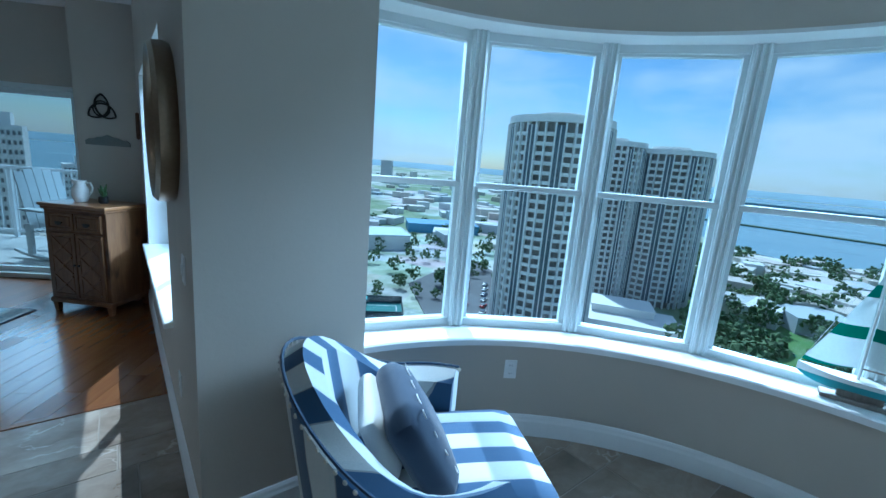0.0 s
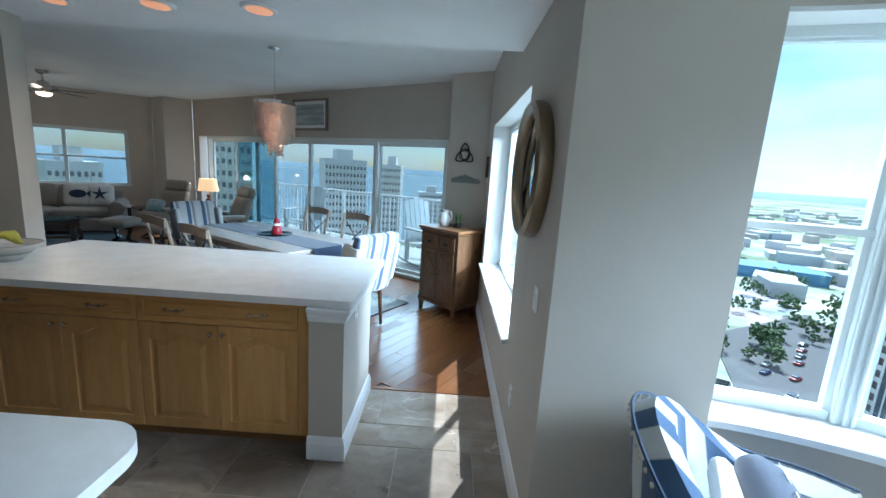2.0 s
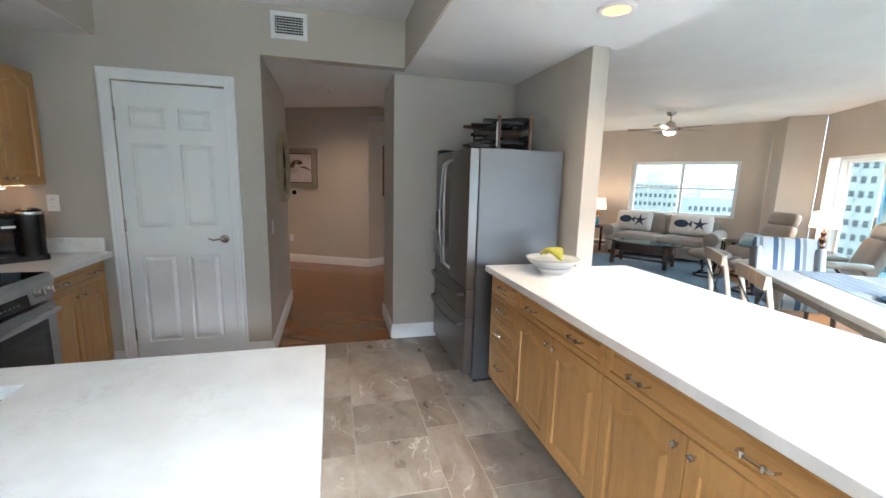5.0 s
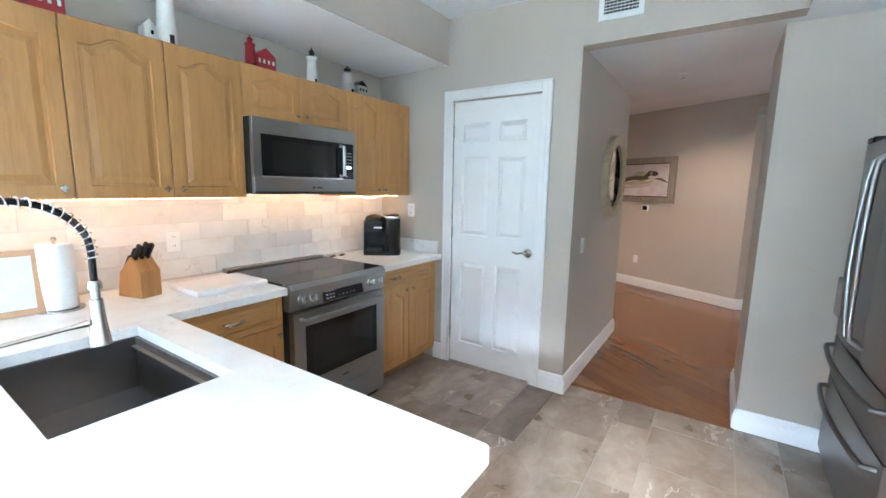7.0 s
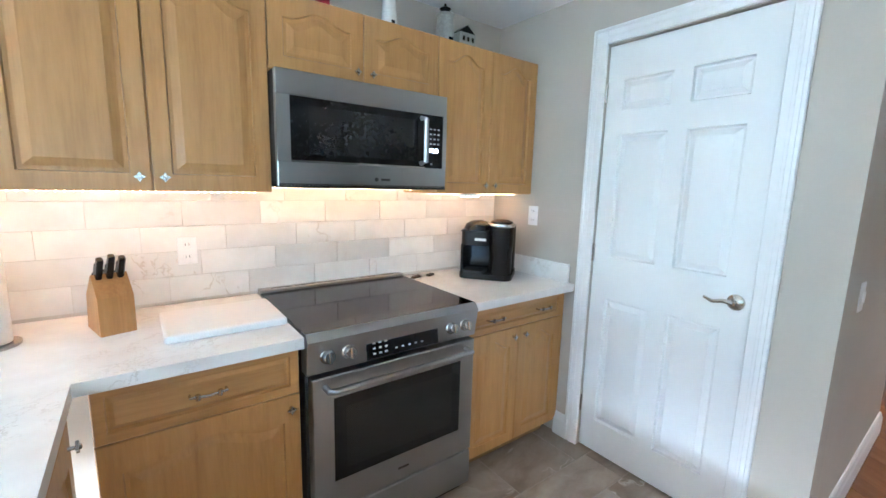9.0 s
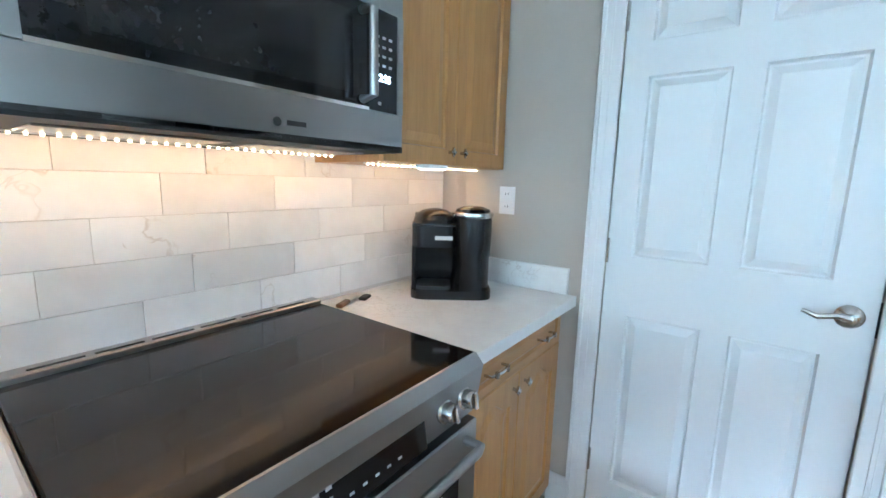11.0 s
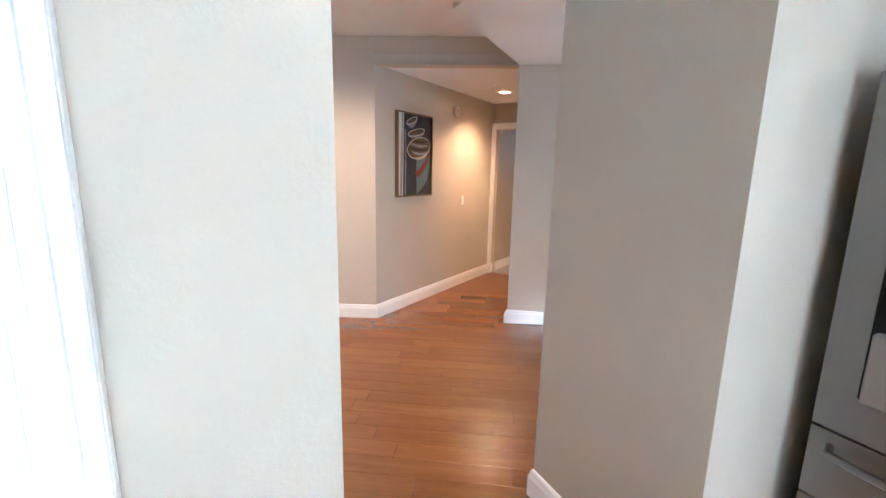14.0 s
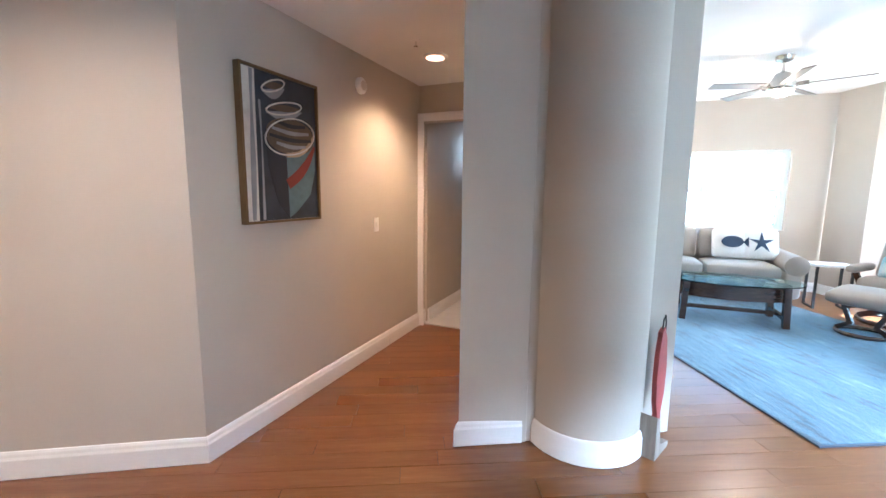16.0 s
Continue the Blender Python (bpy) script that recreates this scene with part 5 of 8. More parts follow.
# sliding doors
window("window_slider", pose(SL_A.x + U.x * 6.0, SL_A.y + U.y * 6.0, 0.0, 0, 0, ROT) @ Matrix.Translation((-0.06, 0.1, 0)), 6.05, 2.02, 0.05, [], "white-framed wall of sliding glass doors, one pushed open", 0.14)
sl = bpy.data.objects["window_slider"]
M_TINT = pane("tinted_glass", (0.55, 0.7, 0.76))
for x0, x1, y, g in ((4.72, 6.0, 0.03, M_SOLAR), (3.2, 4.75, -0.03, M_SOLAR), (1.62, 3.22, 0.03, M_SOLAR), (1.0, 2.3, -0.03, M_TINT), (0.05, 1.64, 0.03, M_SOLAR)):
    s = part("door_leaf", sash(bmesh.new(), x1 - x0, 1.94, 0.062, -0.02, 0.02), M_VINYL, sl, "white sliding door leaf", m=pose(x0, y, 0.04))
    g = part("pane", B(0.06, -0.003, 0.06, x1 - x0 - 0.06, 0.003, 1.88), g, s)
    part("handle", B(0.02, -0.04, 0.85, 0.04, -0.02, 1.1, 0.004), M_VINYL, s)
# living-room window
window("window_living", pose(LW_A.x - 0.849 * 2.55, LW_A.y - 0.528 * 2.55, 0.86, 0, 0, 31.9) @ Matrix.Translation((0, 0.1, 0)), 2.1, 1.16, 0.05, [(0.05, 0.03, 1.05, 1.12), (1.05, 0.03, 2.05, 1.12)], "white-framed window behind the sofa", rail=0.58, glazing=M_SOLAR)

rug_n = 0


def rug_material(name, stops, sx, sy):
    n = Nodes(name)
    a = n.noise(n.coords((sx, sy, 1)), 1.0, 7, 0.68)
    b = n.noise(n.coords((2.0, 2.0, 1)), 1.6, 3)
    f = n.noise(n.coords(), 220, 2)
    col = n.ramp(n.mix(0.3, n.mix(0.35, a, b), f), stops)
    n.bump(f, 0.7, 0.006)
    return n.out(col, 0.95, Sheen_Weight=0.3)


def rug(m, w, d, mat, label, edge):
    ob = thing("rug", m, label, "rug")
    part("face", B(0.012, 0.012, 0, w - 0.012, d - 0.012, 0.012, 0.003), mat, ob)
    part("binding", sash(bmesh.new(), w, d, 0.014, 0, 0.01), edge, ob, "dark bound edge", m=Matrix(((1, 0, 0, 0), (0, 0, 1, 0), (0, 1, 0, 0), (0, 0, 0, 1))))
    return ob


M_NAVY = fabric("navy_cloth", (0.025, 0.045, 0.085))
c0 = Vector((-0.66, 5.18, 0)) + U * 3.0 - NN * 2.2
rug(pose(c0.x, c0.y, -0.005, 0, 0, ROT), 3.0, 2.2, rug_material("faded_floral_rug", [(0.36, (0.06, 0.12, 0.17)), (0.46, (0.2, 0.28, 0.32)), (0.52, (0.45, 0.45, 0.42)), (0.6, (0.16, 0.25, 0.31)), (0.7, (0.4, 0.42, 0.4))], 9, 9), "faded blue and cream patterned rug under the dining table", M_NAVY)

M_GREYWOOD = wood("greige_washed_wood", (0.27, 0.21, 0.155), (0.36, 0.29, 0.22), (0.44, 0.37, 0.29), "z", 0.5)
M_TABLETOP = wood("whitewashed_wood", (0.42, 0.38, 0.33), (0.52, 0.48, 0.43), (0.6, 0.56, 0.51), "x", 0.3, coat=0.2)
TC = Vector((-2.3, 5.02, 0.0))
tb = thing("dining_table", pose(TC.x, TC.y, 0.007, 0, 0, ROT), "whitewashed rectangular wooden dining table", "dining table")
part("tabletop", B(-0.98, -0.5, 0.71, 0.98, 0.5, 0.755, 0.008, 2), M_TABLETOP, tb)
part("apron", sash(bmesh.new(), 1.76, 0.8, 0.03, 0, 0.09), M_GREYWOOD, tb, m=Matrix(((1, 0, 0, -0.88), (0, 0, 1, -0.4), (0, 1, 0, 0.62), (0, 0, 0, 1))))
for sx in (-1, 1):
    for sy in (-1, 1):
        part("leg", lathe(bmesh.new(), [(0.03, 0), (0.04, 0.05), (0.035, 0.1), (0.05, 0.4), (0.04, 0.5), (0.055, 0.56), (0.055, 0.62)], 14, Matrix.Translation((sx * 0.82, sy * 0.36, 0))), M_GREYWOOD, tb, "", True)
rn = thing("table_runner", pose(TC.x, TC.y, 0.762, 0, 0, ROT), "navy striped cloth runner along the table", "table runner")
part("cloth", B(-1.0, -0.19, 0, 1.0, 0.19, 0.004, 0.001), striped("navy_runner", [(0.0, (0.03, 0.055, 0.1)), (0.6, (0.09, 0.13, 0.19)), (0.8, (0.03, 0.05, 0.09))], 0.08, 1), rn)
for s in (-1, 1):
    part("drop", B(s * 1.0 - 0.002, -0.19, -0.14, s * 1.0 + 0.002, 0.19, 0.004), M_NAVY, rn, m=pose(s * 0.002, 0, 0))
pl = thing("serving_plate", pose(TC.x + 0.1, TC.y - 0.02, 0.766), "dark round plate on the runner", "plate")
part("plate", lathe(bmesh.new(), [(0.1, 0), (0.17, 0.015), (0.172, 0.02), (0.1, 0.008), (0, 0.008)], 28), M_BLACKGL, pl, "", True)
fg = thing("figurine", pose(TC.x + 0.1, TC.y - 0.02, 0.775), "red and white glazed ceramic figurine on the plate", "figurine")
bm = lathe(bmesh.new(), [(0.055, 0), (0.06, 0.03), (0.045, 0.08), (0.032, 0.1), (0.038, 0.13), (0.03, 0.16), (0.02, 0.17), (0.012, 0.19), (0, 0.195)], 18)
part("body", bm, M_RED, fg, "", True)
part("collar", lathe(bmesh.new(), [(0.036, 0.095), (0.042, 0.1), (0.042, 0.12), (0.036, 0.125)], 18), M_GLAZE, fg, "", True)


def bent(bm, pts, w, t):
    """A flat bar w wide and t thick along points in a plane."""
    pts = [Vector(p) for p in pts]
    rings = []
    for i, p in enumerate(pts):
        d = (pts[min(i + 1, len(pts) - 1)] - pts[max(i - 1, 0)]).normalized()
        s = Vector((0, 1, 0)) if abs(d.y) < 0.8 else Vector((0, 0, 1))
        s = (s - d * s.dot(d)).normalized()
        u = d.cross(s)
        rings.append([bm.verts.new(p + u * a * w / 2 + s * b * t / 2) for a, b in ((-1, -1), (1, -1), (1, 1), (-1, 1))])
    for p, q in zip(rings, rings[1:]):
        for k in range(4):
            bm.faces.new((p[k], p[(k + 1) % 4], q[(k + 1) % 4], q[k]))
    bm.faces.new(rings[0])
    bm.faces.new(rings[-1])
    return bm


def cross_back_chair(m):
    """Faces -y; on z = 0."""
    ob = thing("dining_chair", m, "grey-washed wooden dining chair with curved cross back", "chair", "wooden chairs round the table")
    part("seat", soft_box(0.46, 0.44, 0.05, 0.02, 0.01, 4), fabric("oat_seat", (0.4, 0.37, 0.32)), ob, "oatmeal seat pad", True, pose(0, 0, 0.43))
    part("seat_frame", B(-0.22, -0.2, 0.38, 0.22, 0.21, 0.435, 0.006), M_GREYWOOD, ob)
    for s in (-1, 1):
        part("leg", bent(bmesh.new(), [(s * 0.19, -0.18, 0), (s * 0.195, -0.18, 0.4)], 0.036, 0.036), M_GREYWOOD, ob)
        part("back_post", tube(bmesh.new(), [(s * 0.2, 0.24, 0), (s * 0.2, 0.205, 0.25), (s * 0.205, 0.2, 0.45), (s * 0.215, 0.235, 0.72), (s * 0.225, 0.29, 0.97)], 0.018, 8), M_GREYWOOD, ob, "", True)
        arcs = [(s * 0.19 * math.cos(a), 0.215 + 0.075 * u, 0.5 + 0.36 * u) for u in [k / 8 for k in range(9)] for a in [math.pi * 0.5 * (1 - abs(2 * u - 1))]]
        part("back_arch", tube(bmesh.new(), [(x * (0.35 + 0.65 * abs(2 * k / 8 - 1)), y, z) for k, (x, y, z) in enumerate(arcs)], 0.007, 6), M_BLACKM, ob, "dark metal curved slat", True)
    part("top_rail", bent(bmesh.new(), [(-0.24, 0.295, 0.93), (-0.12, 0.315, 0.945), (0, 0.32, 0.95), (0.12, 0.315, 0.945), (0.24, 0.295, 0.93)], 0.085, 0.024), M_GREYWOOD, ob)
    part("lower_rail", bent(bmesh.new(), [(-0.2, 0.215, 0.5), (0.2, 0.215, 0.5)], 0.04, 0.02), M_GREYWOOD, ob)
    return ob


ch = None
for a, b, rz in ((0.38, -0.72, 180), (-0.38, -0.72, 180), (0.38, 0.74, 0), (-0.38, 0.74, 0)):
    p = TC - U * a + NN * b
    m = pose(p.x, p.y, 0.007, 0, 0, ROT + rz)
    ch = copy_thing(ch, m) if ch else cross_back_chair(m)

M_STRIPE = striped("blue_grey_stripes", [(0.0, (0.6, 0.6, 0.58)), (0.36, (0.08, 0.13, 0.22)), (0.6, (0.6, 0.6, 0.58)), (0.72, (0.27, 0.29, 0.31)), (0.88, (0.6, 0.6, 0.58))], 0.19)


def host_chair(m):
    ob = thing("upholstered_chair", m, "striped blue and cream upholstered dining chair", "chair", "striped chairs at the table ends")
    part("seat", soft_box(0.56, 0.54, 0.12, 0.04, 0.015), M_STRIPE, ob, "", True, pose(0, 0, 0.36))
    part("backrest", soft_box(0.58, 0.1, 0.6, 0.045, 0.0), M_STRIPE, ob, "", True, pose(0, 0.27, 0.4, -12))
    for s in (-1, 1):
        part("wing", soft_box(0.07, 0.2, 0.4, 0.03), M_STRIPE, ob, "", True, pose(s * 0.27, 0.25, 0.5, -12))
        for y in (-0.22, 0.26):
            part("leg", tube(bmesh.new(), [(s * 0.23, y, 0), (s * 0.22, y * 0.92, 0.38)], [0.014, 0.025], 8), M_WALNUT, ob, "dark tapered leg", True)
    return ob


p = TC - U * 1.28
hc = host_chair(pose(p.x, p.y, 0.007, 0, 0, ROT + 90 + 180))
p = TC + U * 1.28
copy_thing(hc, pose(p.x, p.y, 0.007, 0, 0, ROT + 90))

# chandelier of shell strips
cd = thing("chandelier", pose(-2.15, 4.87, HI), "capiz shell drum chandelier, lit warm, on a chrome rod", "chandelier")
part("canopy", lathe(bmesh.new(), [(0.0, 0), (0.065, 0), (0.065, -0.018), (0.02, -0.03), (0, -0.03)], 24), M_CHROME, cd, "", True)
part("rod", tube(bmesh.new(), [(0, 0, -0.02), (0, 0, -0.56)], 0.005, 8), M_CHROME, cd, "", True)
n = Nodes("capiz_shell")
M_SHELL = n.out(n.ramp(n.noise(n.coords(jitter=True), 40, 4), [(0.3, (0.74, 0.62, 0.54)), (0.7, (0.9, 0.82, 0.75))]), 0.35, Transmission_Weight=0.6, Subsurface_Weight=0.0)
sh = part("ring_band", lathe(bmesh.new(), [(0.2, -0.545), (0.205, -0.545), (0.205, -0.575), (0.2, -0.575)], 40), M_CHROME, cd, "", True)
rnd = random.Random(4)
bm = bmesh.new()
for ring, (r, z0, z1, cnt) in enumerate(((0.2, -0.56, -0.9, 46), (0.14, -0.6, -0.98, 30), (0.08, -0.65, -1.1, 14))):
    for i in range(cnt):
        a = 2 * math.pi * i / cnt + rnd.uniform(-0.03, 0.03)
        z = z0
        while z > z1 + rnd.uniform(-0.03, 0.05):
            rr = 0.021 + rnd.uniform(-0.003, 0.003)
            q = pose(r * math.cos(a), r * math.sin(a), z, 90 + rnd.uniform(-14, 14), rnd.uniform(-20, 20), math.degrees(a) + 90)
            prism(bm, [(rr * math.cos(k * math.pi / 3), rr * math.sin(k * math.pi / 3)) for k in range(6)], -0.0006, 0.0006, q)
            z -= 0.036
tagged(part("shell_strands", bm, M_SHELL, cd, "strands of thin shell discs"), kind="stuff")
for k, (x, y, z) in enumerate(((0.05, 0.03, -0.66), (-0.05, -0.02, -0.66), (0.0, 0.0, -0.86))):
    part("bulb", lathe(bmesh.new(), [(0.0, 0.03), (0.014, 0.02), (0.016, 0.0), (0.01, -0.02), (0, -0.025)], 12, Matrix.Translation((x, y, z))), bpy.data.materials.get("bulb_glow") or glow("bulb_glow", (1.0, 0.62, 0.4), 8), cd, "glowing bulb", True)
bulb(-2.15, 4.87, HI - 0.74, 15, (1.0, 0.56, 0.36), 0.05)

# picture over the sliding doors


def picture(name, m, w, h, frame_w, frame_mat, art, label, mat_w=0.0, depth=0.03):
    """Hangs in the xz plane, centred, facing -y."""
    ob = thing(name, m, label, "picture")
    part("frame", sash(bmesh.new(), w, h, frame_w, -depth, 0), frame_mat, ob, m=Matrix.Translation((-w / 2, 0, -h / 2)))
    if mat_w:
        part("mount", B(-w / 2 + frame_w, -depth * 0.5, -h / 2 + frame_w, w / 2 - frame_w, -0.001, h / 2 - frame_w), M_WHITE, ob)
    k = frame_w + mat_w
    part("canvas", B(-w / 2 + k, -depth * 0.55 - 0.002, -h / 2 + k, w / 2 - k, -0.002, h / 2 - k), art, ob)
    return ob


nd = Nodes("seascape_paint")
M_SEA_ART = nd.out(nd.ramp(nd.noise(nd.coords((1, 1, 9)), 1.6, 5), [(0.3, (0.16, 0.2, 0.24)), (0.5, (0.35, 0.4, 0.43)), (0.7, (0.6, 0.6, 0.57))]), 0.7)
picture("framed_seascape", pose(-2.63 - 0.53 * 0.008, 7.435 - 0.848 * 0.008, 2.38, 0, 0, ROT), 0.85, 0.5, 0.035, M_OAKGREY, M_SEA_ART, "grey seascape print in a weathered wood frame", 0.05)

# rustic cabinet in the corner
cbm = pose(-0.55, 5.13, -0.005, 0, 0, -43.6)
cb = thing("corner_cabinet", cbm, "rustic pine cabinet with carved lattice doors", "cabinet")
CW, CD, CH = 0.585, 0.43, 0.98
part("carcass", B(0, 0.012, 0.1, CW, CD, CH - 0.03, 0.004), M_PINE, cb)
part("top", B(-0.025, -0.02, CH - 0.03, CW + 0.025, CD + 0.01, CH, 0.008, 2), wood("pine_top", (0.17, 0.08, 0.03), (0.27, 0.13, 0.05), (0.36, 0.19, 0.08), "x", 0.32, coat=0.3), cb)
part("cornice", B(-0.012, -0.008, CH - 0.055, CW + 0.012, CD, CH - 0.03, 0.006), M_PINE, cb)
part("plinth_rail", B(-0.008, -0.006, 0.085, CW + 0.008, CD, 0.125, 0.006), M_PINE, cb)
for x in (0.0, CW - 0.06):
    for y in (0.0, CD - 0.06):
        part("foot", tube(bmesh.new(), [(x + 0.03, y + 0.03, 0), (x + 0.03, y + 0.03, 0.09)], [0.024, 0.034], 4), M_PINE, cb)
for i in range(2):
    x0 = 0.035 + i * 0.26
    d = part("drawer_front", panelled(0.25, 0.15, 0.018, [(0.02, 0.02, 0.23, 0.13)], 0, bevel=0.01, sink=0.006), M_PINE, cb, m=pose(x0, 0.012, 0.75))
    part("cup_pull", lathe(bmesh.new(), [(0.0, 0.0), (0.03, 0.004), (0.032, 0.014), (0.0, 0.02)], 14, None, 180, 360), M_BLACKM, d, "", True, pose(0.125, -0.018, 0.075, 90))
    dd = part("door", panelled(0.25, 0.58, 0.018, [(0.03, 0.03, 0.22, 0.55)], 0, bevel=0.004, sink=0.003), M_PINE, cb, m=pose(x0, 0.012, 0.145))
    for j in range(3):
        zc = 0.12 + j * 0.17
        for s in (-1, 1):
            part("lattice_bar", bent(bmesh.new(), [(0.04, -0.02, zc - s * 0.075), (0.21, -0.02, zc + s * 0.075)], 0.02, 0.01), M_PINE, dd)
        part("lattice_boss", B(0.105, -0.03, zc - 0.02, 0.145, -0.018, zc + 0.02, 0.004), M_PINE, dd)
    part("ring_pull", lathe(bmesh.new(), [(0.01, 0), (0.01, 0.01), (0, 0.012)], 10), M_BLACKM, dd, "", True, pose(0.235 if i == 0 else 0.015, -0.018, 0.3, 90))


def on_cab(x, y):
    return cbm @ Vector((x, y, CH))


p = on_cab(0.17, 0.2)
jg = thing("jug", pose(p.x, p.y, p.z, 0, 0, -30), "white glazed ceramic jug on the cabinet", "jug")
part("body", lathe(bmesh.new(), [(0.045, 0), (0.05, 0.01), (0.068, 0.06), (0.062, 0.11), (0.044, 0.15), (0.046, 0.175), (0.054, 0.19), (0.05, 0.19), (0.04, 0.17), (0.038, 0.15), (0.05, 0.1), (0, 0.02)], 24), M_GLAZE, jg, "", True)
part("handle", tube(bmesh.new(), [(0.045, 0, 0.165), (0.085, 0, 0.175), (0.1, 0, 0.13), (0.085, 0, 0.08), (0.062, 0, 0.06)], 0.008, 8), M_GLAZE, jg, "", True)
part("spout", tube(bmesh.new(), [(-0.045, 0, 0.165), (-0.065, 0, 0.19)], [0.018, 0.008], 8), M_GLAZE, jg, "", True)
p = on_cab(0.37, 0.22)
pp = thing("potted_plant", pose(p.x, p.y, p.z), "small green plant in a dark pot on the cabinet", "plant")
part("pot", lathe(bmesh.new(), [(0.03, 0), (0.038, 0.02), (0.035, 0.06), (0.03, 0.06), (0, 0.05)], 18), M_BLACKM, pp, "", True)
M_LEAF = plain("succulent_leaf", (0.07, 0.13, 0.045), 0.5, vary=0.3)
for i in range(9):
    a = i * 2.4
    part("leaf", tube(bmesh.new(), [(0, 0, 0.05), (0.018 * math.cos(a), 0.018 * math.sin(a), 0.08 + 0.006 * i), (0.032 * math.cos(a), 0.032 * math.sin(a), 0.1 + 0.009 * i)], [0.006, 0.011, 0.003], 6), M_LEAF, pp, "", True)

# triquetra and plaque on the pier
PQ = lambda s, z, off=0.0: pose(-0.3 + 0.471 * s - 0.483 * off, 5.56 - 0.26 * s - 0.875 * off, z, 0, 0, -28.9)
cl = thing("knot_ornament", PQ(0.44, 1.815, 0.012), "black interlaced triangular knot wall ornament", "wall ornament")
KR = 0.115
for k in range(3):
    cx, cz = KR / math.sqrt(3) * math.cos(radians(270 + 120 * k)), KR / math.sqrt(3) * math.sin(radians(270 + 120 * k))
    mid = 90 + 120 * k
    arcs = [(cx + KR * math.cos(radians(mid - 90 + 9 * i)), 0.004 * math.cos(radians(27 * i + 90)), cz + KR * math.sin(radians(mid - 90 + 9 * i))) for i in range(21)]
    part("strand", tube(bmesh.new(), arcs, 0.0085, 6), M_BLACKM, cl, "", True)
part("ring", tube(bmesh.new(), [(0.07 * math.cos(2 * math.pi * i / 28), -0.007, 0.07 * math.sin(2 * math.pi * i / 28)) for i in range(28)], 0.007, 6, closed=True), M_BLACKM, cl, "", True)
pq = thing("wall_plaque", PQ(0.5, 1.52, 0.004), "long grey scalloped wooden wall plaque", "wall ornament")
pts = [(-0.19, -0.04), (0.19, -0.04), (0.19, -0.005), (0.165, 0.015), (0.12, 0.018), (0.085, 0.035), (0.045, 0.04), (0.0, 0.06), (-0.045, 0.04), (-0.085, 0.035), (-0.12, 0.018), (-0.165, 0.015), (-0.19, -0.005)]
part("board", prism(bmesh.new(), pts, 0, 0.016, Matrix(((1, 0, 0, 0), (0, 0, -1, 0), (0, 1, 0, 0), (0, 0, 0, 1)))), plain("sage_grey_paint", (0.2, 0.215, 0.2), 0.7, vary=0.25), pq)
hk = thing("wall_hook", pose(EAST, 5.1, 1.68, 0, 0, -90), "small dark carved wall hanging", "wall ornament")
part("board", B(-0.05, -0.03, -0.12, 0.05, 0, 0.12, 0.01), M_WALNUT, hk)

# round mirror on the east wall
mr = thing("round_mirror", pose(EAST, 2.37, 1.63, 0, 0, -90), "round mirror in a thick bronze frame", "mirror")
mq = pose(0, 0, 0, 90)
part("frame", lathe(bmesh.new(), [(0.265, 0.0), (0.315, 0.0), (0.322, 0.02), (0.318, 0.06), (0.3, 0.075), (0.275, 0.06), (0.262, 0.035), (0.262, 0.02), (0.265, 0.0)], 56, mq), plain("aged_bronze", (0.28, 0.22, 0.15), 0.32, 0.9, vary=0.2), mr, "", True)
part("mirror_glass", lathe(bmesh.new(), [(0.266, 0.024), (0, 0.024)], 56, mq), M_MIRROR, mr, "silvered glass", True)
part("bead_ring", lathe(bmesh.new(), [(0.23, 0.025), (0.236, 0.028), (0.242, 0.025)], 48, mq), M_BLACKM, mr, "", True)

# ---- living room ----
C = Vector((-5.66, 4.63, 0))
c0 = C + U * 3.3
rug(pose(c0.x, c0.y, -0.005, 0, 0, ROT), 3.3, 2.5, rug_material("ocean_blue_rug", [(0.41, (0.006, 0.025, 0.055)), (0.46, (0.02, 0.075, 0.13)), (0.5, (0.065, 0.18, 0.27)), (0.54, (0.02, 0.08, 0.15)), (0.6, (0.2, 0.32, 0.38))], 3, 26), "ocean-blue streaked wool rug", M_NAVY)

M_LINEN = fabric("grey_beige_linen", (0.36, 0.33, 0.29))
M_LEATHER = plain("taupe_leather", (0.3, 0.26, 0.22), 0.48, grain=180, bump=0.35)
M_DARKWOOD = wood("espresso_wood", (0.02, 0.009, 0.006), (0.045, 0.02, 0.013), (0.08, 0.038, 0.024), "x", 0.25, coat=0.3)


def cushion(parent_m, w, mat, label, name="throw_pillow"):
    ob = thing(name, parent_m, label, "pillow", "sofa pillows")
    part("cover", soft_box(w, w, 0.12, 0.055, 0.04), mat, ob, "", True, pose(0, 0, 0, 90))
    return ob


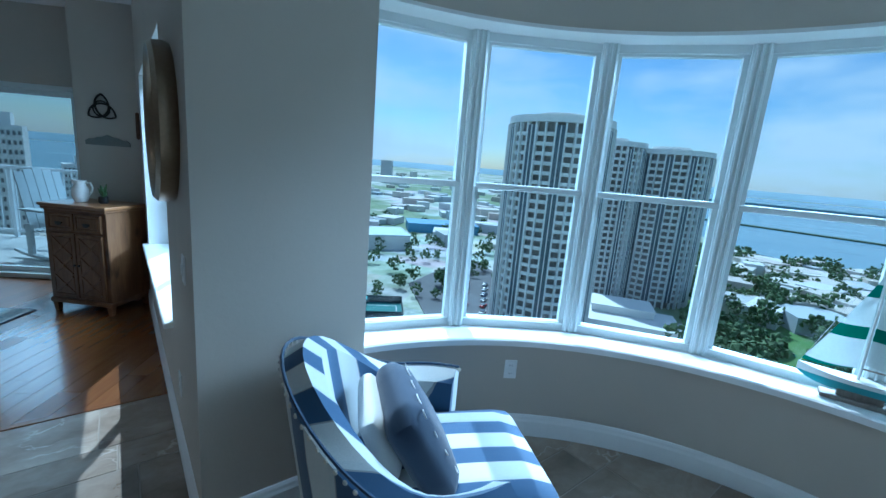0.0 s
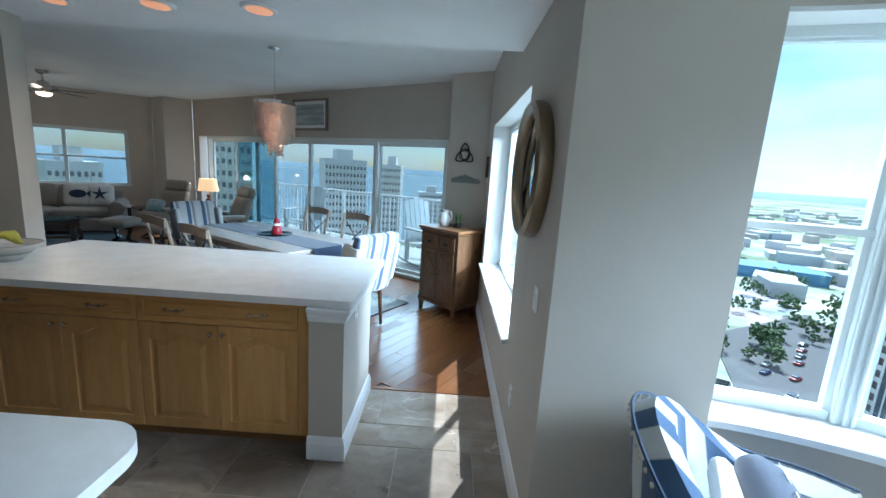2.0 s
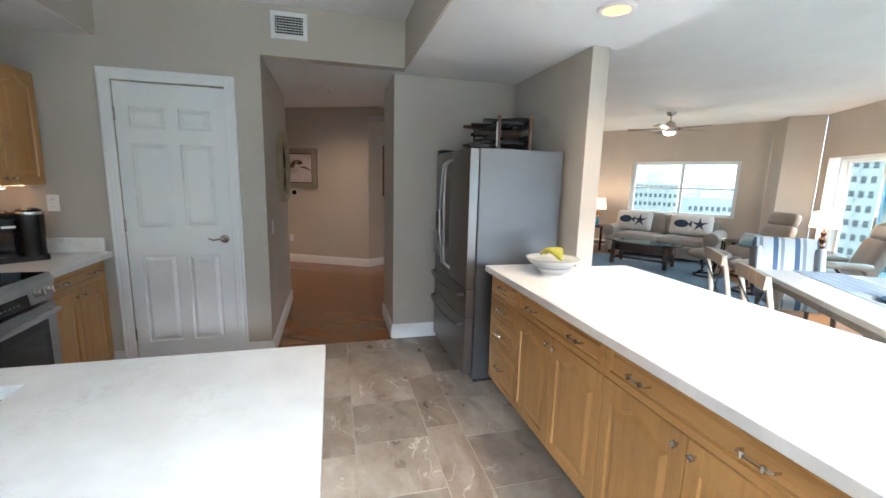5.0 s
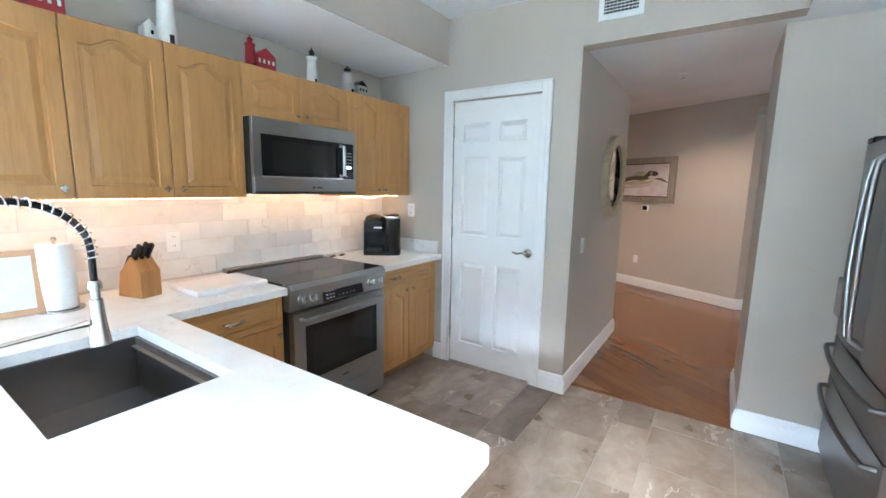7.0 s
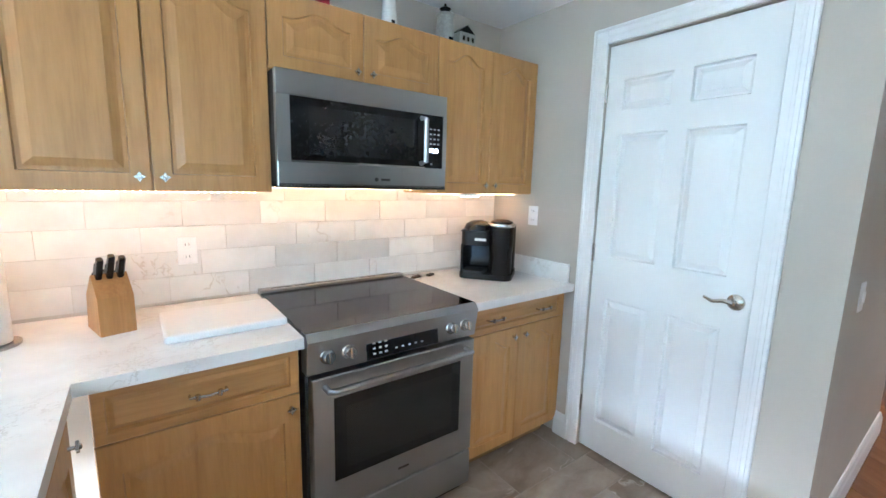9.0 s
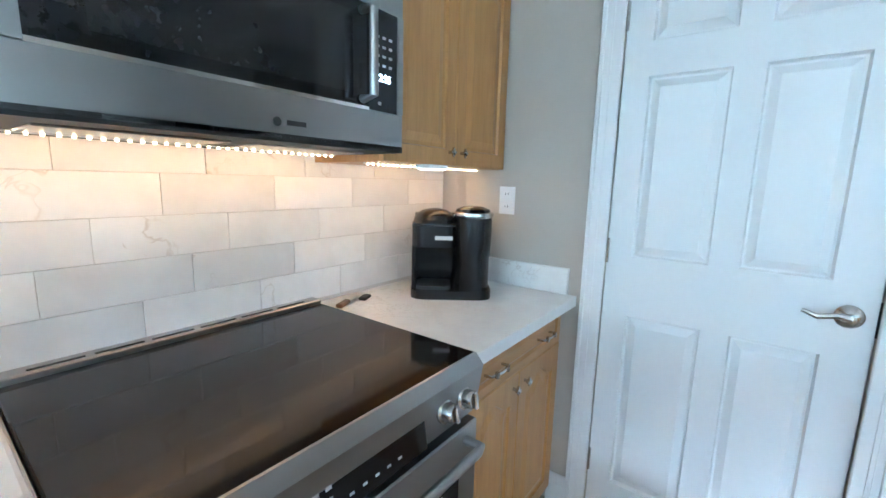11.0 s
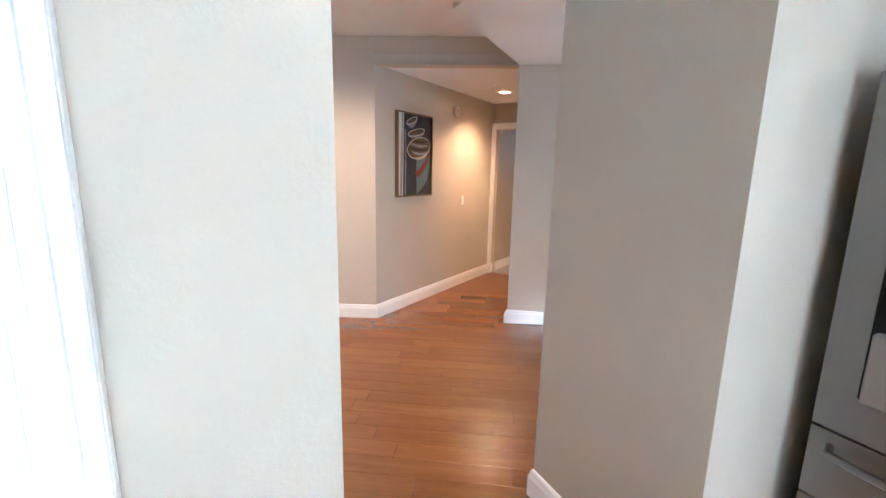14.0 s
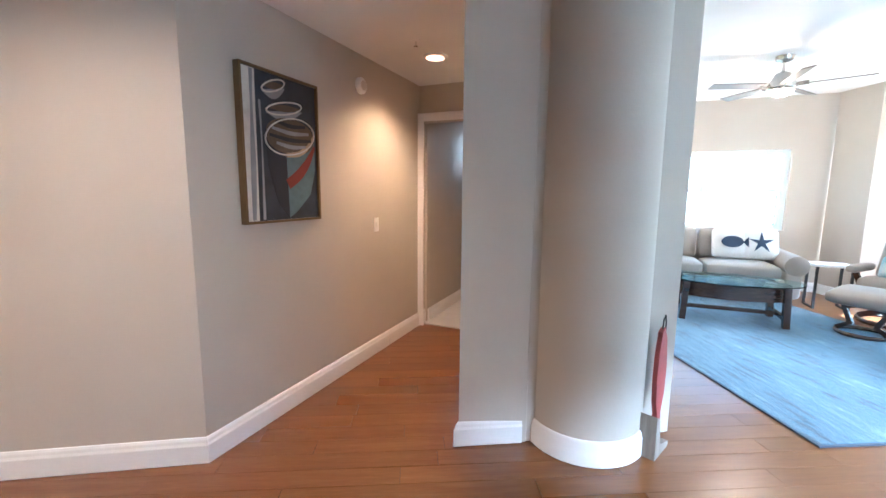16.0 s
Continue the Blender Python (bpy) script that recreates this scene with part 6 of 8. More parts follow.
sf = thing("sofa", pose(-7.72, 8.07, -0.005, 0, 0, 31.9), "grey-beige linen sofa with rolled arms", "sofa")
part("base", soft_box(2.0, 0.86, 0.26, 0.04), M_LINEN, sf, "", True, pose(0, 0, 0.06))
for s in (-1, 1):
    part("seat_cushion", soft_box(0.84, 0.66, 0.17, 0.06, 0.02), M_LINEN, sf, "", True, pose(s * 0.43, -0.09, 0.31))
    part("back_cushion", soft_box(0.84, 0.2, 0.46, 0.08), M_LINEN, sf, "", True, pose(s * 0.43, 0.25, 0.45, -10))
    part("arm", soft_box(0.22, 0.88, 0.4, 0.09), M_LINEN, sf, "", True, pose(s * 0.95, -0.01, 0.06))
    part("arm_roll", tube(bmesh.new(), [(s * 0.97, -0.46, 0.5), (s * 0.97, -0.44, 0.5), (s * 0.97, 0.42, 0.52)], [0.1, 0.13, 0.13], 16), M_LINEN, sf, "", True)
    for y in (-0.38, 0.38):
        part("foot", B(s * 0.92 - 0.03, y - 0.03, 0, s * 0.92 + 0.03, y + 0.03, 0.065), M_DARKWOOD, sf)
part("back_frame", soft_box(2.0, 0.2, 0.76, 0.08), M_LINEN, sf, "", True, pose(0, 0.37, 0.06))


def fish_cloth(name):
    n = Nodes(name)
    a = n.noise(n.coords(jitter=True), 5.5, 4, 0.5)
    col = n.ramp(a, [(0.5, (0.7, 0.7, 0.67)), (0.56, (0.1, 0.13, 0.17)), (0.66, (0.04, 0.07, 0.13))])
    return n.out(col, 0.9)


M_SEAPRINT = fish_cloth("navy_sea_print_cotton")
smx = pose(-7.72, 8.07, 0, 0, 0, 31.9)
M_PILLOW = fabric("white_cotton", (0.72, 0.71, 0.68))
for x, z in ((-0.75, 0.74), (-0.45, 0.73), (0.35, 0.73), (0.68, 0.73)):
    q = smx @ pose(x, 0.02, z - 0.02, 0, 0, 0) @ pose(0, 0, 0, -18, 0, 3 * (x > 0))
    ob = thing("throw_pillow", q, "white throw pillow with a navy sea creature print", "pillow", "sofa pillows")
    part("cover", soft_box(0.44, 0.42, 0.13, 0.06, 0.03), M_PILLOW, ob, "", True, pose(0, 0.065, 0, 90))
    bm = bmesh.new()
    if x in (-0.45, 0.68):
        pts = []
        for k in range(10):
            r = 0.15 if k % 2 == 0 else 0.045
            pts.append((r * math.cos(radians(90 + k * 36)), r * math.sin(radians(90 + k * 36))))
        prism(bm, pts, 0, 0.006)
    else:
        prism(bm, [(0.13 * math.cos(radians(k * 20)), 0.08 * math.sin(radians(k * 20))) for k in range(18)] , 0, 0.006)
        prism(bm, [(0.12, 0), (0.19, 0.07), (0.19, -0.07)], 0, 0.006)
    part("print", bm, M_NAVY, ob, "navy printed sea creature", m=pose(0, -0.098, 0.0, 90))

ct = thing("coffee_table", pose(-6.95, 6.95, 0.007, 0, 0, 31.9), "dark wood coffee table with an oval glass top", "coffee table")
bm = bmesh.new()
prism(bm, [(0.68 * math.cos(radians(a)), 0.38 * math.sin(radians(a))) for a in range(0, 360, 10)], 0.425, 0.438)
part("glass_top", bm, glass("aqua_glass", (0.75, 0.92, 0.92)), ct, "clear oval glass top", True)
bm = bmesh.new()
prism(bm, [(0.56 * math.cos(radians(a)), 0.3 * math.sin(radians(a))) for a in range(0, 360, 12)], 0.26, 0.41)
part("drum", bm, M_DARKWOOD, ct, "", True)
for s in (-1, 1):
    for y in (-0.24, 0.24):
        part("leg", bent(bmesh.new(), [(s * 0.47, y, 0), (s * 0.45, y, 0.42)], 0.06, 0.06), M_DARKWOOD, ct)
    part("stretcher", B(s * 0.46 - 0.02, -0.22, 0.08, s * 0.46 + 0.02, 0.22, 0.12), M_DARKWOOD, ct)
part("stretcher", B(-0.46, -0.02, 0.08, 0.46, 0.02, 0.12), M_DARKWOOD, ct)

st = thing("side_table", pose(-6.42, 8.5, -0.005, 0, 0, 31.9), "narrow white side table with black metal legs", "side table")
part("top", B(-0.2, -0.15, 0.52, 0.2, 0.15, 0.55, 0.004), M_WHITE, st)
for s in (-1, 1):
    for y in (-0.13, 0.13):
        part("leg", B(s * 0.17 - 0.012, y - 0.012, 0, s * 0.17 + 0.012, y + 0.012, 0.52), M_BLACKM, st)
    part("foot_bar", B(s * 0.17 - 0.012, -0.118, 0, s * 0.17 + 0.012, 0.118, 0.02), M_BLACKM, st)


def recliner(m):
    """Faces -y."""
    ob = thing("recliner", m, "taupe leather swivel recliner on a dark ring base", "armchair", "recliners")
    ring = [(0.3 * math.cos(2 * math.pi * i / 28), 0.3 * math.sin(2 * math.pi * i / 28), 0.025) for i in range(28)]
    part("base_ring", tube(bmesh.new(), ring, 0.025, 8, closed=True), M_DARKWOOD, ob, "", True)
    part("base_cross", bent(bmesh.new(), [(-0.3, 0, 0.03), (-0.12, 0, 0.12), (0, 0, 0.2), (0.12, 0, 0.12), (0.3, 0, 0.03)], 0.06, 0.05), M_DARKWOOD, ob)
    part("column", tube(bmesh.new(), [(0, 0, 0.1), (0, 0, 0.33)], 0.03, 12), M_CHROME, ob, "", True)
    part("seat", soft_box(0.56, 0.56, 0.17, 0.07, 0.02), M_LEATHER, ob, "", True, pose(0, -0.02, 0.32, -4))
    part("backrest", soft_box(0.6, 0.16, 0.5, 0.07), M_LEATHER, ob, "", True, pose(0, 0.25, 0.42, -20))
    part("headrest", soft_box(0.54, 0.15, 0.24, 0.07), M_LEATHER, ob, "", True, pose(0, 0.42, 0.86, -16))
    for s in (-1, 1):
        part("armrest", soft_box(0.1, 0.5, 0.09, 0.04), M_LEATHER, ob, "", True, pose(s * 0.34, 0.0, 0.52))
        part("arm_bracket", bent(bmesh.new(), [(s * 0.34, -0.12, 0.54), (s * 0.33, 0.0, 0.38), (s * 0.28, 0.06, 0.34)], 0.05, 0.03), M_DARKWOOD, ob)
    return ob


def ottoman(m):
    ob = thing("ottoman", m, "taupe leather footstool on a dark ring base", "footstool", "footstools")
    ring = [(0.2 * math.cos(2 * math.pi * i / 24), 0.2 * math.sin(2 * math.pi * i / 24), 0.02) for i in range(24)]
    part("base_ring", tube(bmesh.new(), ring, 0.02, 8, closed=True), M_DARKWOOD, ob, "", True)
    part("bracket", bent(bmesh.new(), [(-0.2, 0, 0.025), (-0.1, 0, 0.1), (-0.16, 0, 0.25), (0, 0, 0.31), (0.16, 0, 0.25), (0.1, 0, 0.1), (0.2, 0, 0.025)], 0.05, 0.04), M_DARKWOOD, ob)
    part("cushion", soft_box(0.54, 0.42, 0.13, 0.06, 0.02), M_LEATHER, ob, "", True, pose(0, 0, 0.31, 6))
    return ob


rc = recliner(pose(-5.78, 8.15, 0.007, 0, 0, -12))
copy_thing(rc, pose(-4.35, 7.75, -0.005, 0, 0, -40))
ot = ottoman(pose(-5.92, 7.4, 0.007, 0, 0, -10))
copy_thing(ot, pose(-4.95, 7.1, 0.007, 0, 0, -30))
ob = thing("throw_pillow", pose(-5.76, 8.08, 0.6, -22, 0, -12), "small white and blue coastal pillow on the recliner", "pillow")
part("cover", soft_box(0.36, 0.26, 0.1, 0.045, 0.03), rug_material("coastal_print", [(0.4, (0.68, 0.7, 0.68)), (0.55, (0.2, 0.45, 0.55)), (0.7, (0.65, 0.68, 0.66))], 6, 6), ob, "", True, pose(0, 0, 0, 90))


def table_lamp(m, label, base_mat, table=True):
    if table:
        e = thing("end_table", m, "dark wooden end table", "end table", "end tables")
        part("top", B(-0.25, -0.25, 0.52, 0.25, 0.25, 0.55, 0.006), M_DARKWOOD, e)
        for x in (-0.21, 0.21):
            for y in (-0.21, 0.21):
                part("leg", B(x - 0.02, y - 0.02, 0, x + 0.02, y + 0.02, 0.52), M_DARKWOOD, e)
        part("shelf", B(-0.22, -0.22, 0.15, 0.22, 0.22, 0.17), M_DARKWOOD, e)
    ob = thing("table_lamp", m @ Matrix.Translation((0, 0, 0.55)), label, "table lamp", "table lamps")
    part("base", lathe(bmesh.new(), [(0.075, 0), (0.08, 0.02), (0.03, 0.05), (0.05, 0.1), (0.028, 0.14), (0.055, 0.2), (0.025, 0.25), (0.04, 0.3), (0.012, 0.34), (0.01, 0.42)], 18), base_mat, ob, "carved dark base", True)
    n = bpy.data.materials.get("lit_linen_shade")
    if not n:
        k = Nodes("lit_linen_shade")
        n = k.out((0.62, 0.44, 0.26), 0.8, Emission_Color=(1.0, 0.58, 0.28, 1), Emission_Strength=0.5)
    part("shade", lathe(bmesh.new(), [(0.19, 0.38), (0.15, 0.62), (0.147, 0.62), (0.187, 0.38)], 28), n, ob, "lit cream fabric shade", True)
    w = m @ Vector((0, 0, 1.05))
    bulb(w.x, w.y, w.z + 0.14, 4, WARM, 0.06)
    return ob


table_lamp(pose(-5.05, 8.55, -0.005, 0, 0, ROT), "table lamp with a carved base and cream shade, lit", M_WALNUT)
table_lamp(pose(-8.85, 7.25, -0.005, 0, 0, 31.9), "table lamp with a branch-like base and cream shade, lit", M_WALNUT)
bj = thing("ginger_jar", pose(-8.7, 7.12, 0.545), "blue patterned ceramic jar on the end table", "jar")
part("jar", lathe(bmesh.new(), [(0.05, 0), (0.075, 0.06), (0.08, 0.12), (0.05, 0.18), (0.045, 0.2), (0.05, 0.22), (0, 0.23)], 20), rug_material("blue_glaze_pattern", [(0.4, (0.02, 0.1, 0.22)), (0.6, (0.04, 0.2, 0.35)), (0.75, (0.3, 0.45, 0.5))], 20, 20), bj, "", True)

# ceiling fan
fn = thing("ceiling_fan", pose(-6.7, 7.03, HI), "brushed nickel ceiling fan with five dark blades and a light", "ceiling fan")
part("canopy", lathe(bmesh.new(), [(0.0, 0), (0.08, 0), (0.07, -0.04), (0.03, -0.06), (0, -0.06)], 24), M_NICKEL, fn, "", True)
part("rod", tube(bmesh.new(), [(0, 0, -0.05), (0, 0, -0.16)], 0.013, 10), M_NICKEL, fn, "", True)
part("motor", lathe(bmesh.new(), [(0.03, -0.15), (0.07, -0.17), (0.09, -0.22), (0.125, -0.27), (0.125, -0.31), (0.1, -0.33), (0, -0.33)], 28), M_NICKEL, fn, "", True)
part("light_bowl", lathe(bmesh.new(), [(0.1, -0.33), (0.095, -0.36), (0.05, -0.385), (0, -0.39)], 24), glow("fan_lamp_glass", (1.0, 0.72, 0.45), 1.2), fn, "glowing glass bowl", True)
for i in range(5):
    q = pose(0, 0, -0.285, 0, 0, 12 + 72 * i)
    b = part("blade", B(0.17, -0.06, -0.004, 0.68, 0.06, 0.004, 0.003), plain("grey_brown_blade", (0.11, 0.09, 0.08), 0.4), fn, "dark blade", m=q @ pose(0, 0, 0, 12))
    part("blade_iron", bent(bmesh.new(), [(-0.07, 0, 0.0), (0.04, 0, 0.006)], 0.04, 0.008), M_NICKEL, b, m=pose(0.17, 0, 0))
bulb(-6.7, 7.03, HI - 0.45, 3, WARM, 0.08)

# balcony
bo = SL_A + NN * 0.25
bl = structure("balcony_floor", B(-1.2, 0.0, -0.2, 7.2, 2.0, -0.03), plain("pale_concrete", (0.5, 0.49, 0.46), 0.8, vary=0.2), "pale concrete balcony floor", "balcony floor", pose(SL_A.x + U.x * 6.3 + NN.x * 0.23, SL_A.y + U.y * 6.3 + NN.y * 0.23, 0, 0, 0, ROT))
ra = thing("balcony_railing", pose(SL_A.x + U.x * 6.3 + NN.x * 2.1, SL_A.y + U.y * 6.3 + NN.y * 2.1, -0.03, 0, 0, ROT), "white metal balcony railing with slim pickets", "railing")
part("top_rail", B(-1.2, -0.03, 1.03, 7.2, 0.03, 1.07, 0.006), M_WHITE, ra)
part("bottom_rail", B(-1.2, -0.015, 0.08, 7.2, 0.015, 0.12), M_WHITE, ra)
pk = mesh_of(B(-0.008, -0.008, 0.0, 0.008, 0.008, 0.95), "picket")
for i in range(75):
    part("picket", pk, M_WHITE, ra, m=pose(-1.15 + i * 0.112, 0, 0.1))
for i in range(6):
    part("post", B(-0.025, -0.025, 0, 0.025, 0.025, 1.04), M_WHITE, ra, m=pose(-1.2 + i * 1.68, 0, 0))


def rocker(m):
    ob = thing("rocking_chair", m, "pale grey slatted outdoor rocking chair on the balcony", "rocking chair", "balcony rocking chairs")
    mt = bpy.data.materials.get("pale_grey_poly") or plain("pale_grey_poly", (0.48, 0.5, 0.5), 0.6)
    for s in (-1, 1):
        part("rocker", bent(bmesh.new(), [(s * 0.28, -0.5 + k * 0.125, 0.03 + 0.012 * (k - 4) ** 2 * 0.35) for k in range(9)], 0.05, 0.035), mt, ob)
        part("front_leg", B(s * 0.28 - 0.02, -0.3, 0.04, s * 0.28 + 0.02, -0.22, 0.62), mt, ob)
        part("rear_leg", B(s * 0.28 - 0.02, 0.2, 0.05, s * 0.28 + 0.02, 0.28, 0.45), mt, ob)
        part("armrest", B(s * 0.28 - 0.06, -0.36, 0.62, s * 0.28 + 0.06, 0.3, 0.645, 0.005), mt, ob)
    for k in range(6):
        part("seat_slat", B(-0.27, -0.28 + k * 0.09, 0.4 - k * 0.01, 0.27, -0.2 + k * 0.09, 0.42 - k * 0.01, 0.003), mt, ob)
    for k in range(5):
        part("back_slat", B(-0.26 + k * 0.105, -0.01, 0, -0.16 + k * 0.105, 0.01, 0.78 - 0.03 * abs(k - 2), 0.003), mt, ob, m=pose(0, 0.26, 0.38, -14))
    return ob


def sl_at(a, b):
    q = SL_A + U * a + NN * b
    return q


q = sl_at(1.0, 1.1)
rk1 = rocker(pose(q.x, q.y, -0.03, 0, 0, 40))
q = sl_at(4.4, 1.2)
copy_thing(rk1, pose(q.x, q.y, -0.03, 0, 0, -20))
q = sl_at(0.35, 1.2)
bt = thing("bar_table", pose(q.x, q.y, -0.03, 0, 0, ROT), "white splay-legged outdoor table", "outdoor table")
part("top", B(-0.3, -0.3, 0.72, 0.3, 0.3, 0.755, 0.006), M_WHITE, bt)
for sx in (-1, 1):
    for sy in (-1, 1):
        part("leg", tube(bmesh.new(), [(sx * 0.3, sy * 0.3, 0), (sx * 0.2, sy * 0.2, 0.72)], 0.03, 4), M_WHITE, bt)
part("shelf", B(-0.24, -0.24, 0.2, 0.24, 0.24, 0.225), M_WHITE, bt)

# ---- the town outside ----
GZ = -55.0


def far(angle, dist):
    return (dist * math.cos(radians(angle)), dist * math.sin(radians(angle)))


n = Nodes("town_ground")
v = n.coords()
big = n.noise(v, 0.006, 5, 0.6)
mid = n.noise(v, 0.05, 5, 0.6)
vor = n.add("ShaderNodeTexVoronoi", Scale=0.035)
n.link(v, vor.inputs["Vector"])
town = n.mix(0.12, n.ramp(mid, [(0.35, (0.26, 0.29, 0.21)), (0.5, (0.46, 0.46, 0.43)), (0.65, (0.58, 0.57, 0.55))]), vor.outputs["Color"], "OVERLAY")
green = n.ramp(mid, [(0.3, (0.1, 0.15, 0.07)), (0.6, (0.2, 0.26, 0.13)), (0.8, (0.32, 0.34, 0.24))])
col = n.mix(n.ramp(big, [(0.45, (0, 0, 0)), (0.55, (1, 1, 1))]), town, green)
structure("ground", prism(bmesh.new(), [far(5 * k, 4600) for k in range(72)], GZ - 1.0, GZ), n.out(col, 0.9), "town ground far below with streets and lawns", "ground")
n = Nodes("sea_water")
w1 = n.noise(n.coords((1, 3, 1)), 0.05, 5)
n.bump(w1, 0.3, 0.4)
M_SEA = n.out(n.ramp(n.noise(n.coords(), 0.004, 4), [(0.3, (0.13, 0.22, 0.28)), (0.7, (0.2, 0.3, 0.35))]), 0.25)


bm = prism(bmesh.new(), [far(22, 620), far(14, 470), far(0, 420), far(-40, 400), far(-80, 500), far(-80, 4100), far(-40, 4150), far(0, 4150), far(20, 4150), far(28, 4150), far(27, 1200)], GZ, GZ + 0.4)
structure("water_lagoon", bm, M_SEA, "wide blue lagoon beyond the park", "water")
bm = prism(bmesh.new(), [far(75, 560), far(95, 330), far(125, 300), far(160, 420), far(175, 4100), far(150, 4150), far(120, 4150), far(95, 4150), far(80, 4150)], GZ, GZ + 0.4)
structure("water_ocean", bm, M_SEA, "pale ocean beyond the beach", "water")
structure("beach", prism(bmesh.new(), [far(75, 545), far(95, 318), far(125, 288), far(160, 408), far(160, 424), far(125, 304), far(95, 334), far(75, 563)], GZ, GZ + 0.6), plain("beach_sand", (0.55, 0.5, 0.42), 0.9), "pale sand beach", "beach")
structure("causeway", prism(bmesh.new(), [far(27, 900), far(-30, 850), far(-30, 870), far(27, 920)], GZ, GZ + 2.0), plain("dark_mangrove", (0.05, 0.08, 0.04), 0.9, grain=0.3, vary=0.5), "low dark causeway across the lagoon", "causeway")
# blue-grey colour of the far shore stands in for haze
structure("far_shore", prism(bmesh.new(), [far(30, 2300), far(-40, 2600), far(-40, 2900), far(30, 2600)], GZ, GZ + 8), plain("shore_haze_tint", (0.2, 0.27, 0.3), 0.9), "low far shore with haze painted into its colour", "backdrop")

M_STUCCO = plain("white_stucco", (0.78, 0.77, 0.74), 0.8, grain=0.8, vary=0.08)
M_TINTG = plain("dark_tower_glass", (0.1, 0.125, 0.15), 0.12, grain=0.5, vary=0.5, bump=0)
M_HAZEG = plain("grey_window_glass", (0.2, 0.205, 0.21), 0.3, grain=0.5, vary=0.3, bump=0)
# darker than the stucco: the loggias' shade is put into this colour
M_SLOT = plain("loggia_painted_shade", (0.27, 0.25, 0.235), 0.7)


def round_tower(angle, dist, radius, top, label, n=28):
    """A round condominium tower: floors of slabs and parapets round a dark core, with white fins and glass bays."""
    x, y = far(angle, dist)
    ob = thing("apartment_tower", pose(x, y, GZ), label, "tower", "curved towers")
    h = top - GZ
    part("core", lathe(bmesh.new(), [(radius - 1.5, 0), (radius - 1.5, h), (0, h)], n), M_SLOT, ob, "recessed walls with shade painted into their colour")
    floors = int(h / 2.95)
    mesh = mesh_of(lathe(bmesh.new(), [(radius - 1.5, 0), (radius, 0), (radius, 1.15), (radius - 0.15, 1.15), (radius - 0.15, 0.2), (radius - 1.5, 0.2)], n), "balcony_ring")
    for k in range(1, floors):
        part("balcony", mesh, M_STUCCO, ob, m=pose(0, 0, k * 2.95))
    part("roof", lathe(bmesh.new(), [(radius + 0.3, h), (radius + 0.3, h + 2.2), (radius - 0.8, h + 2.2), (radius - 0.8, h + 1.2), (radius * 0.45, h + 1.2), (radius * 0.45, h + 4), (0, h + 4)], n), M_STUCCO, ob, "white parapet and plant room")
    a0 = angle + 180
    for k in range(-9, 10):
        a = a0 + k * 10
        kind = k % 3
        cx, cy = math.cos(radians(a)), math.sin(radians(a))
        if not kind:
            q = pose((radius + 0.12) * cx, (radius + 0.12) * cy, 0, 0, 0, a + 90)
            half = radius * radians(5.6)
            part("glass_bay", B(-half, -0.35, 3, half, 0.4, h - 1), M_TINTG, ob, "dark glass bay", m=q)
            part("mullion", B(-0.14, -0.5, 3, 0.14, -0.34, h - 1), M_STUCCO, ob, m=q)
        q = pose((radius + 0.1) * math.cos(radians(a + 5)), (radius + 0.1) * math.sin(radians(a + 5)), 0, 0, 0, a + 95)
        part("fin", B(-0.25, -0.6, 0, 0.25, 0.8, h), M_STUCCO, ob, m=q)
    return ob


round_tower(37.5, 150, 17, 17, "white round condominium tower with dark glass bays")
round_tower(24.4, 226, 18, 14, "second white round condominium tower farther off")
round_tower(31.0, 215, 15, 16, "pale condominium tower between two others")


def slab_tower(angle, dist, w, d, top, label, turn=0.0, cols=10):
    x, y = far(angle, dist)
    x, y = x, y + 3
    ob = thing("apartment_tower", pose(x, y, GZ, 0, 0, angle - 90 + turn), label, "tower", "beach towers")
    h = top - GZ
    part("wall", B(-w / 2, 0, 0, w / 2, d, h), M_STUCCO, ob)
    part("roof", B(-w / 5, d * 0.2, h, w / 5, d * 0.8, h + 4), M_STUCCO, ob)
    win = mesh_of(B(-w / cols * 0.27, -0.15, 0, w / cols * 0.27, 0.2, 1.4), "window")
    bal = mesh_of(B(-w / cols * 0.48, -1.2, 0, w / cols * 0.48, 0, 1.1), "balcony")
    f0 = max(1, int((h - 60) / 3.0))
    for f in range(f0, int(h / 3.0)):
        for c in range(cols):
            px = -w / 2 + w * (c + 0.5) / cols
            part("window", win, M_HAZEG, ob, m=pose(px, 0, f * 3.0 + 0.9))
            if c % 3 == 0:
                part("balcony", bal, M_STUCCO, ob, m=pose(px, 0, f * 3.0))
    return ob


slab_tower(104.4, 175, 17, 14, 4, "white beachfront apartment tower with dark windows", 12, 12)
slab_tower(98.4, 190, 9, 12, 3, "slim white beachfront apartment tower", -8, 7)
slab_tower(92.6, 260, 16, 14, -12, "white beachfront apartment block with square windows", 5, 11)
slab_tower(119.0, 120, 12, 14, 8, "tall white beachfront apartment tower", -10, 8)
slab_tower(133.0, 150, 12, 14, -2, "white apartment tower behind the sofa window", 10, 8)
slab_tower(139.0, 170, 16, 14, 2, "pale apartment tower behind the sofa window", -10, 10)

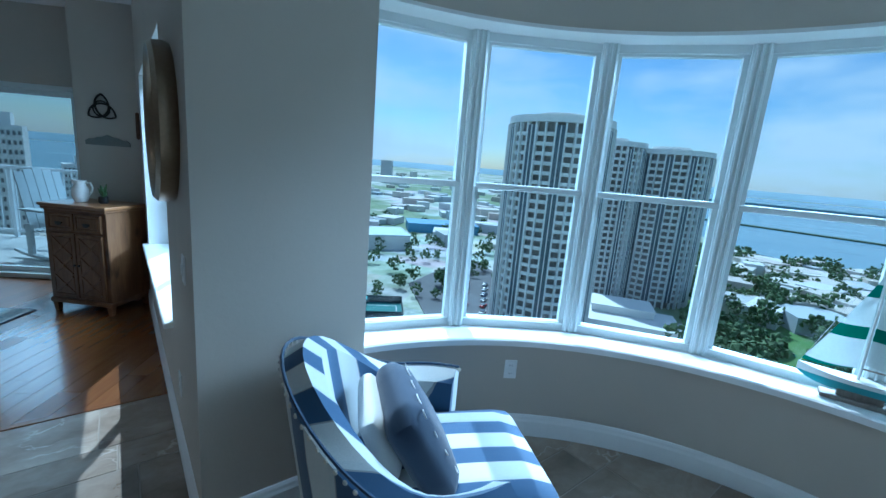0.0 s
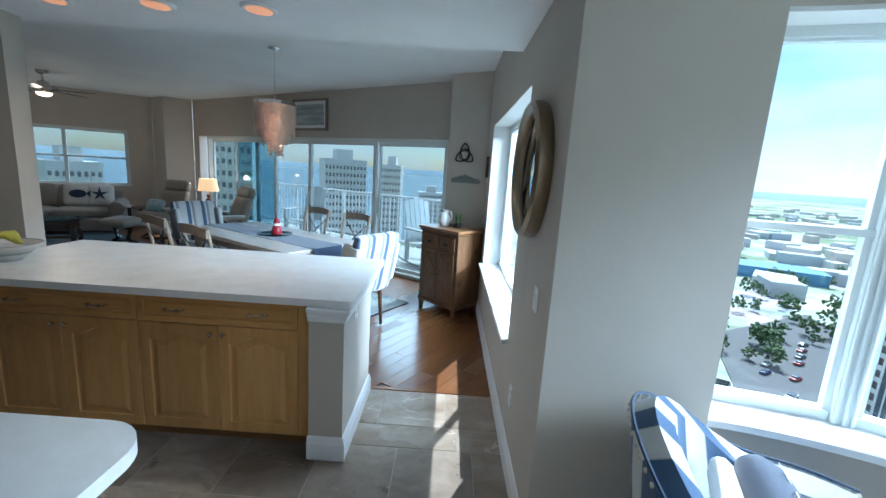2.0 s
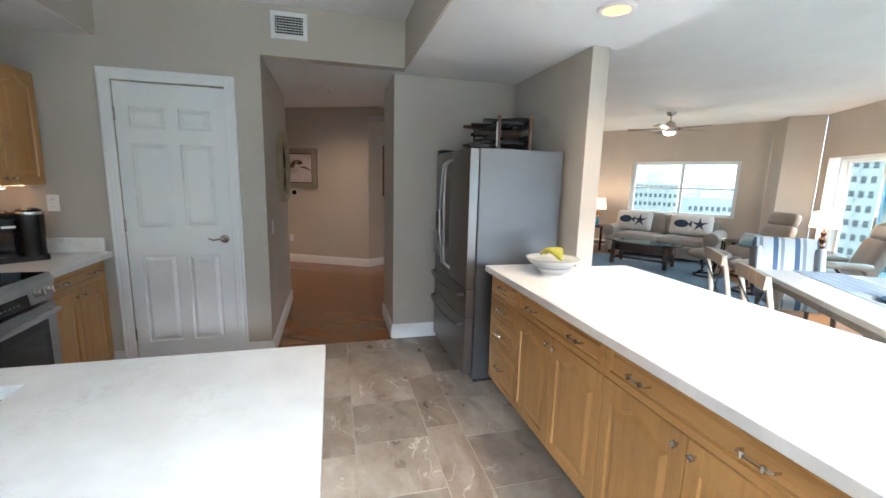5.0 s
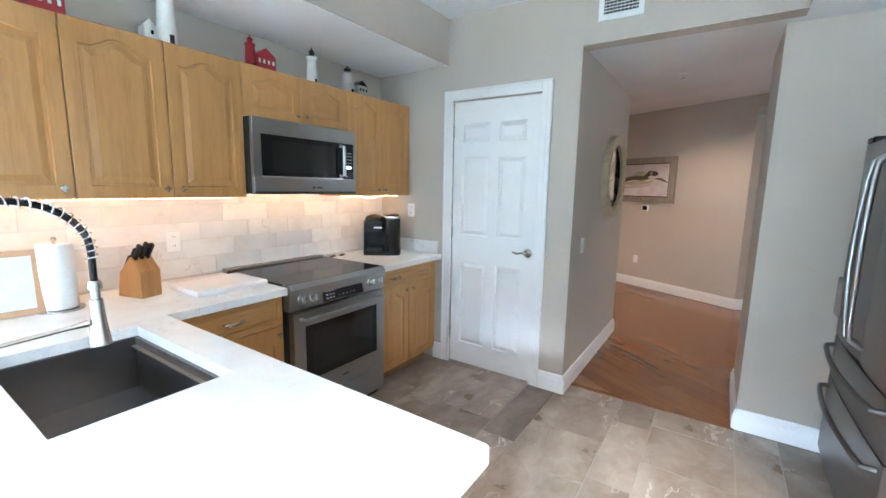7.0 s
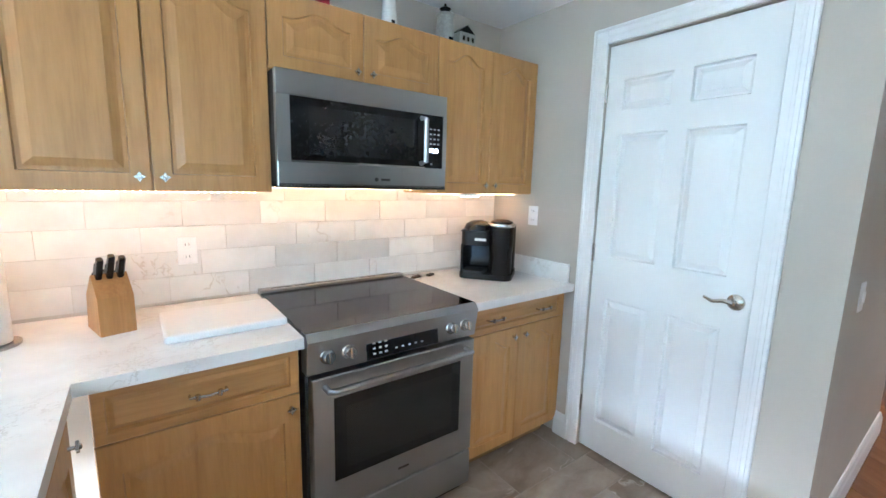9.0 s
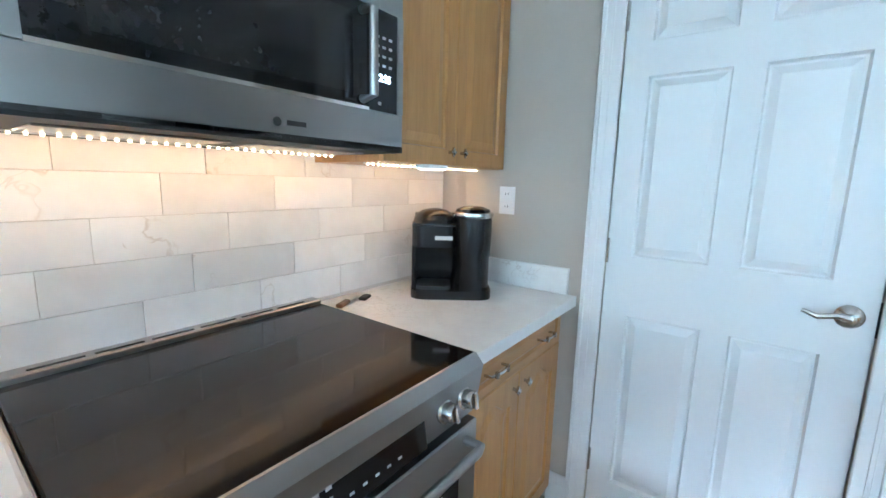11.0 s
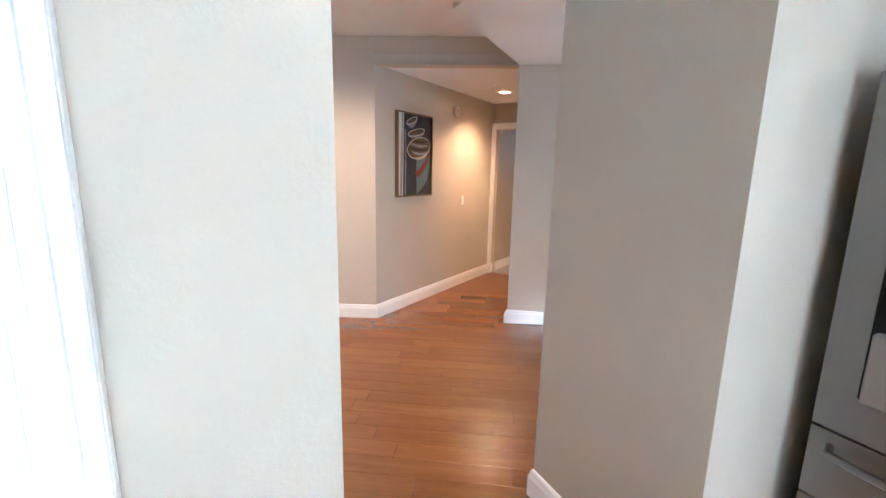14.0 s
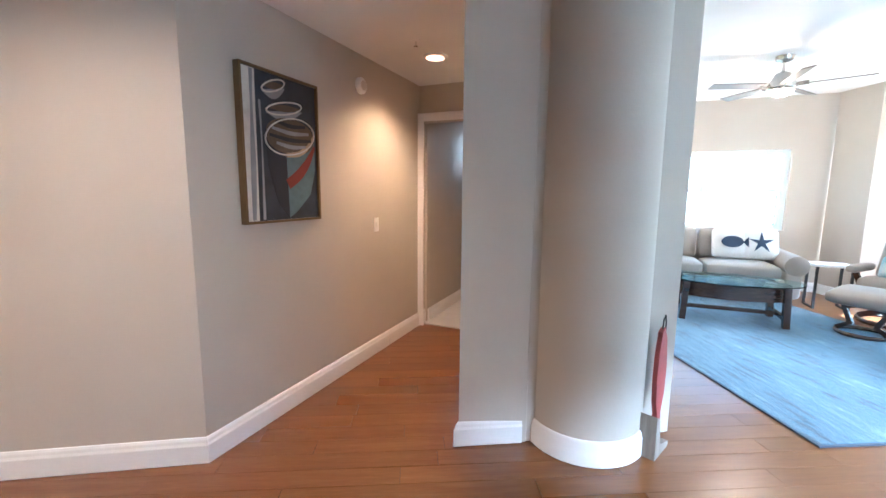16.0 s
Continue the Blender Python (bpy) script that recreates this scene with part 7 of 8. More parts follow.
# low buildings, courts, car parks


def block(name, angle, dist, w, d, h, mat, label, category, turn=0, roof=None, z=0.0):
    x, y = far(angle, dist)
    ob = thing(name, pose(x, y, GZ + z, 0, 0, angle - 90 + turn), label, category)
    part("wall", B(-w / 2, -d / 2, 0, w / 2, d / 2, h), mat, ob)
    part("roof", B(-w / 2 - 0.4, -d / 2 - 0.4, h, w / 2 + 0.4, d / 2 + 0.4, h + 0.6), roof or M_STUCCO, ob)
    return ob


M_PAVE = plain("pale_paving", (0.56, 0.55, 0.53), 0.85, grain=0.2, vary=0.15)
M_ASPH = plain("grey_asphalt", (0.13, 0.13, 0.135), 0.9, grain=0.4, vary=0.2)
M_COURT = plain("teal_court", (0.05, 0.17, 0.16), 0.8, grain=0.3, vary=0.1)
M_BLUE = plain("blue_roof", (0.1, 0.25, 0.42), 0.6, grain=0.3)
M_HEDGE = plain("clipped_green", (0.04, 0.08, 0.025), 0.9, grain=0.6, vary=0.4)
structure("pavement_plaza", prism(bmesh.new(), [far(12, 120), far(30, 115), far(48, 110), far(52, 180), far(30, 200), far(14, 190)], GZ, GZ + 0.3), M_PAVE, "pale paved forecourt round the towers", "pavement")
structure("road_parking", prism(bmesh.new(), [far(40, 125), far(50, 118), far(56, 190), far(48, 260), far(43, 220)], GZ, GZ + 0.45), M_ASPH, "asphalt car park", "road")
structure("road_near", prism(bmesh.new(), [far(8, 70), far(45, 78), far(80, 90), far(80, 97), far(45, 86), far(8, 78)], GZ, GZ + 0.35), M_ASPH, "street below the windows", "road")
block("clubhouse", 26, 165, 34, 20, 6, M_STUCCO, "low white clubhouse with a flat roof", "building", 8)
block("clubhouse", 27, 172, 22, 14, 9, M_STUCCO, "upper storey of the white clubhouse", "building", 8)
block("low_building", 19, 128, 26, 12, 4, plain("cream_wall", (0.6, 0.52, 0.42), 0.8), "low cream building with a white roof", "building", -12)
block("warehouse", 64, 280, 70, 34, 9, M_STUCCO, "large white hall with a pale roof", "building", 6, plain("pale_metal_roof", (0.5, 0.58, 0.62), 0.5))
block("warehouse", 52, 360, 60, 30, 7, M_BLUE, "low market hall with a blue roof", "building", 10, M_BLUE)
for i, (a, d) in enumerate(((59, 128), (66, 126), (62, 152), (69, 148), (75, 140))):
    x, y = far(a, d)
    ob = thing("tennis_court", pose(x, y, GZ + 0.35, 0, 0, 60), "teal tennis court with white lines and dark fence", "tennis court", "tennis courts")
    part("surface", B(-9, -14, 0, 9, 14, 0.1), M_COURT, ob)
    part("lines", sash(bmesh.new(), 11, 23.8, 0.25, 0, 0.04), M_WHITE, ob, m=Matrix(((1, 0, 0, -5.5), (0, 0, 1, -11.9), (0, 1, 0, 0.1), (0, 0, 0, 1))))
    part("net", B(-6, -0.06, 0.1, 6, 0.06, 1.1), M_BLACKM, ob)
    part("fence", sash(bmesh.new(), 18, 28, 0.12, 0, 3), plain("green_mesh", (0.02, 0.04, 0.04), 0.8), ob, m=Matrix(((1, 0, 0, -9), (0, 0, 1, -14), (0, 1, 0, 0), (0, 0, 0, 1))))
    part("shade_canopy", B(-2, -0.4, 2.4, 2, 2.4, 2.6), plain("aqua_canopy", (0.1, 0.42, 0.42), 0.6), ob, m=pose(7, 0, 0))

# parked cars
rnd = random.Random(21)
CARS = [plain("car_paint_%s" % k, c, 0.3, vary=0.05, bump=0) for k, c in (("white", (0.7, 0.7, 0.7)), ("dark", (0.04, 0.045, 0.05)), ("silver", (0.4, 0.41, 0.42)), ("red", (0.3, 0.03, 0.03)), ("blue", (0.04, 0.08, 0.2)))]
body_m, cabin_m = [], []
for c in CARS:
    me = mesh_of(B(-0.9, -2.2, 0.3, 0.9, 2.2, 0.95, 0.15, 2), "body")
    me.materials.append(c)
    body_m.append(me)
cab = mesh_of(B(-0.78, -1.1, 0.95, 0.78, 1.2, 1.45, 0.18, 2), "cabin")
cab.materials.append(M_TINTG)
whl = mesh_of(lathe(bmesh.new(), [(0.33, -0.1), (0.33, 0.1), (0.0, 0.1)], 10, pose(0, 0, 0, 0, 90)), "wheel")
whl.materials.append(M_BLACKM)
for row in range(4):
    for k in range(9):
        if rnd.random() < 0.25:
            continue
        a, d = 42.5 + row * 2.6, 135 + k * 8.0 + row * 6
        x, y = far(a, d)
        car = thing("car", pose(x, y, GZ + 0.46, 0, 0, a + 70), "parked car on the asphalt lot", "car", "parked cars")
        i = rnd.randrange(5)
        part("body", body_m[i], CARS[i], car)
        part("cabin", cab, M_TINTG, car)
        for sx in (-0.85, 0.85):
            for sy in (-1.35, 1.35):
                part("wheel", whl, M_BLACKM, car, m=pose(sx, sy, 0.33))

# town in the distance
bm = bmesh.new()
for k in range(420):
    a, d = rnd.uniform(36, 84), rnd.uniform(300, 1900) ** 1.0
    if k > 330:
        a, d = rnd.uniform(2, 20), rnd.uniform(230, 420)
    x, y = far(a, d)
    tall = rnd.random() < 0.06 and d > 700
    w, l, h = rnd.uniform(9, 26), rnd.uniform(9, 30), (rnd.uniform(28, 62) if tall else rnd.uniform(3.5, 9))
    q = pose(x, y, GZ, 0, 0, rnd.uniform(0, 90))
    prism(bm, [(-w / 2, -l / 2), (w / 2, -l / 2), (w / 2, l / 2), (-w / 2, l / 2)], 0, h, q)
n = Nodes("town_walls")
geo = n.add("ShaderNodeNewGeometry")
col = n.ramp(geo.outputs["Random Per Island"], [(0.0, (0.62, 0.6, 0.56)), (0.3, (0.5, 0.45, 0.38)), (0.55, (0.66, 0.66, 0.65)), (0.8, (0.42, 0.47, 0.5)), (1.0, (0.6, 0.5, 0.42))])
tagged(part("distant_town", bm, n.out(col, 0.8), None), "pale low houses and blocks of the town", "town", "", "stuff")


def foliage(name, spots, label, leaf):
    """Crowns built of many small leaf clumps, with gaps."""
    vs, fs = [], []
    for x, y, s in spots:
        for k in range(46):
            u, t = rnd.uniform(-1, 1), rnd.uniform(0, 2 * math.pi)
            r = s * (0.45 + 0.6 * rnd.random())
            c = Vector((r * math.sqrt(1 - u * u) * math.cos(t), r * math.sqrt(1 - u * u) * math.sin(t), s * 1.3 + 0.8 * r * u))
            e = s * rnd.uniform(0.16, 0.34)
            ax = Vector((rnd.uniform(-1, 1), rnd.uniform(-1, 1), rnd.uniform(-0.3, 1))).normalized()
            p = ax.orthogonal().normalized() * e
            q = ax.cross(p)
            o = Vector((x, y, GZ)) + c
            i = len(vs)
            vs += [o + p, o + q * 0.7, o - p * 0.9, o - q, o + ax * e * 0.6]
            fs += [(i, i + 1, i + 4), (i + 1, i + 2, i + 4), (i + 2, i + 3, i + 4), (i + 3, i, i + 4), (i, i + 3, i + 2, i + 1)]
    me = bpy.data.meshes.new(name)
    me.from_pydata(vs, [], fs)
    return tagged(part(name, me, leaf, None), label, "trees", "", "stuff")


n = Nodes("park_leaves")
geo = n.add("ShaderNodeNewGeometry")
M_LEAVES = n.out(n.ramp(geo.outputs["Random Per Island"], [(0.0, (0.045, 0.085, 0.03)), (0.5, (0.08, 0.13, 0.045)), (1.0, (0.12, 0.17, 0.065))]), 0.8)
structure("lawn", prism(bmesh.new(), [far(4, 130), far(17, 135), far(21, 240), far(18, 400), far(2, 380), far(-10, 200)], GZ, GZ + 0.3), plain("mown_grass", (0.1, 0.19, 0.045), 0.9, grain=0.15, vary=0.25), "bright green park lawn", "lawn")
spots = []
for k in range(230):
    a, d = rnd.uniform(-6, 20), rnd.uniform(140, 430)
    spots.append((*far(a, d), rnd.uniform(3.0, 6.5)))
for k in range(150):
    a, d = rnd.uniform(40, 76), rnd.uniform(165, 420)
    spots.append((*far(a, d), rnd.uniform(2.2, 4.6)))
for k in range(40):
    a, d = rnd.uniform(14, 50), rnd.uniform(112, 128)
    spots.append((*far(a, d), rnd.uniform(1.2, 2.4)))
foliage("park_trees", spots, "dense green park trees and shrubs", M_LEAVES)

# added glowing ring: painted haze where sea, land and sky meet
n = Nodes("glowing_haze_paint")
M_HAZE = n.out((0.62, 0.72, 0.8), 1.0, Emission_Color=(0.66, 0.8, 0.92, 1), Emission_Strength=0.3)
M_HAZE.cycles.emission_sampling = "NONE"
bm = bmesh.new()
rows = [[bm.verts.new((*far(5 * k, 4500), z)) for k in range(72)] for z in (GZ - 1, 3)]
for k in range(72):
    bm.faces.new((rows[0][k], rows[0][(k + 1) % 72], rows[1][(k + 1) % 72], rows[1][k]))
structure("backdrop_haze", bm, M_HAZE, "added pale glowing ring that imitates haze along the horizon", "backdrop")

# ---- breakfast nook ----
ARM = Matrix.Identity(4)
ac = thing("armchair", pose(0.87, 1.34, 0, 0, 0, 64), "blue and cream striped barrel armchair with brass nail trim", "armchair")
M_BSTRIPE = striped("cobalt_cream_stripes", [(0.0, (0.6, 0.61, 0.59)), (0.42, (0.3, 0.3, 0.3)), (0.44, (0.028, 0.07, 0.15)), (0.9, (0.3, 0.3, 0.3)), (0.92, (0.56, 0.58, 0.57))], 0.17)
M_BRASS = plain("antique_nail_brass", (0.62, 0.58, 0.5), 0.3, 1.0, bump=0)
M_DENIM = fabric("quilted_denim", (0.014, 0.026, 0.055))


def barrel(r0, r1, zlow, ztop, a0, a1, n=30):
    """The curved back and arms: a shell about z, open to -y, its top following ztop(angle)."""
    bm = bmesh.new()
    rings = []
    for i in range(n + 1):
        a = radians(a0 + (a1 - a0) * i / n)
        zt = ztop(i / n)
        lean = 0.10 * max(0, (zt - 0.55)) / 0.4
        ring = []
        for k in range(13):
            u = k / 12
            if u <= 0.4:
                r, z = r1 + lean * u / 0.4, zlow + (zt - 0.06 - zlow) * u / 0.4
            elif u <= 0.6:
                t = (u - 0.4) / 0.2
                c = (r0 + r1) / 2 + lean
                r, z = c + (r1 - r0) / 2 * math.cos(math.pi * t), zt - 0.06 + 0.06 * math.sin(math.pi * t)
            else:
                t = (u - 0.6) / 0.4
                r, z = r0 + lean * (1 - t), zt - 0.06 - (zt - 0.06 - 0.36) * t
            ring.append(bm.verts.new((r * math.cos(a) * 1.02, r * math.sin(a), z)))
        rings.append(ring)
    for p, q in zip(rings, rings[1:]):
        for k in range(12):
            bm.faces.new((p[k], p[k + 1], q[k + 1], q[k]))
    bm.faces.new(rings[0])
    bm.faces.new(rings[-1])
    return bm


def chair_top(u):
    s = abs(u - 0.5) * 2
    return 0.62 + 0.3 * (0.5 + 0.5 * math.cos(math.pi * min(1, s / 0.72)))


part("back_shell", barrel(0.31, 0.44, 0.2, chair_top, -28, 208), M_BSTRIPE, ac, "striped curved back and arms", True)
part("seat_cushion", soft_box(0.62, 0.72, 0.17, 0.06, 0.025), M_BSTRIPE, ac, "striped seat cushion", True, pose(0, -0.09, 0.29))
part("seat_base", soft_box(0.74, 0.76, 0.2, 0.05), M_BSTRIPE, ac, "", True, pose(0, -0.04, 0.13))
nail = mesh_of(lathe(bmesh.new(), [(0.0085, 0), (0.007, 0.004), (0, 0.007)], 8), "nail_head", True)
for i in range(64):
    u = i / 63
    a = radians(-28 + 236 * u)
    z = chair_top(u) - 0.035
    lean = 0.10 * max(0, (chair_top(u) - 0.55)) / 0.4
    r = 0.444 + lean
    part("nail_head", nail, M_BRASS, ac, m=pose(r * math.cos(a) * 1.02, r * math.sin(a), z, 90, 0, math.degrees(a) + 90))
pip = []
for i in range(41):
    u = i / 40
    a = radians(-28 + 236 * u)
    lean = 0.10 * max(0, (chair_top(u) - 0.55)) / 0.4
    pip.append(((0.438 + lean) * math.cos(a) * 1.02, (0.438 + lean) * math.sin(a), chair_top(u) - 0.018))
part("piping", tube(bmesh.new(), pip, 0.006, 6), M_NAVY, ac, "navy piping", True)
for x in (-0.26, 0.26):
    for y in (-0.3, 0.22):
        part("leg", tube(bmesh.new(), [(x, y, 0), (x * 0.96, y * 0.96, 0.14)], [0.016, 0.028], 8), M_DARKWOOD, ac, "dark tapered leg", True)
mA = pose(0.87, 1.34, 0, 0, 0, 64)
pw = thing("throw_pillow", mA @ pose(-0.02, 0.09, 0.6, -30, 0, 4), "navy quilted pillow with pale wave stitching", "pillow")
part("cover", soft_box(0.46, 0.38, 0.13, 0.06, 0.03), M_DENIM, pw, "", True, pose(0, 0.05, -0.02, 90))
for k in range(4):
    pts = [(-0.19 + 0.38 * i / 24, -0.09, -0.13 + k * 0.085 + 0.014 * math.sin(i * 1.05)) for i in range(25)]
    part("stitching", tube(bmesh.new(), pts, 0.0025, 5), M_PILLOW, pw, "pale wave stitching", True)
pw2 = thing("throw_pillow", mA @ pose(0.02, 0.19, 0.6, -24, 0, 0), "cream pillow behind the navy one", "pillow")
part("cover", soft_box(0.36, 0.27, 0.08, 0.04, 0.02), M_PILLOW, pw2, "", True, pose(0, 0.05, -0.01, 90))

# model sailing boat on the sill
q = bay(8.5, 2.06)
sb = thing("model_sailboat", pose(q[0], q[1], SILL, 0, 0, 105), "wooden model sailing boat with white and green striped sails", "model boat")
part("stand", B(-0.14, -0.045, 0, 0.14, 0.045, 0.02, 0.004), M_OAKGREY, sb)
part("cradle", B(-0.08, -0.012, 0.02, 0.08, 0.012, 0.05), M_OAKGREY, sb)
bm = bmesh.new()
rings = []
for i in range(13):
    u = i / 12
    w = 0.058 * math.sin(math.pi * min(1, 0.12 + u * 0.88)) ** 0.7 if u < 1 else 0.002
    w = max(w, 0.002)
    x = -0.24 + 0.48 * u
    keel = 0.04 + 0.05 * (2 * u - 1) ** 4
    deck = 0.115 + 0.02 * (2 * u - 1) ** 2
    rings.append([bm.verts.new((x, -w, deck)), bm.verts.new((x, -w * 0.75, (keel + deck) / 2)), bm.verts.new((x, 0, keel)), bm.verts.new((x, w * 0.75, (keel + deck) / 2)), bm.verts.new((x, w, deck))])
for a, b in zip(rings, rings[1:]):
    for k in range(5):
        bm.faces.new((a[k], a[(k + 1) % 5], b[(k + 1) % 5], b[k]))
bm.faces.new(rings[0])
bm.faces.new(rings[-1])
part("hull", bm, striped("white_teal_hull", [(0.0, (0.05, 0.27, 0.3)), (0.35, (0.05, 0.27, 0.3)), (0.62, (0.72, 0.75, 0.74))], 0.15, 2), sb, "teal and white hull", True)
part("mast", tube(bmesh.new(), [(0.02, 0, 0.11), (0.02, 0, 0.72)], [0.006, 0.003], 8), M_WHITE, sb, "", True)
part("boom", tube(bmesh.new(), [(0.02, 0, 0.17), (-0.22, 0, 0.165)], 0.004, 8), M_OAKGREY, sb, "", True)
M_SAIL = striped("striped_sailcloth", [(0.0, (0.66, 0.7, 0.69)), (0.55, (0.03, 0.24, 0.17)), (0.85, (0.66, 0.7, 0.69))], 0.2, 2)
for nm, tri in (("mainsail", [(0.012, 0.19), (-0.21, 0.185), (0.012, 0.68)]), ("jib", [(0.035, 0.17), (0.23, 0.15), (0.028, 0.62)])):
    bm = bmesh.new()
    n = 8
    grid = {}
    for i in range(n + 1):
        for j in range(n + 1 - i):
            a, b = i / n, j / n
            c = 1 - a - b
            x = tri[0][0] * c + tri[1][0] * a + tri[2][0] * b
            z = tri[0][1] * c + tri[1][1] * a + tri[2][1] * b
            grid[i, j] = bm.verts.new((x, 0.16 * a * c + 0.1 * a * b, z))
    for i in range(n):
        for j in range(n - i):
            bm.faces.new((grid[i, j], grid[i + 1, j], grid[i, j + 1]))
            if j < n - i - 1:
                bm.faces.new((grid[i + 1, j], grid[i + 1, j + 1], grid[i, j + 1]))
    bmesh.ops.solidify(bm, geom=bm.faces[:], thickness=0.0015)
    part(nm, bm, M_SAIL, sb, "striped cloth sail", True)
part("stay", tube(bmesh.new(), [(0.02, 0, 0.72), (0.235, 0, 0.13)], 0.001, 4), M_WHITE, sb)
part("stay", tube(bmesh.new(), [(0.02, 0, 0.72), (-0.235, 0, 0.13)], 0.001, 4), M_WHITE, sb)

# ---- passage, foyer, corridor ----
wm = thing("round_mirror", pose(-5.08, HALLY, 1.585, 0, 0, 180), "round mirror in a broad pale wooden frame", "mirror")
part("frame", lathe(bmesh.new(), [(0.27, 0), (0.355, 0), (0.355, 0.05), (0.345, 0.06), (0.275, 0.05), (0.265, 0.02), (0.27, 0)], 56, mq), wood("pale_mango_wood", (0.33, 0.27, 0.17), (0.46, 0.39, 0.26), (0.56, 0.49, 0.35), "x", 0.6), wm, "", True)
part("mirror_glass", lathe(bmesh.new(), [(0.27, 0.02), (0, 0.02)], 48, mq), M_MIRROR, wm, "silvered glass", True)


def along_foyer(s, z, off=0.0):
    p = C0 + TU * s + Vector((-TU.y, TU.x, 0)) * off
    return pose(p.x, p.y, z, 0, 0, math.degrees(math.atan2(TU.y, TU.x)) + 180)


def along_corridor(s, z, off=0.0):
    p = C0 + CU * s + Vector((CU.y, -CU.x, 0)) * off
    return pose(p.x, p.y, z, 0, 0, math.degrees(math.atan2(CU.y, CU.x)))


n = Nodes("watercolour_wash")
M_WASH = n.out(n.ramp(n.noise(n.coords(), 3.2, 4), [(0.3, (0.5, 0.4, 0.4)), (0.6, (0.66, 0.6, 0.6)), (0.8, (0.72, 0.68, 0.68))]), 0.5, Coat_Weight=0.5, Coat_Roughness=0.05)
M_TURTLE = plain("painted_shell_olive", (0.13, 0.1, 0.06), 0.6, grain=30, vary=0.5)
M_TURTLED = plain("painted_dark_scales", (0.06, 0.045, 0.035), 0.6, grain=40, vary=0.5)
tu = picture("turtle_picture", along_foyer(1.48, 1.625), 1.12, 0.66, 0.085, M_OAKGREY, M_WASH, "sea turtle watercolour in a broad driftwood frame", 0.0, 0.04)
part("inner_frame", sash(bmesh.new(), 0.97, 0.51, 0.022, -0.03, -0.022), M_DARKWOOD, tu, "dark inner frame", m=Matrix.Translation((-0.485, 0, -0.255)))
XZ = Matrix(((1, 0, 0, 0), (0, 0, -1, 0), (0, 1, 0, 0), (0, 0, 0, 1)))


def blob(pts, y):
    return prism(bmesh.new(), pts, 0, 0.0015, Matrix.Translation((0, y, 0)) @ XZ)




def stroke(pts, y):
    """A brush stroke along (x, z, half width), smoothed."""
    c = []
    k = len(pts)
    for i in range(k - 1):
        p0, p1, p2, p3 = (Vector(pts[max(0, min(k - 1, i + d))]) for d in (-1, 0, 1, 2))
        for j in range(6):
            t = j / 6
            c.append(0.5 * (2 * p1 + (p2 - p0) * t + (2 * p0 - 5 * p1 + 4 * p2 - p3) * t * t + (3 * p1 - p0 - 3 * p2 + p3) * t ** 3))
    c.append(Vector(pts[-1]))
    up, lo = [], []
    for i, p in enumerate(c):
        d = c[min(i + 1, len(c) - 1)] - c[max(i - 1, 0)]
        h = Vector((-d.y, d.x)).normalized() * max(p.z, 0.0008)
        up.append((p.x + h.x, p.y + h.y))
        lo.append((p.x - h.x, p.y - h.y))
    return blob(up + lo[::-1], y)


M_TPALE = plain("painted_pale_olive", (0.42, 0.38, 0.25), 0.6, grain=12, vary=0.35)
M_TCREAM = plain("painted_cream", (0.6, 0.53, 0.46), 0.6, grain=12, vary=0.2)
M_TGREY = plain("painted_soft_shadow", (0.46, 0.39, 0.38), 0.6, grain=6, vary=0.2)
part("water_shadow", stroke([(-0.3, -0.12, 0.004), (-0.15, -0.1, 0.02), (0.05, -0.09, 0.014), (0.2, -0.06, 0.003)], -0.0245), M_TGREY, tu, "painted soft shadow")
part("shell", stroke([(-0.14, 0.04, 0.002), (-0.08, 0.08, 0.026), (0.0, 0.095, 0.03), (0.08, 0.09, 0.024), (0.12, 0.07, 0.004)], -0.025), M_TPALE, tu, "painted olive shell")
part("shell_edge", stroke([(-0.13, 0.055, 0.001), (-0.06, 0.115, 0.003), (0.02, 0.125, 0.003), (0.11, 0.1, 0.001)], -0.0262), M_TURTLE, tu, "painted shell rim")
part("belly", stroke([(-0.3, -0.05, 0.002), (-0.18, -0.045, 0.025), (-0.02, -0.04, 0.032), (0.14, -0.03, 0.022), (0.24, 0.0, 0.002)], -0.0255), M_TPALE, tu, "painted pale belly")
part("throat", stroke([(0.08, 0.0, 0.004), (0.15, 0.01, 0.034), (0.22, 0.02, 0.022), (0.27, 0.02, 0.003)], -0.0262), M_TCREAM, tu, "painted cream throat")
part("flipper", stroke([(0.16, 0.05, 0.03), (0.04, 0.03, 0.036), (-0.1, 0.035, 0.03), (-0.25, 0.01, 0.027), (-0.36, -0.06, 0.025), (-0.42, -0.14, 0.012)], -0.027), M_TURTLE, tu, "painted scaly flipper")
for k in range(9):
    u = k / 8
    part("scale", stroke([(0.1 - 0.48 * u, 0.045 - 0.1 * u * u, 0.006), (0.07 - 0.48 * u, 0.035 - 0.11 * u * u, 0.013), (0.045 - 0.48 * u, 0.028 - 0.12 * u * u, 0.004)], -0.0285), M_TURTLED, tu, "painted dark scale")
part("head", stroke([(0.1, 0.05, 0.02), (0.16, 0.085, 0.045), (0.22, 0.092, 0.042), (0.27, 0.09, 0.028), (0.29, 0.075, 0.014)], -0.0285), M_TURTLED, tu, "painted dark head")
part("cheek", stroke([(0.14, 0.04, 0.006), (0.18, 0.05, 0.018), (0.22, 0.048, 0.014), (0.26, 0.05, 0.004)], -0.03), M_TCREAM, tu, "painted pale cheek")
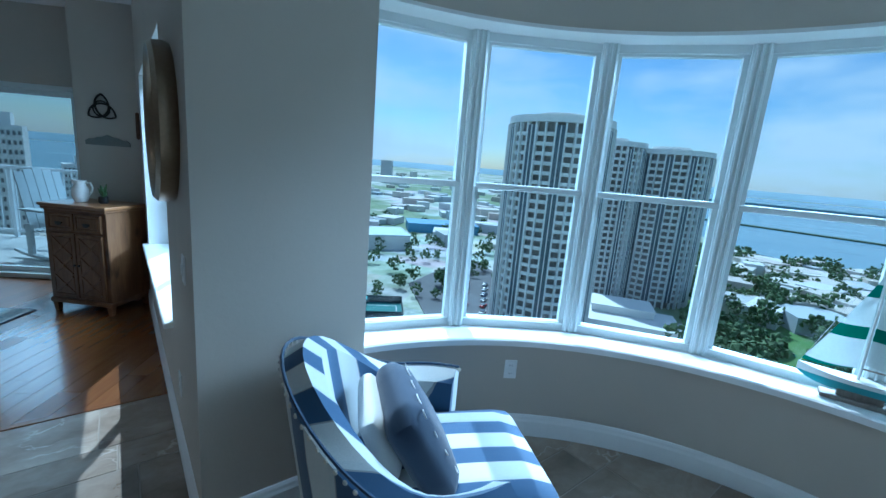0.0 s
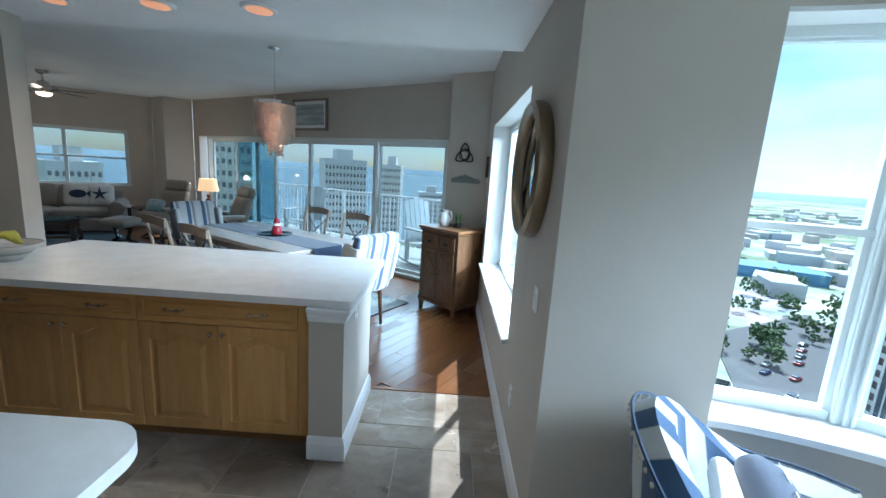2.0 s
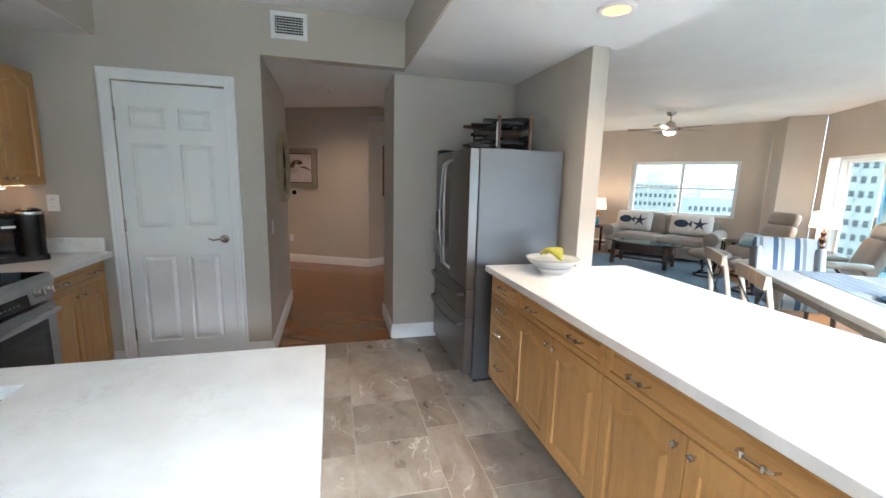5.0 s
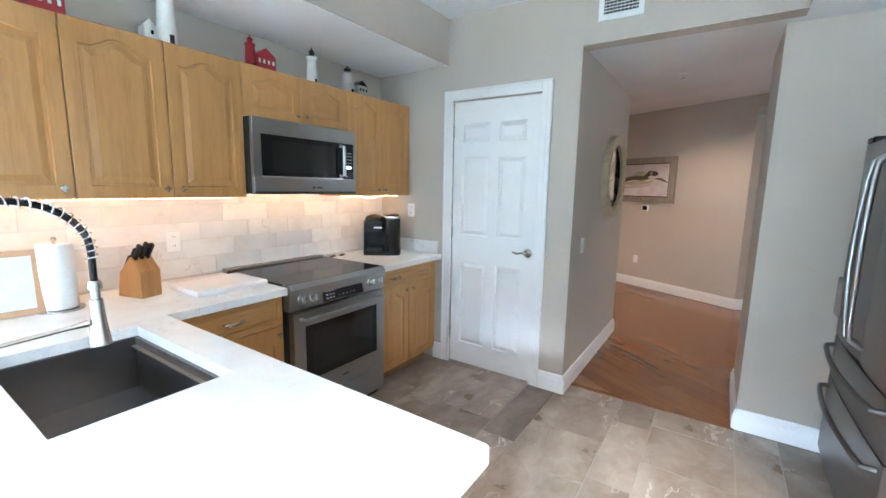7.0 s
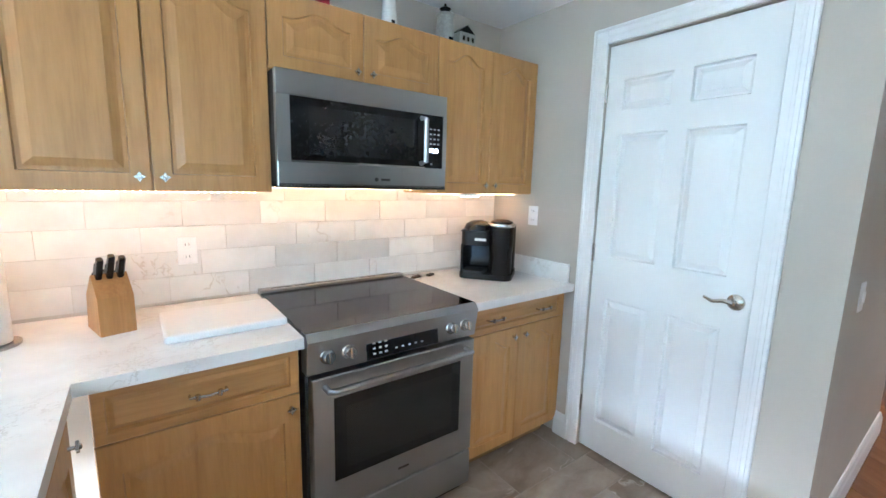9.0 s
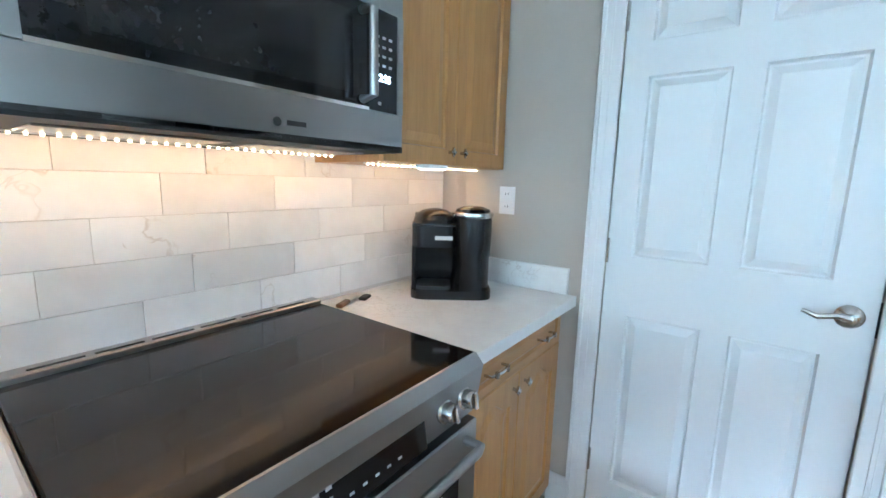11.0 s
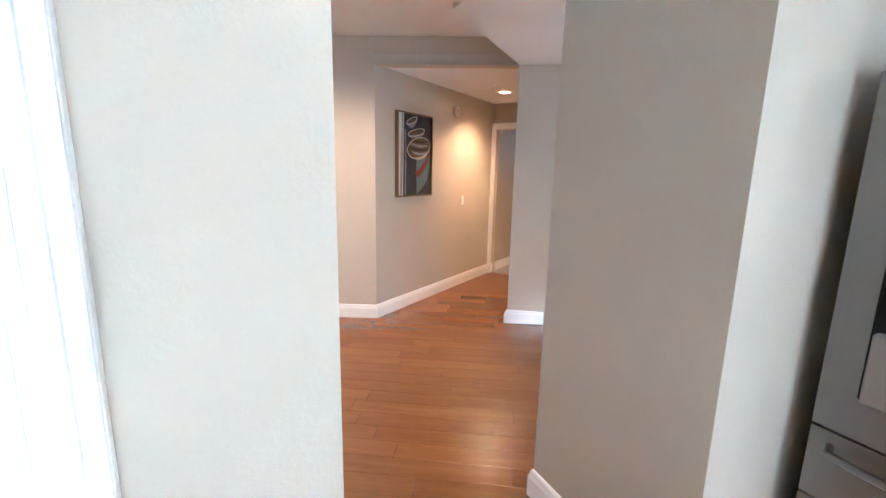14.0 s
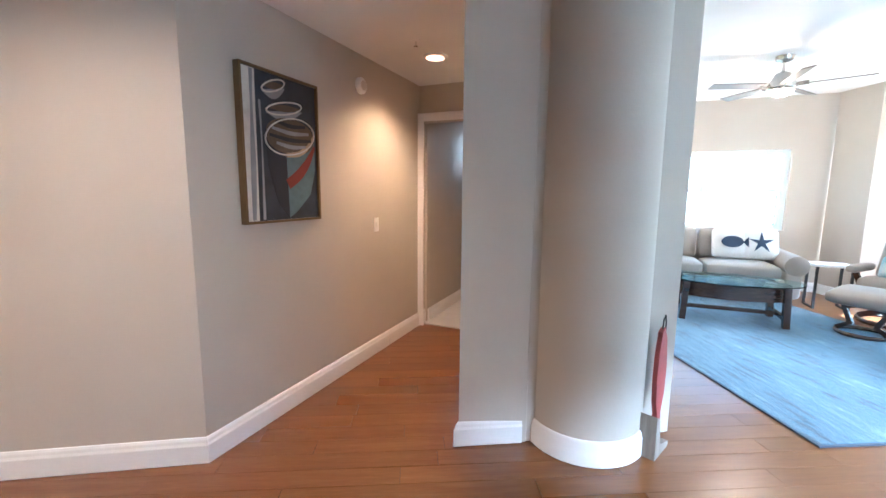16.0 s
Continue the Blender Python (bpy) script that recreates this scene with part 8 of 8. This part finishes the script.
part("eye_rim", blob([(0.19 + 0.02 * math.cos(radians(a)), 0.1 + 0.022 * math.sin(radians(a))) for a in range(0, 360, 30)], -0.0305), M_TCREAM, tu, "painted pale eye rim")
part("eye", blob([(0.192 + 0.012 * math.cos(radians(a)), 0.1 + 0.015 * math.sin(radians(a))) for a in range(0, 360, 30)], -0.032), M_BLACKM, tu, "painted dark eye")
part("far_flipper", stroke([(0.25, 0.02, 0.006), (0.33, 0.015, 0.016), (0.4, -0.01, 0.012), (0.46, -0.04, 0.002)], -0.0265), M_TURTLE, tu, "painted far flipper")

n = Nodes("deep_water_paint")
M_DEEP = n.out(n.ramp(n.noise(n.coords((2, 2, 2)), 3, 5), [(0.3, (0.012, 0.02, 0.035)), (0.7, (0.035, 0.055, 0.085))]), 0.45)
bp = picture("boat_painting", along_corridor(0.585, 1.61), 0.6, 0.84, 0.014, plain("bronze_edge", (0.16, 0.11, 0.06), 0.4, 0.6), M_DEEP, "tall canvas painting of moored rowing boats", 0.0, 0.04)
M_PW = plain("oil_white", (0.62, 0.6, 0.56), 0.5, grain=25, vary=0.25)
M_PT = plain("oil_teal", (0.1, 0.17, 0.19), 0.5, grain=25, vary=0.3)
M_PR = plain("oil_red", (0.2, 0.03, 0.025), 0.5)
M_PG = plain("oil_grey", (0.26, 0.27, 0.29), 0.5, grain=10, vary=0.35)
M_PN = plain("oil_navy", (0.014, 0.022, 0.04), 0.5, grain=12, vary=0.4)
M_PB = plain("oil_umber", (0.1, 0.075, 0.055), 0.5, grain=18, vary=0.45)
M_PSAND = plain("oil_sand", (0.42, 0.33, 0.22), 0.5, grain=18, vary=0.3)
part("white_post", blob([(-0.285, -0.405), (-0.2, -0.405), (-0.19, 0.405), (-0.285, 0.405)], -0.025), M_PW, bp, "painted white post")
part("post_shade", stroke([(-0.235, -0.4, 0.012), (-0.225, -0.1, 0.018), (-0.22, 0.2, 0.008), (-0.215, 0.4, 0.012)], -0.0265), M_PG, bp, "painted grey post shading")
part("post_edge", stroke([(-0.165, -0.4, 0.01), (-0.16, 0.0, 0.005), (-0.165, 0.25, 0.008)], -0.0265), M_PG, bp, "painted grey rope")
part("boat_hull", blob([(0.02, -0.02), (0.16, 0.0), (0.265, 0.1), (0.27, -0.1), (0.22, -0.26), (0.1, -0.36), (0.03, -0.4)], -0.0255), M_PT, bp, "painted teal hull")
part("boat_bow", blob([(-0.13, 0.1), (-0.09, 0.02), (0.02, -0.03), (0.03, -0.4), (-0.06, -0.3), (-0.12, -0.1)], -0.0262), M_PN, bp, "painted dark bow")
part("red_stripe", stroke([(0.025, -0.2, 0.03), (0.12, -0.14, 0.032), (0.2, -0.06, 0.024), (0.265, 0.04, 0.008)], -0.0275), M_PR, bp, "painted red stripe")
part("pale_stripe", stroke([(0.02, -0.03, 0.012), (0.12, -0.015, 0.016), (0.2, 0.03, 0.013), (0.262, 0.11, 0.004)], -0.0285), M_PSAND, bp, "painted sand-coloured strake")
part("boat_inside", blob([(0.065 + 0.195 * math.cos(radians(a)), 0.09 + 0.095 * math.sin(radians(a)) - (0.02 if a > 180 else 0)) for a in range(0, 360, 15)], -0.0272), M_PB, bp, "painted boat interior")
for zc, hw, mt in ((0.1, 0.15, M_PG), (0.06, 0.17, M_PN), (0.14, 0.12, M_PN), (0.02, 0.12, M_PG)):
    part("thwart", stroke([(0.065 - hw, zc + 0.015, 0.008), (0.065, zc, 0.012), (0.065 + hw, zc + 0.012, 0.008)], -0.029), mt, bp, "painted boat thwart")
for cx, cz, rx, rz in ((0.065, 0.08, 0.2, 0.105), (0.02, 0.235, 0.14, 0.034), (-0.06, 0.345, 0.085, 0.03)):
    ring = [(cx + rx * math.cos(2 * math.pi * i / 30), -0.0285, cz + rz * math.sin(2 * math.pi * i / 30) + 0.03 * math.cos(2 * math.pi * i / 30)) for i in range(30)]
    part("gunwale", tube(bmesh.new(), ring, 0.005, 5, closed=True), M_PW, bp, "painted white boat rim")
    if rz < 0.1:
        part("small_hull", stroke([(cx - rx, cz - 0.04, 0.004), (cx, cz - 0.045, 0.028), (cx + rx, cz + 0.0, 0.004)], -0.0262), M_PG, bp, "painted small grey hull")
        part("small_inside", stroke([(cx - rx * 0.9, cz - 0.01, 0.004), (cx, cz, 0.02), (cx + rx * 0.9, cz + 0.015, 0.004)], -0.027), M_PB, bp, "painted small boat interior")

th = thing("thermostat", along_foyer(1.36, 1.215), "small black thermostat on the foyer wall", "thermostat")
part("plate", B(-0.055, -0.012, -0.045, 0.055, 0, 0.045, 0.003), M_WHITE, th)
part("screen", B(-0.04, -0.016, -0.035, 0.04, -0.011, 0.035, 0.002), M_BLACKGL, th)
wall_plate(along_foyer(1.45, 0.42), "white outlet plate low on the foyer wall")
wall_plate(along_corridor(1.62, 1.1), "white switch plate in the corridor", toggle=True)
sm = thing("smoke_alarm", along_corridor(1.42, 2.16), "round white alarm on the corridor wall", "smoke alarm")
part("body", lathe(bmesh.new(), [(0.06, 0), (0.06, 0.02), (0.045, 0.034), (0, 0.036)], 24, mq), M_WHITE, sm, "", True)
part("grille", lathe(bmesh.new(), [(0.036, 0.034), (0.036, 0.038), (0.03, 0.038)], 20, mq), M_GROUTW, sm, "", True)
FOYER = (1.0, 0.69, 0.46)
downlight(-7.9, 3.6, LO, 9, "foyer lights", colour=(1.0, 0.55, 0.28), spot=130)
downlight(-6.74, 1.17, HALL_HI, 10, "foyer lights", colour=FOYER, spot=140)
# unseen extra downlight, added to brighten the foyer
downlight(-6.9, -1.2, HALL_HI, 15, "foyer lights", colour=FOYER, spot=150)


def sprinkler(x, y, z):
    ob = thing("sprinkler_head", pose(x, y, z), "small chrome ceiling sprinkler", "sprinkler")
    part("rose", lathe(bmesh.new(), [(0.035, 0), (0.03, -0.006), (0.01, -0.01), (0, -0.01)], 18), M_WHITE, ob, "", True)
    part("stem", tube(bmesh.new(), [(0, 0, -0.008), (0, 0, -0.04)], 0.006, 8), M_CHROME, ob, "", True)
    part("deflector", lathe(bmesh.new(), [(0.016, -0.038), (0.016, -0.041), (0, -0.041)], 12), M_CHROME, ob, "", True)


sprinkler(-5.05, 1.3, LO)
sprinkler(-7.7, 3.3, LO)

# doorway at the corridor's end, into a pale carpeted room with an assumed window
casing("door_casing", along_corridor(2.42, 0) @ pose(0.0, -0.06, 0, 0, 0, -90), 0.85, 2.05)
CN = Vector((CU.y, -CU.x, 0))


def past_door(s, off):
    p = C0 + CU * s + CN * off
    return (p.x, p.y)


wall("wall_corridor_end", past_door(2.44, 0.95), past_door(2.44, -0.2), 2.05, LO + 0.2, 0.1)
wall("wall_far_side", past_door(3.9, 0.03), past_door(2.56, 0.03), 0, HALL_HI, 0.1)
wall("wall_far_room", past_door(3.9, 1.0), past_door(3.9, -0.1), 0, HALL_HI, 0.1, [(0.1, 0.9, 0.7, 2.1)])
wall("wall_far_right", past_door(2.56, 1.0), past_door(3.9, 1.0), 0, HALL_HI, 0.05)
structure("ceiling_far_room", prism(bmesh.new(), [past_door(2.55, -0.08), past_door(2.55, 1.05), past_door(4.0, 1.05), past_door(4.0, -0.08)], HALL_HI, HALL_HI + 0.1), M_CEIL, "white ceiling of the far room", "ceiling")
structure("floor_far_carpet", prism(bmesh.new(), [past_door(2.47, 0.03), past_door(2.47, 1.0), past_door(3.9, 1.0), past_door(3.9, 0.03)], -0.012, 0.006), fabric("pale_carpet", (0.5, 0.48, 0.45), weave=160), "pale cut-pile carpet in the far room", "floor")
skirting("baseboard_far_room", [past_door(3.89, 0.03), past_door(2.58, 0.03)])
fx, fy = past_door(3.88, 0.5)
tx, ty = past_door(3.0, 0.3)
# lamp added at the assumed, unseen window to light the far room
window_light(fx, fy, 1.4, tx, ty, 1.1, 0.75, 1.3, 2.2)

# wooden fish leaning beside the column
wf = thing("wooden_fish", pose(-6.2, 3.86, -0.005, 0, 0, 98), "red painted wooden fish ornament on a driftwood stand", "ornament")
part("stand", prism(bmesh.new(), [(-0.1, 0), (0.1, 0), (0.1, 0.03), (-0.02, 0.06), (-0.06, 0.22), (-0.1, 0.24)], -0.05, 0.05, Matrix(((1, 0, 0, 0), (0, 0, -1, 0), (0, 1, 0, 0), (0, 0, 0, 1)))), M_OAKGREY, wf)
pts = [(0.0, 0.1), (0.05, 0.16), (0.04, 0.2), (0.075, 0.3), (0.085, 0.45), (0.06, 0.6), (0.02, 0.68), (-0.02, 0.66), (-0.045, 0.55), (-0.055, 0.4), (-0.04, 0.28), (-0.01, 0.2), (-0.04, 0.13)]
part("body", prism(bmesh.new(), pts, -0.012, 0.012, Matrix(((1, 0, 0, 0.02), (0, 0, -1, 0), (0, 1, 0, 0), (0, 0, 0, 1)))), plain("worn_red_paint", (0.34, 0.06, 0.055), 0.6, vary=0.35), wf, "worn red fish body")
part("fin", prism(bmesh.new(), [(0.0, 0.45), (0.03, 0.52), (0.05, 0.45), (0.02, 0.38)], -0.018, -0.013, Matrix(((1, 0, 0, 0.02), (0, 0, -1, 0), (0, 1, 0, 0), (0, 0, 0, 1)))), M_WALNUT, wf)
part("hook", tube(bmesh.new(), [(0.03, 0, 0.66), (0.035, 0, 0.72), (0.06, 0, 0.74), (0.075, 0, 0.7), (0.08, 0, 0.6)], 0.004, 6), M_BLACKM, wf, "", True)

# thresholds
structure("threshold_dining", B(-0.742, 3.12, -0.003, EAST, 3.165, 0.006, 0.003), M_CHERRY, "wooden threshold strip", "threshold")
structure("threshold_passage", B(-4.225, HALLY, -0.003, -4.185, 1.85, 0.006, 0.003), M_CHERRY, "wooden threshold strip", "threshold")

# ---- floor tiles, planks and wall tiles ----
rnd = random.Random(11)
tile_cache = {}


def tile_mesh(w, d, t, bevel=0.002, name="tile", mat=None):
    key = (round(w, 3), round(d, 3), name)
    if key not in tile_cache:
        me = mesh_of(B(0, 0, 0, w, d, t, bevel), name)
        me.materials.append(mat or M_TILE)
        tile_cache[key] = me
    return tile_cache[key]


def covered(x, y, w, d):
    cx, cy = x + w / 2, y + d / 2
    if cy > 2.75 and cx < -0.95 or cy < -0.45 and cx < -0.45:
        return True
    if -1.75 < cx < -1.2 and cy < 0.95:
        return True
    if cx > EAST + 0.15 and cy > 2.0:
        return True
    return (cx - BAY_C.x) ** 2 + (cy - BAY_C.y) ** 2 > 2.25 ** 2 and cx > 0.9


G = 0.0055
y, k = 3.137, 0
while y > -1.7:
    d = 0.43 if k % 2 == 0 else 0.215
    x = -4.2
    first = 0.43 * (0.35 + 0.5 * ((k * 0.37) % 1))
    while x < 2.7:
        w = first if x == -4.2 else (0.43 if k % 2 == 0 else 0.645)
        if not covered(x, y - d, w, d):
            part("tile", tile_mesh(w - G, d - G, 0.003 + 0.0, 0.0015), M_TILE, floor_tile, m=pose(x + G / 2, y - d + G / 2, -0.0029))
        x += w
    y -= d
    k += 1

# plank floor: lengths along the far room's own direction
PA = 57.9
pc, ps = math.cos(radians(PA)), math.sin(radians(PA))


def near_plank(x, y):
    return (-7.7 < x < -4.1 and 0.0 < y < 3.6) or (-0.9 < x < 0.3 and 2.9 < y < 5.6)


bm = bmesh.new()
WPL = 0.127
count = 0
for i in range(-110, 110):
    off = rnd.uniform(0, 1.2)
    a = -6.0 + off - 1.2
    while a < 13:
        ln = rnd.uniform(0.7, 1.3)
        b = i * WPL
        cxa, cya = a + ln / 2, b + WPL / 2
        x, y = cxa * pc - cya * ps, cxa * ps + cya * pc
        if -10.6 < x < 0.6 and -2.4 < y < 10 and not (-4.0 < x < 0.1 and y < 2.8) and (x - SL_A.x) * NN.x + (y - SL_A.y) * NN.y < 0.25 and (x - LW_A.x) * -0.53 + (y - LW_A.y) * 0.85 < 0.15 and x < 0.35:
            q = pose((a + 0.0008) * pc - (b + 0.0008) * ps, (a + 0.0008) * ps + (b + 0.0008) * pc, -0.0134, 0, 0, PA)
            if near_plank(x, y) and count < 290:
                lr = round(ln, 1)
                part("plank", tile_mesh(lr - 0.0016, WPL - 0.0016, 0.0085, 0.0008, "plank", M_CHERRY), M_CHERRY, floor_wood, m=q)
                ln = lr
                count += 1
            else:
                vs = [bm.verts.new(q @ Vector(c)) for c in ((0, 0, 0.0085), (ln - 0.0016, 0, 0.0085), (ln - 0.0016, WPL - 0.0016, 0.0085), (0, WPL - 0.0016, 0.0085), (0, 0, 0.001), (ln - 0.0016, 0, 0.001), (ln - 0.0016, WPL - 0.0016, 0.001), (0, WPL - 0.0016, 0.001))]
                bm.faces.new(vs[:4])
                for s in range(4):
                    bm.faces.new((vs[s], vs[4 + s], vs[4 + (s + 1) % 4], vs[(s + 1) % 4]))
        a += ln
n = Nodes("polished_wood_far")
turn = n.coords((1, 1, 1), (0, 0, -PA))
lay = n.add("ShaderNodeMapping")
lay.inputs["Scale"].default_value = (1.2, 14, 14)
n.link(turn, lay.inputs["Vector"])
mpn = lay.outputs[0]
g = n.noise(mpn, 1.6, 6, 0.62)
fine = n.noise(mpn, 9, 4)
geo = n.add("ShaderNodeNewGeometry")
col = n.ramp(n.mix(0.35, g, fine), [(0.28, (0.14, 0.052, 0.015)), (0.5, (0.178, 0.07, 0.021)), (0.74, (0.22, 0.096, 0.031))])
hs = n.add("ShaderNodeHueSaturation")
mr2 = n.add("ShaderNodeMapRange")
mr2.inputs[3].default_value, mr2.inputs[4].default_value = 0.85, 1.15
n.link(geo.outputs["Random Per Island"], mr2.inputs[0])
n.link(mr2.outputs[0], hs.inputs["Value"])
n.link(col, hs.inputs["Color"])
fp = part("floor_planks", bm, n.out(hs.outputs[0], 0.3, Coat_Weight=0.2, Coat_Roughness=0.15), floor_wood, "polished wooden planks")
tagged(fp, kind="stuff")

# marble wall tiles behind the range
backs = structure("backsplash", B(DOORX + 0.001, SOUTH + 0.0005, 0.916, -0.45, SOUTH + 0.006, UZ + 0.03), M_GROUTW, "pale marble subway tile backsplash", "backsplash")
TW, THH = 0.305, 0.1045
for r in range(5):
    z = 0.93 + r * THH
    x = DOORX + 0.001 - (0.0, 0.12, 0.22, 0.06, 0.17)[r]
    while x < -0.5:
        x0, x1 = max(x, DOORX + 0.002), min(x + TW, -0.46)
        if x1 - x0 > 0.02:
            me = tile_mesh(x1 - x0 - 0.0014, 0.009, THH - 0.0014, 0.0006, "wall_tile", M_SPLASH)
            part("tile", me, M_SPLASH, backs, m=pose(x0 + 0.0007, SOUTH + 0.001 + 0.0006 * rnd.random(), z))
        x += TW
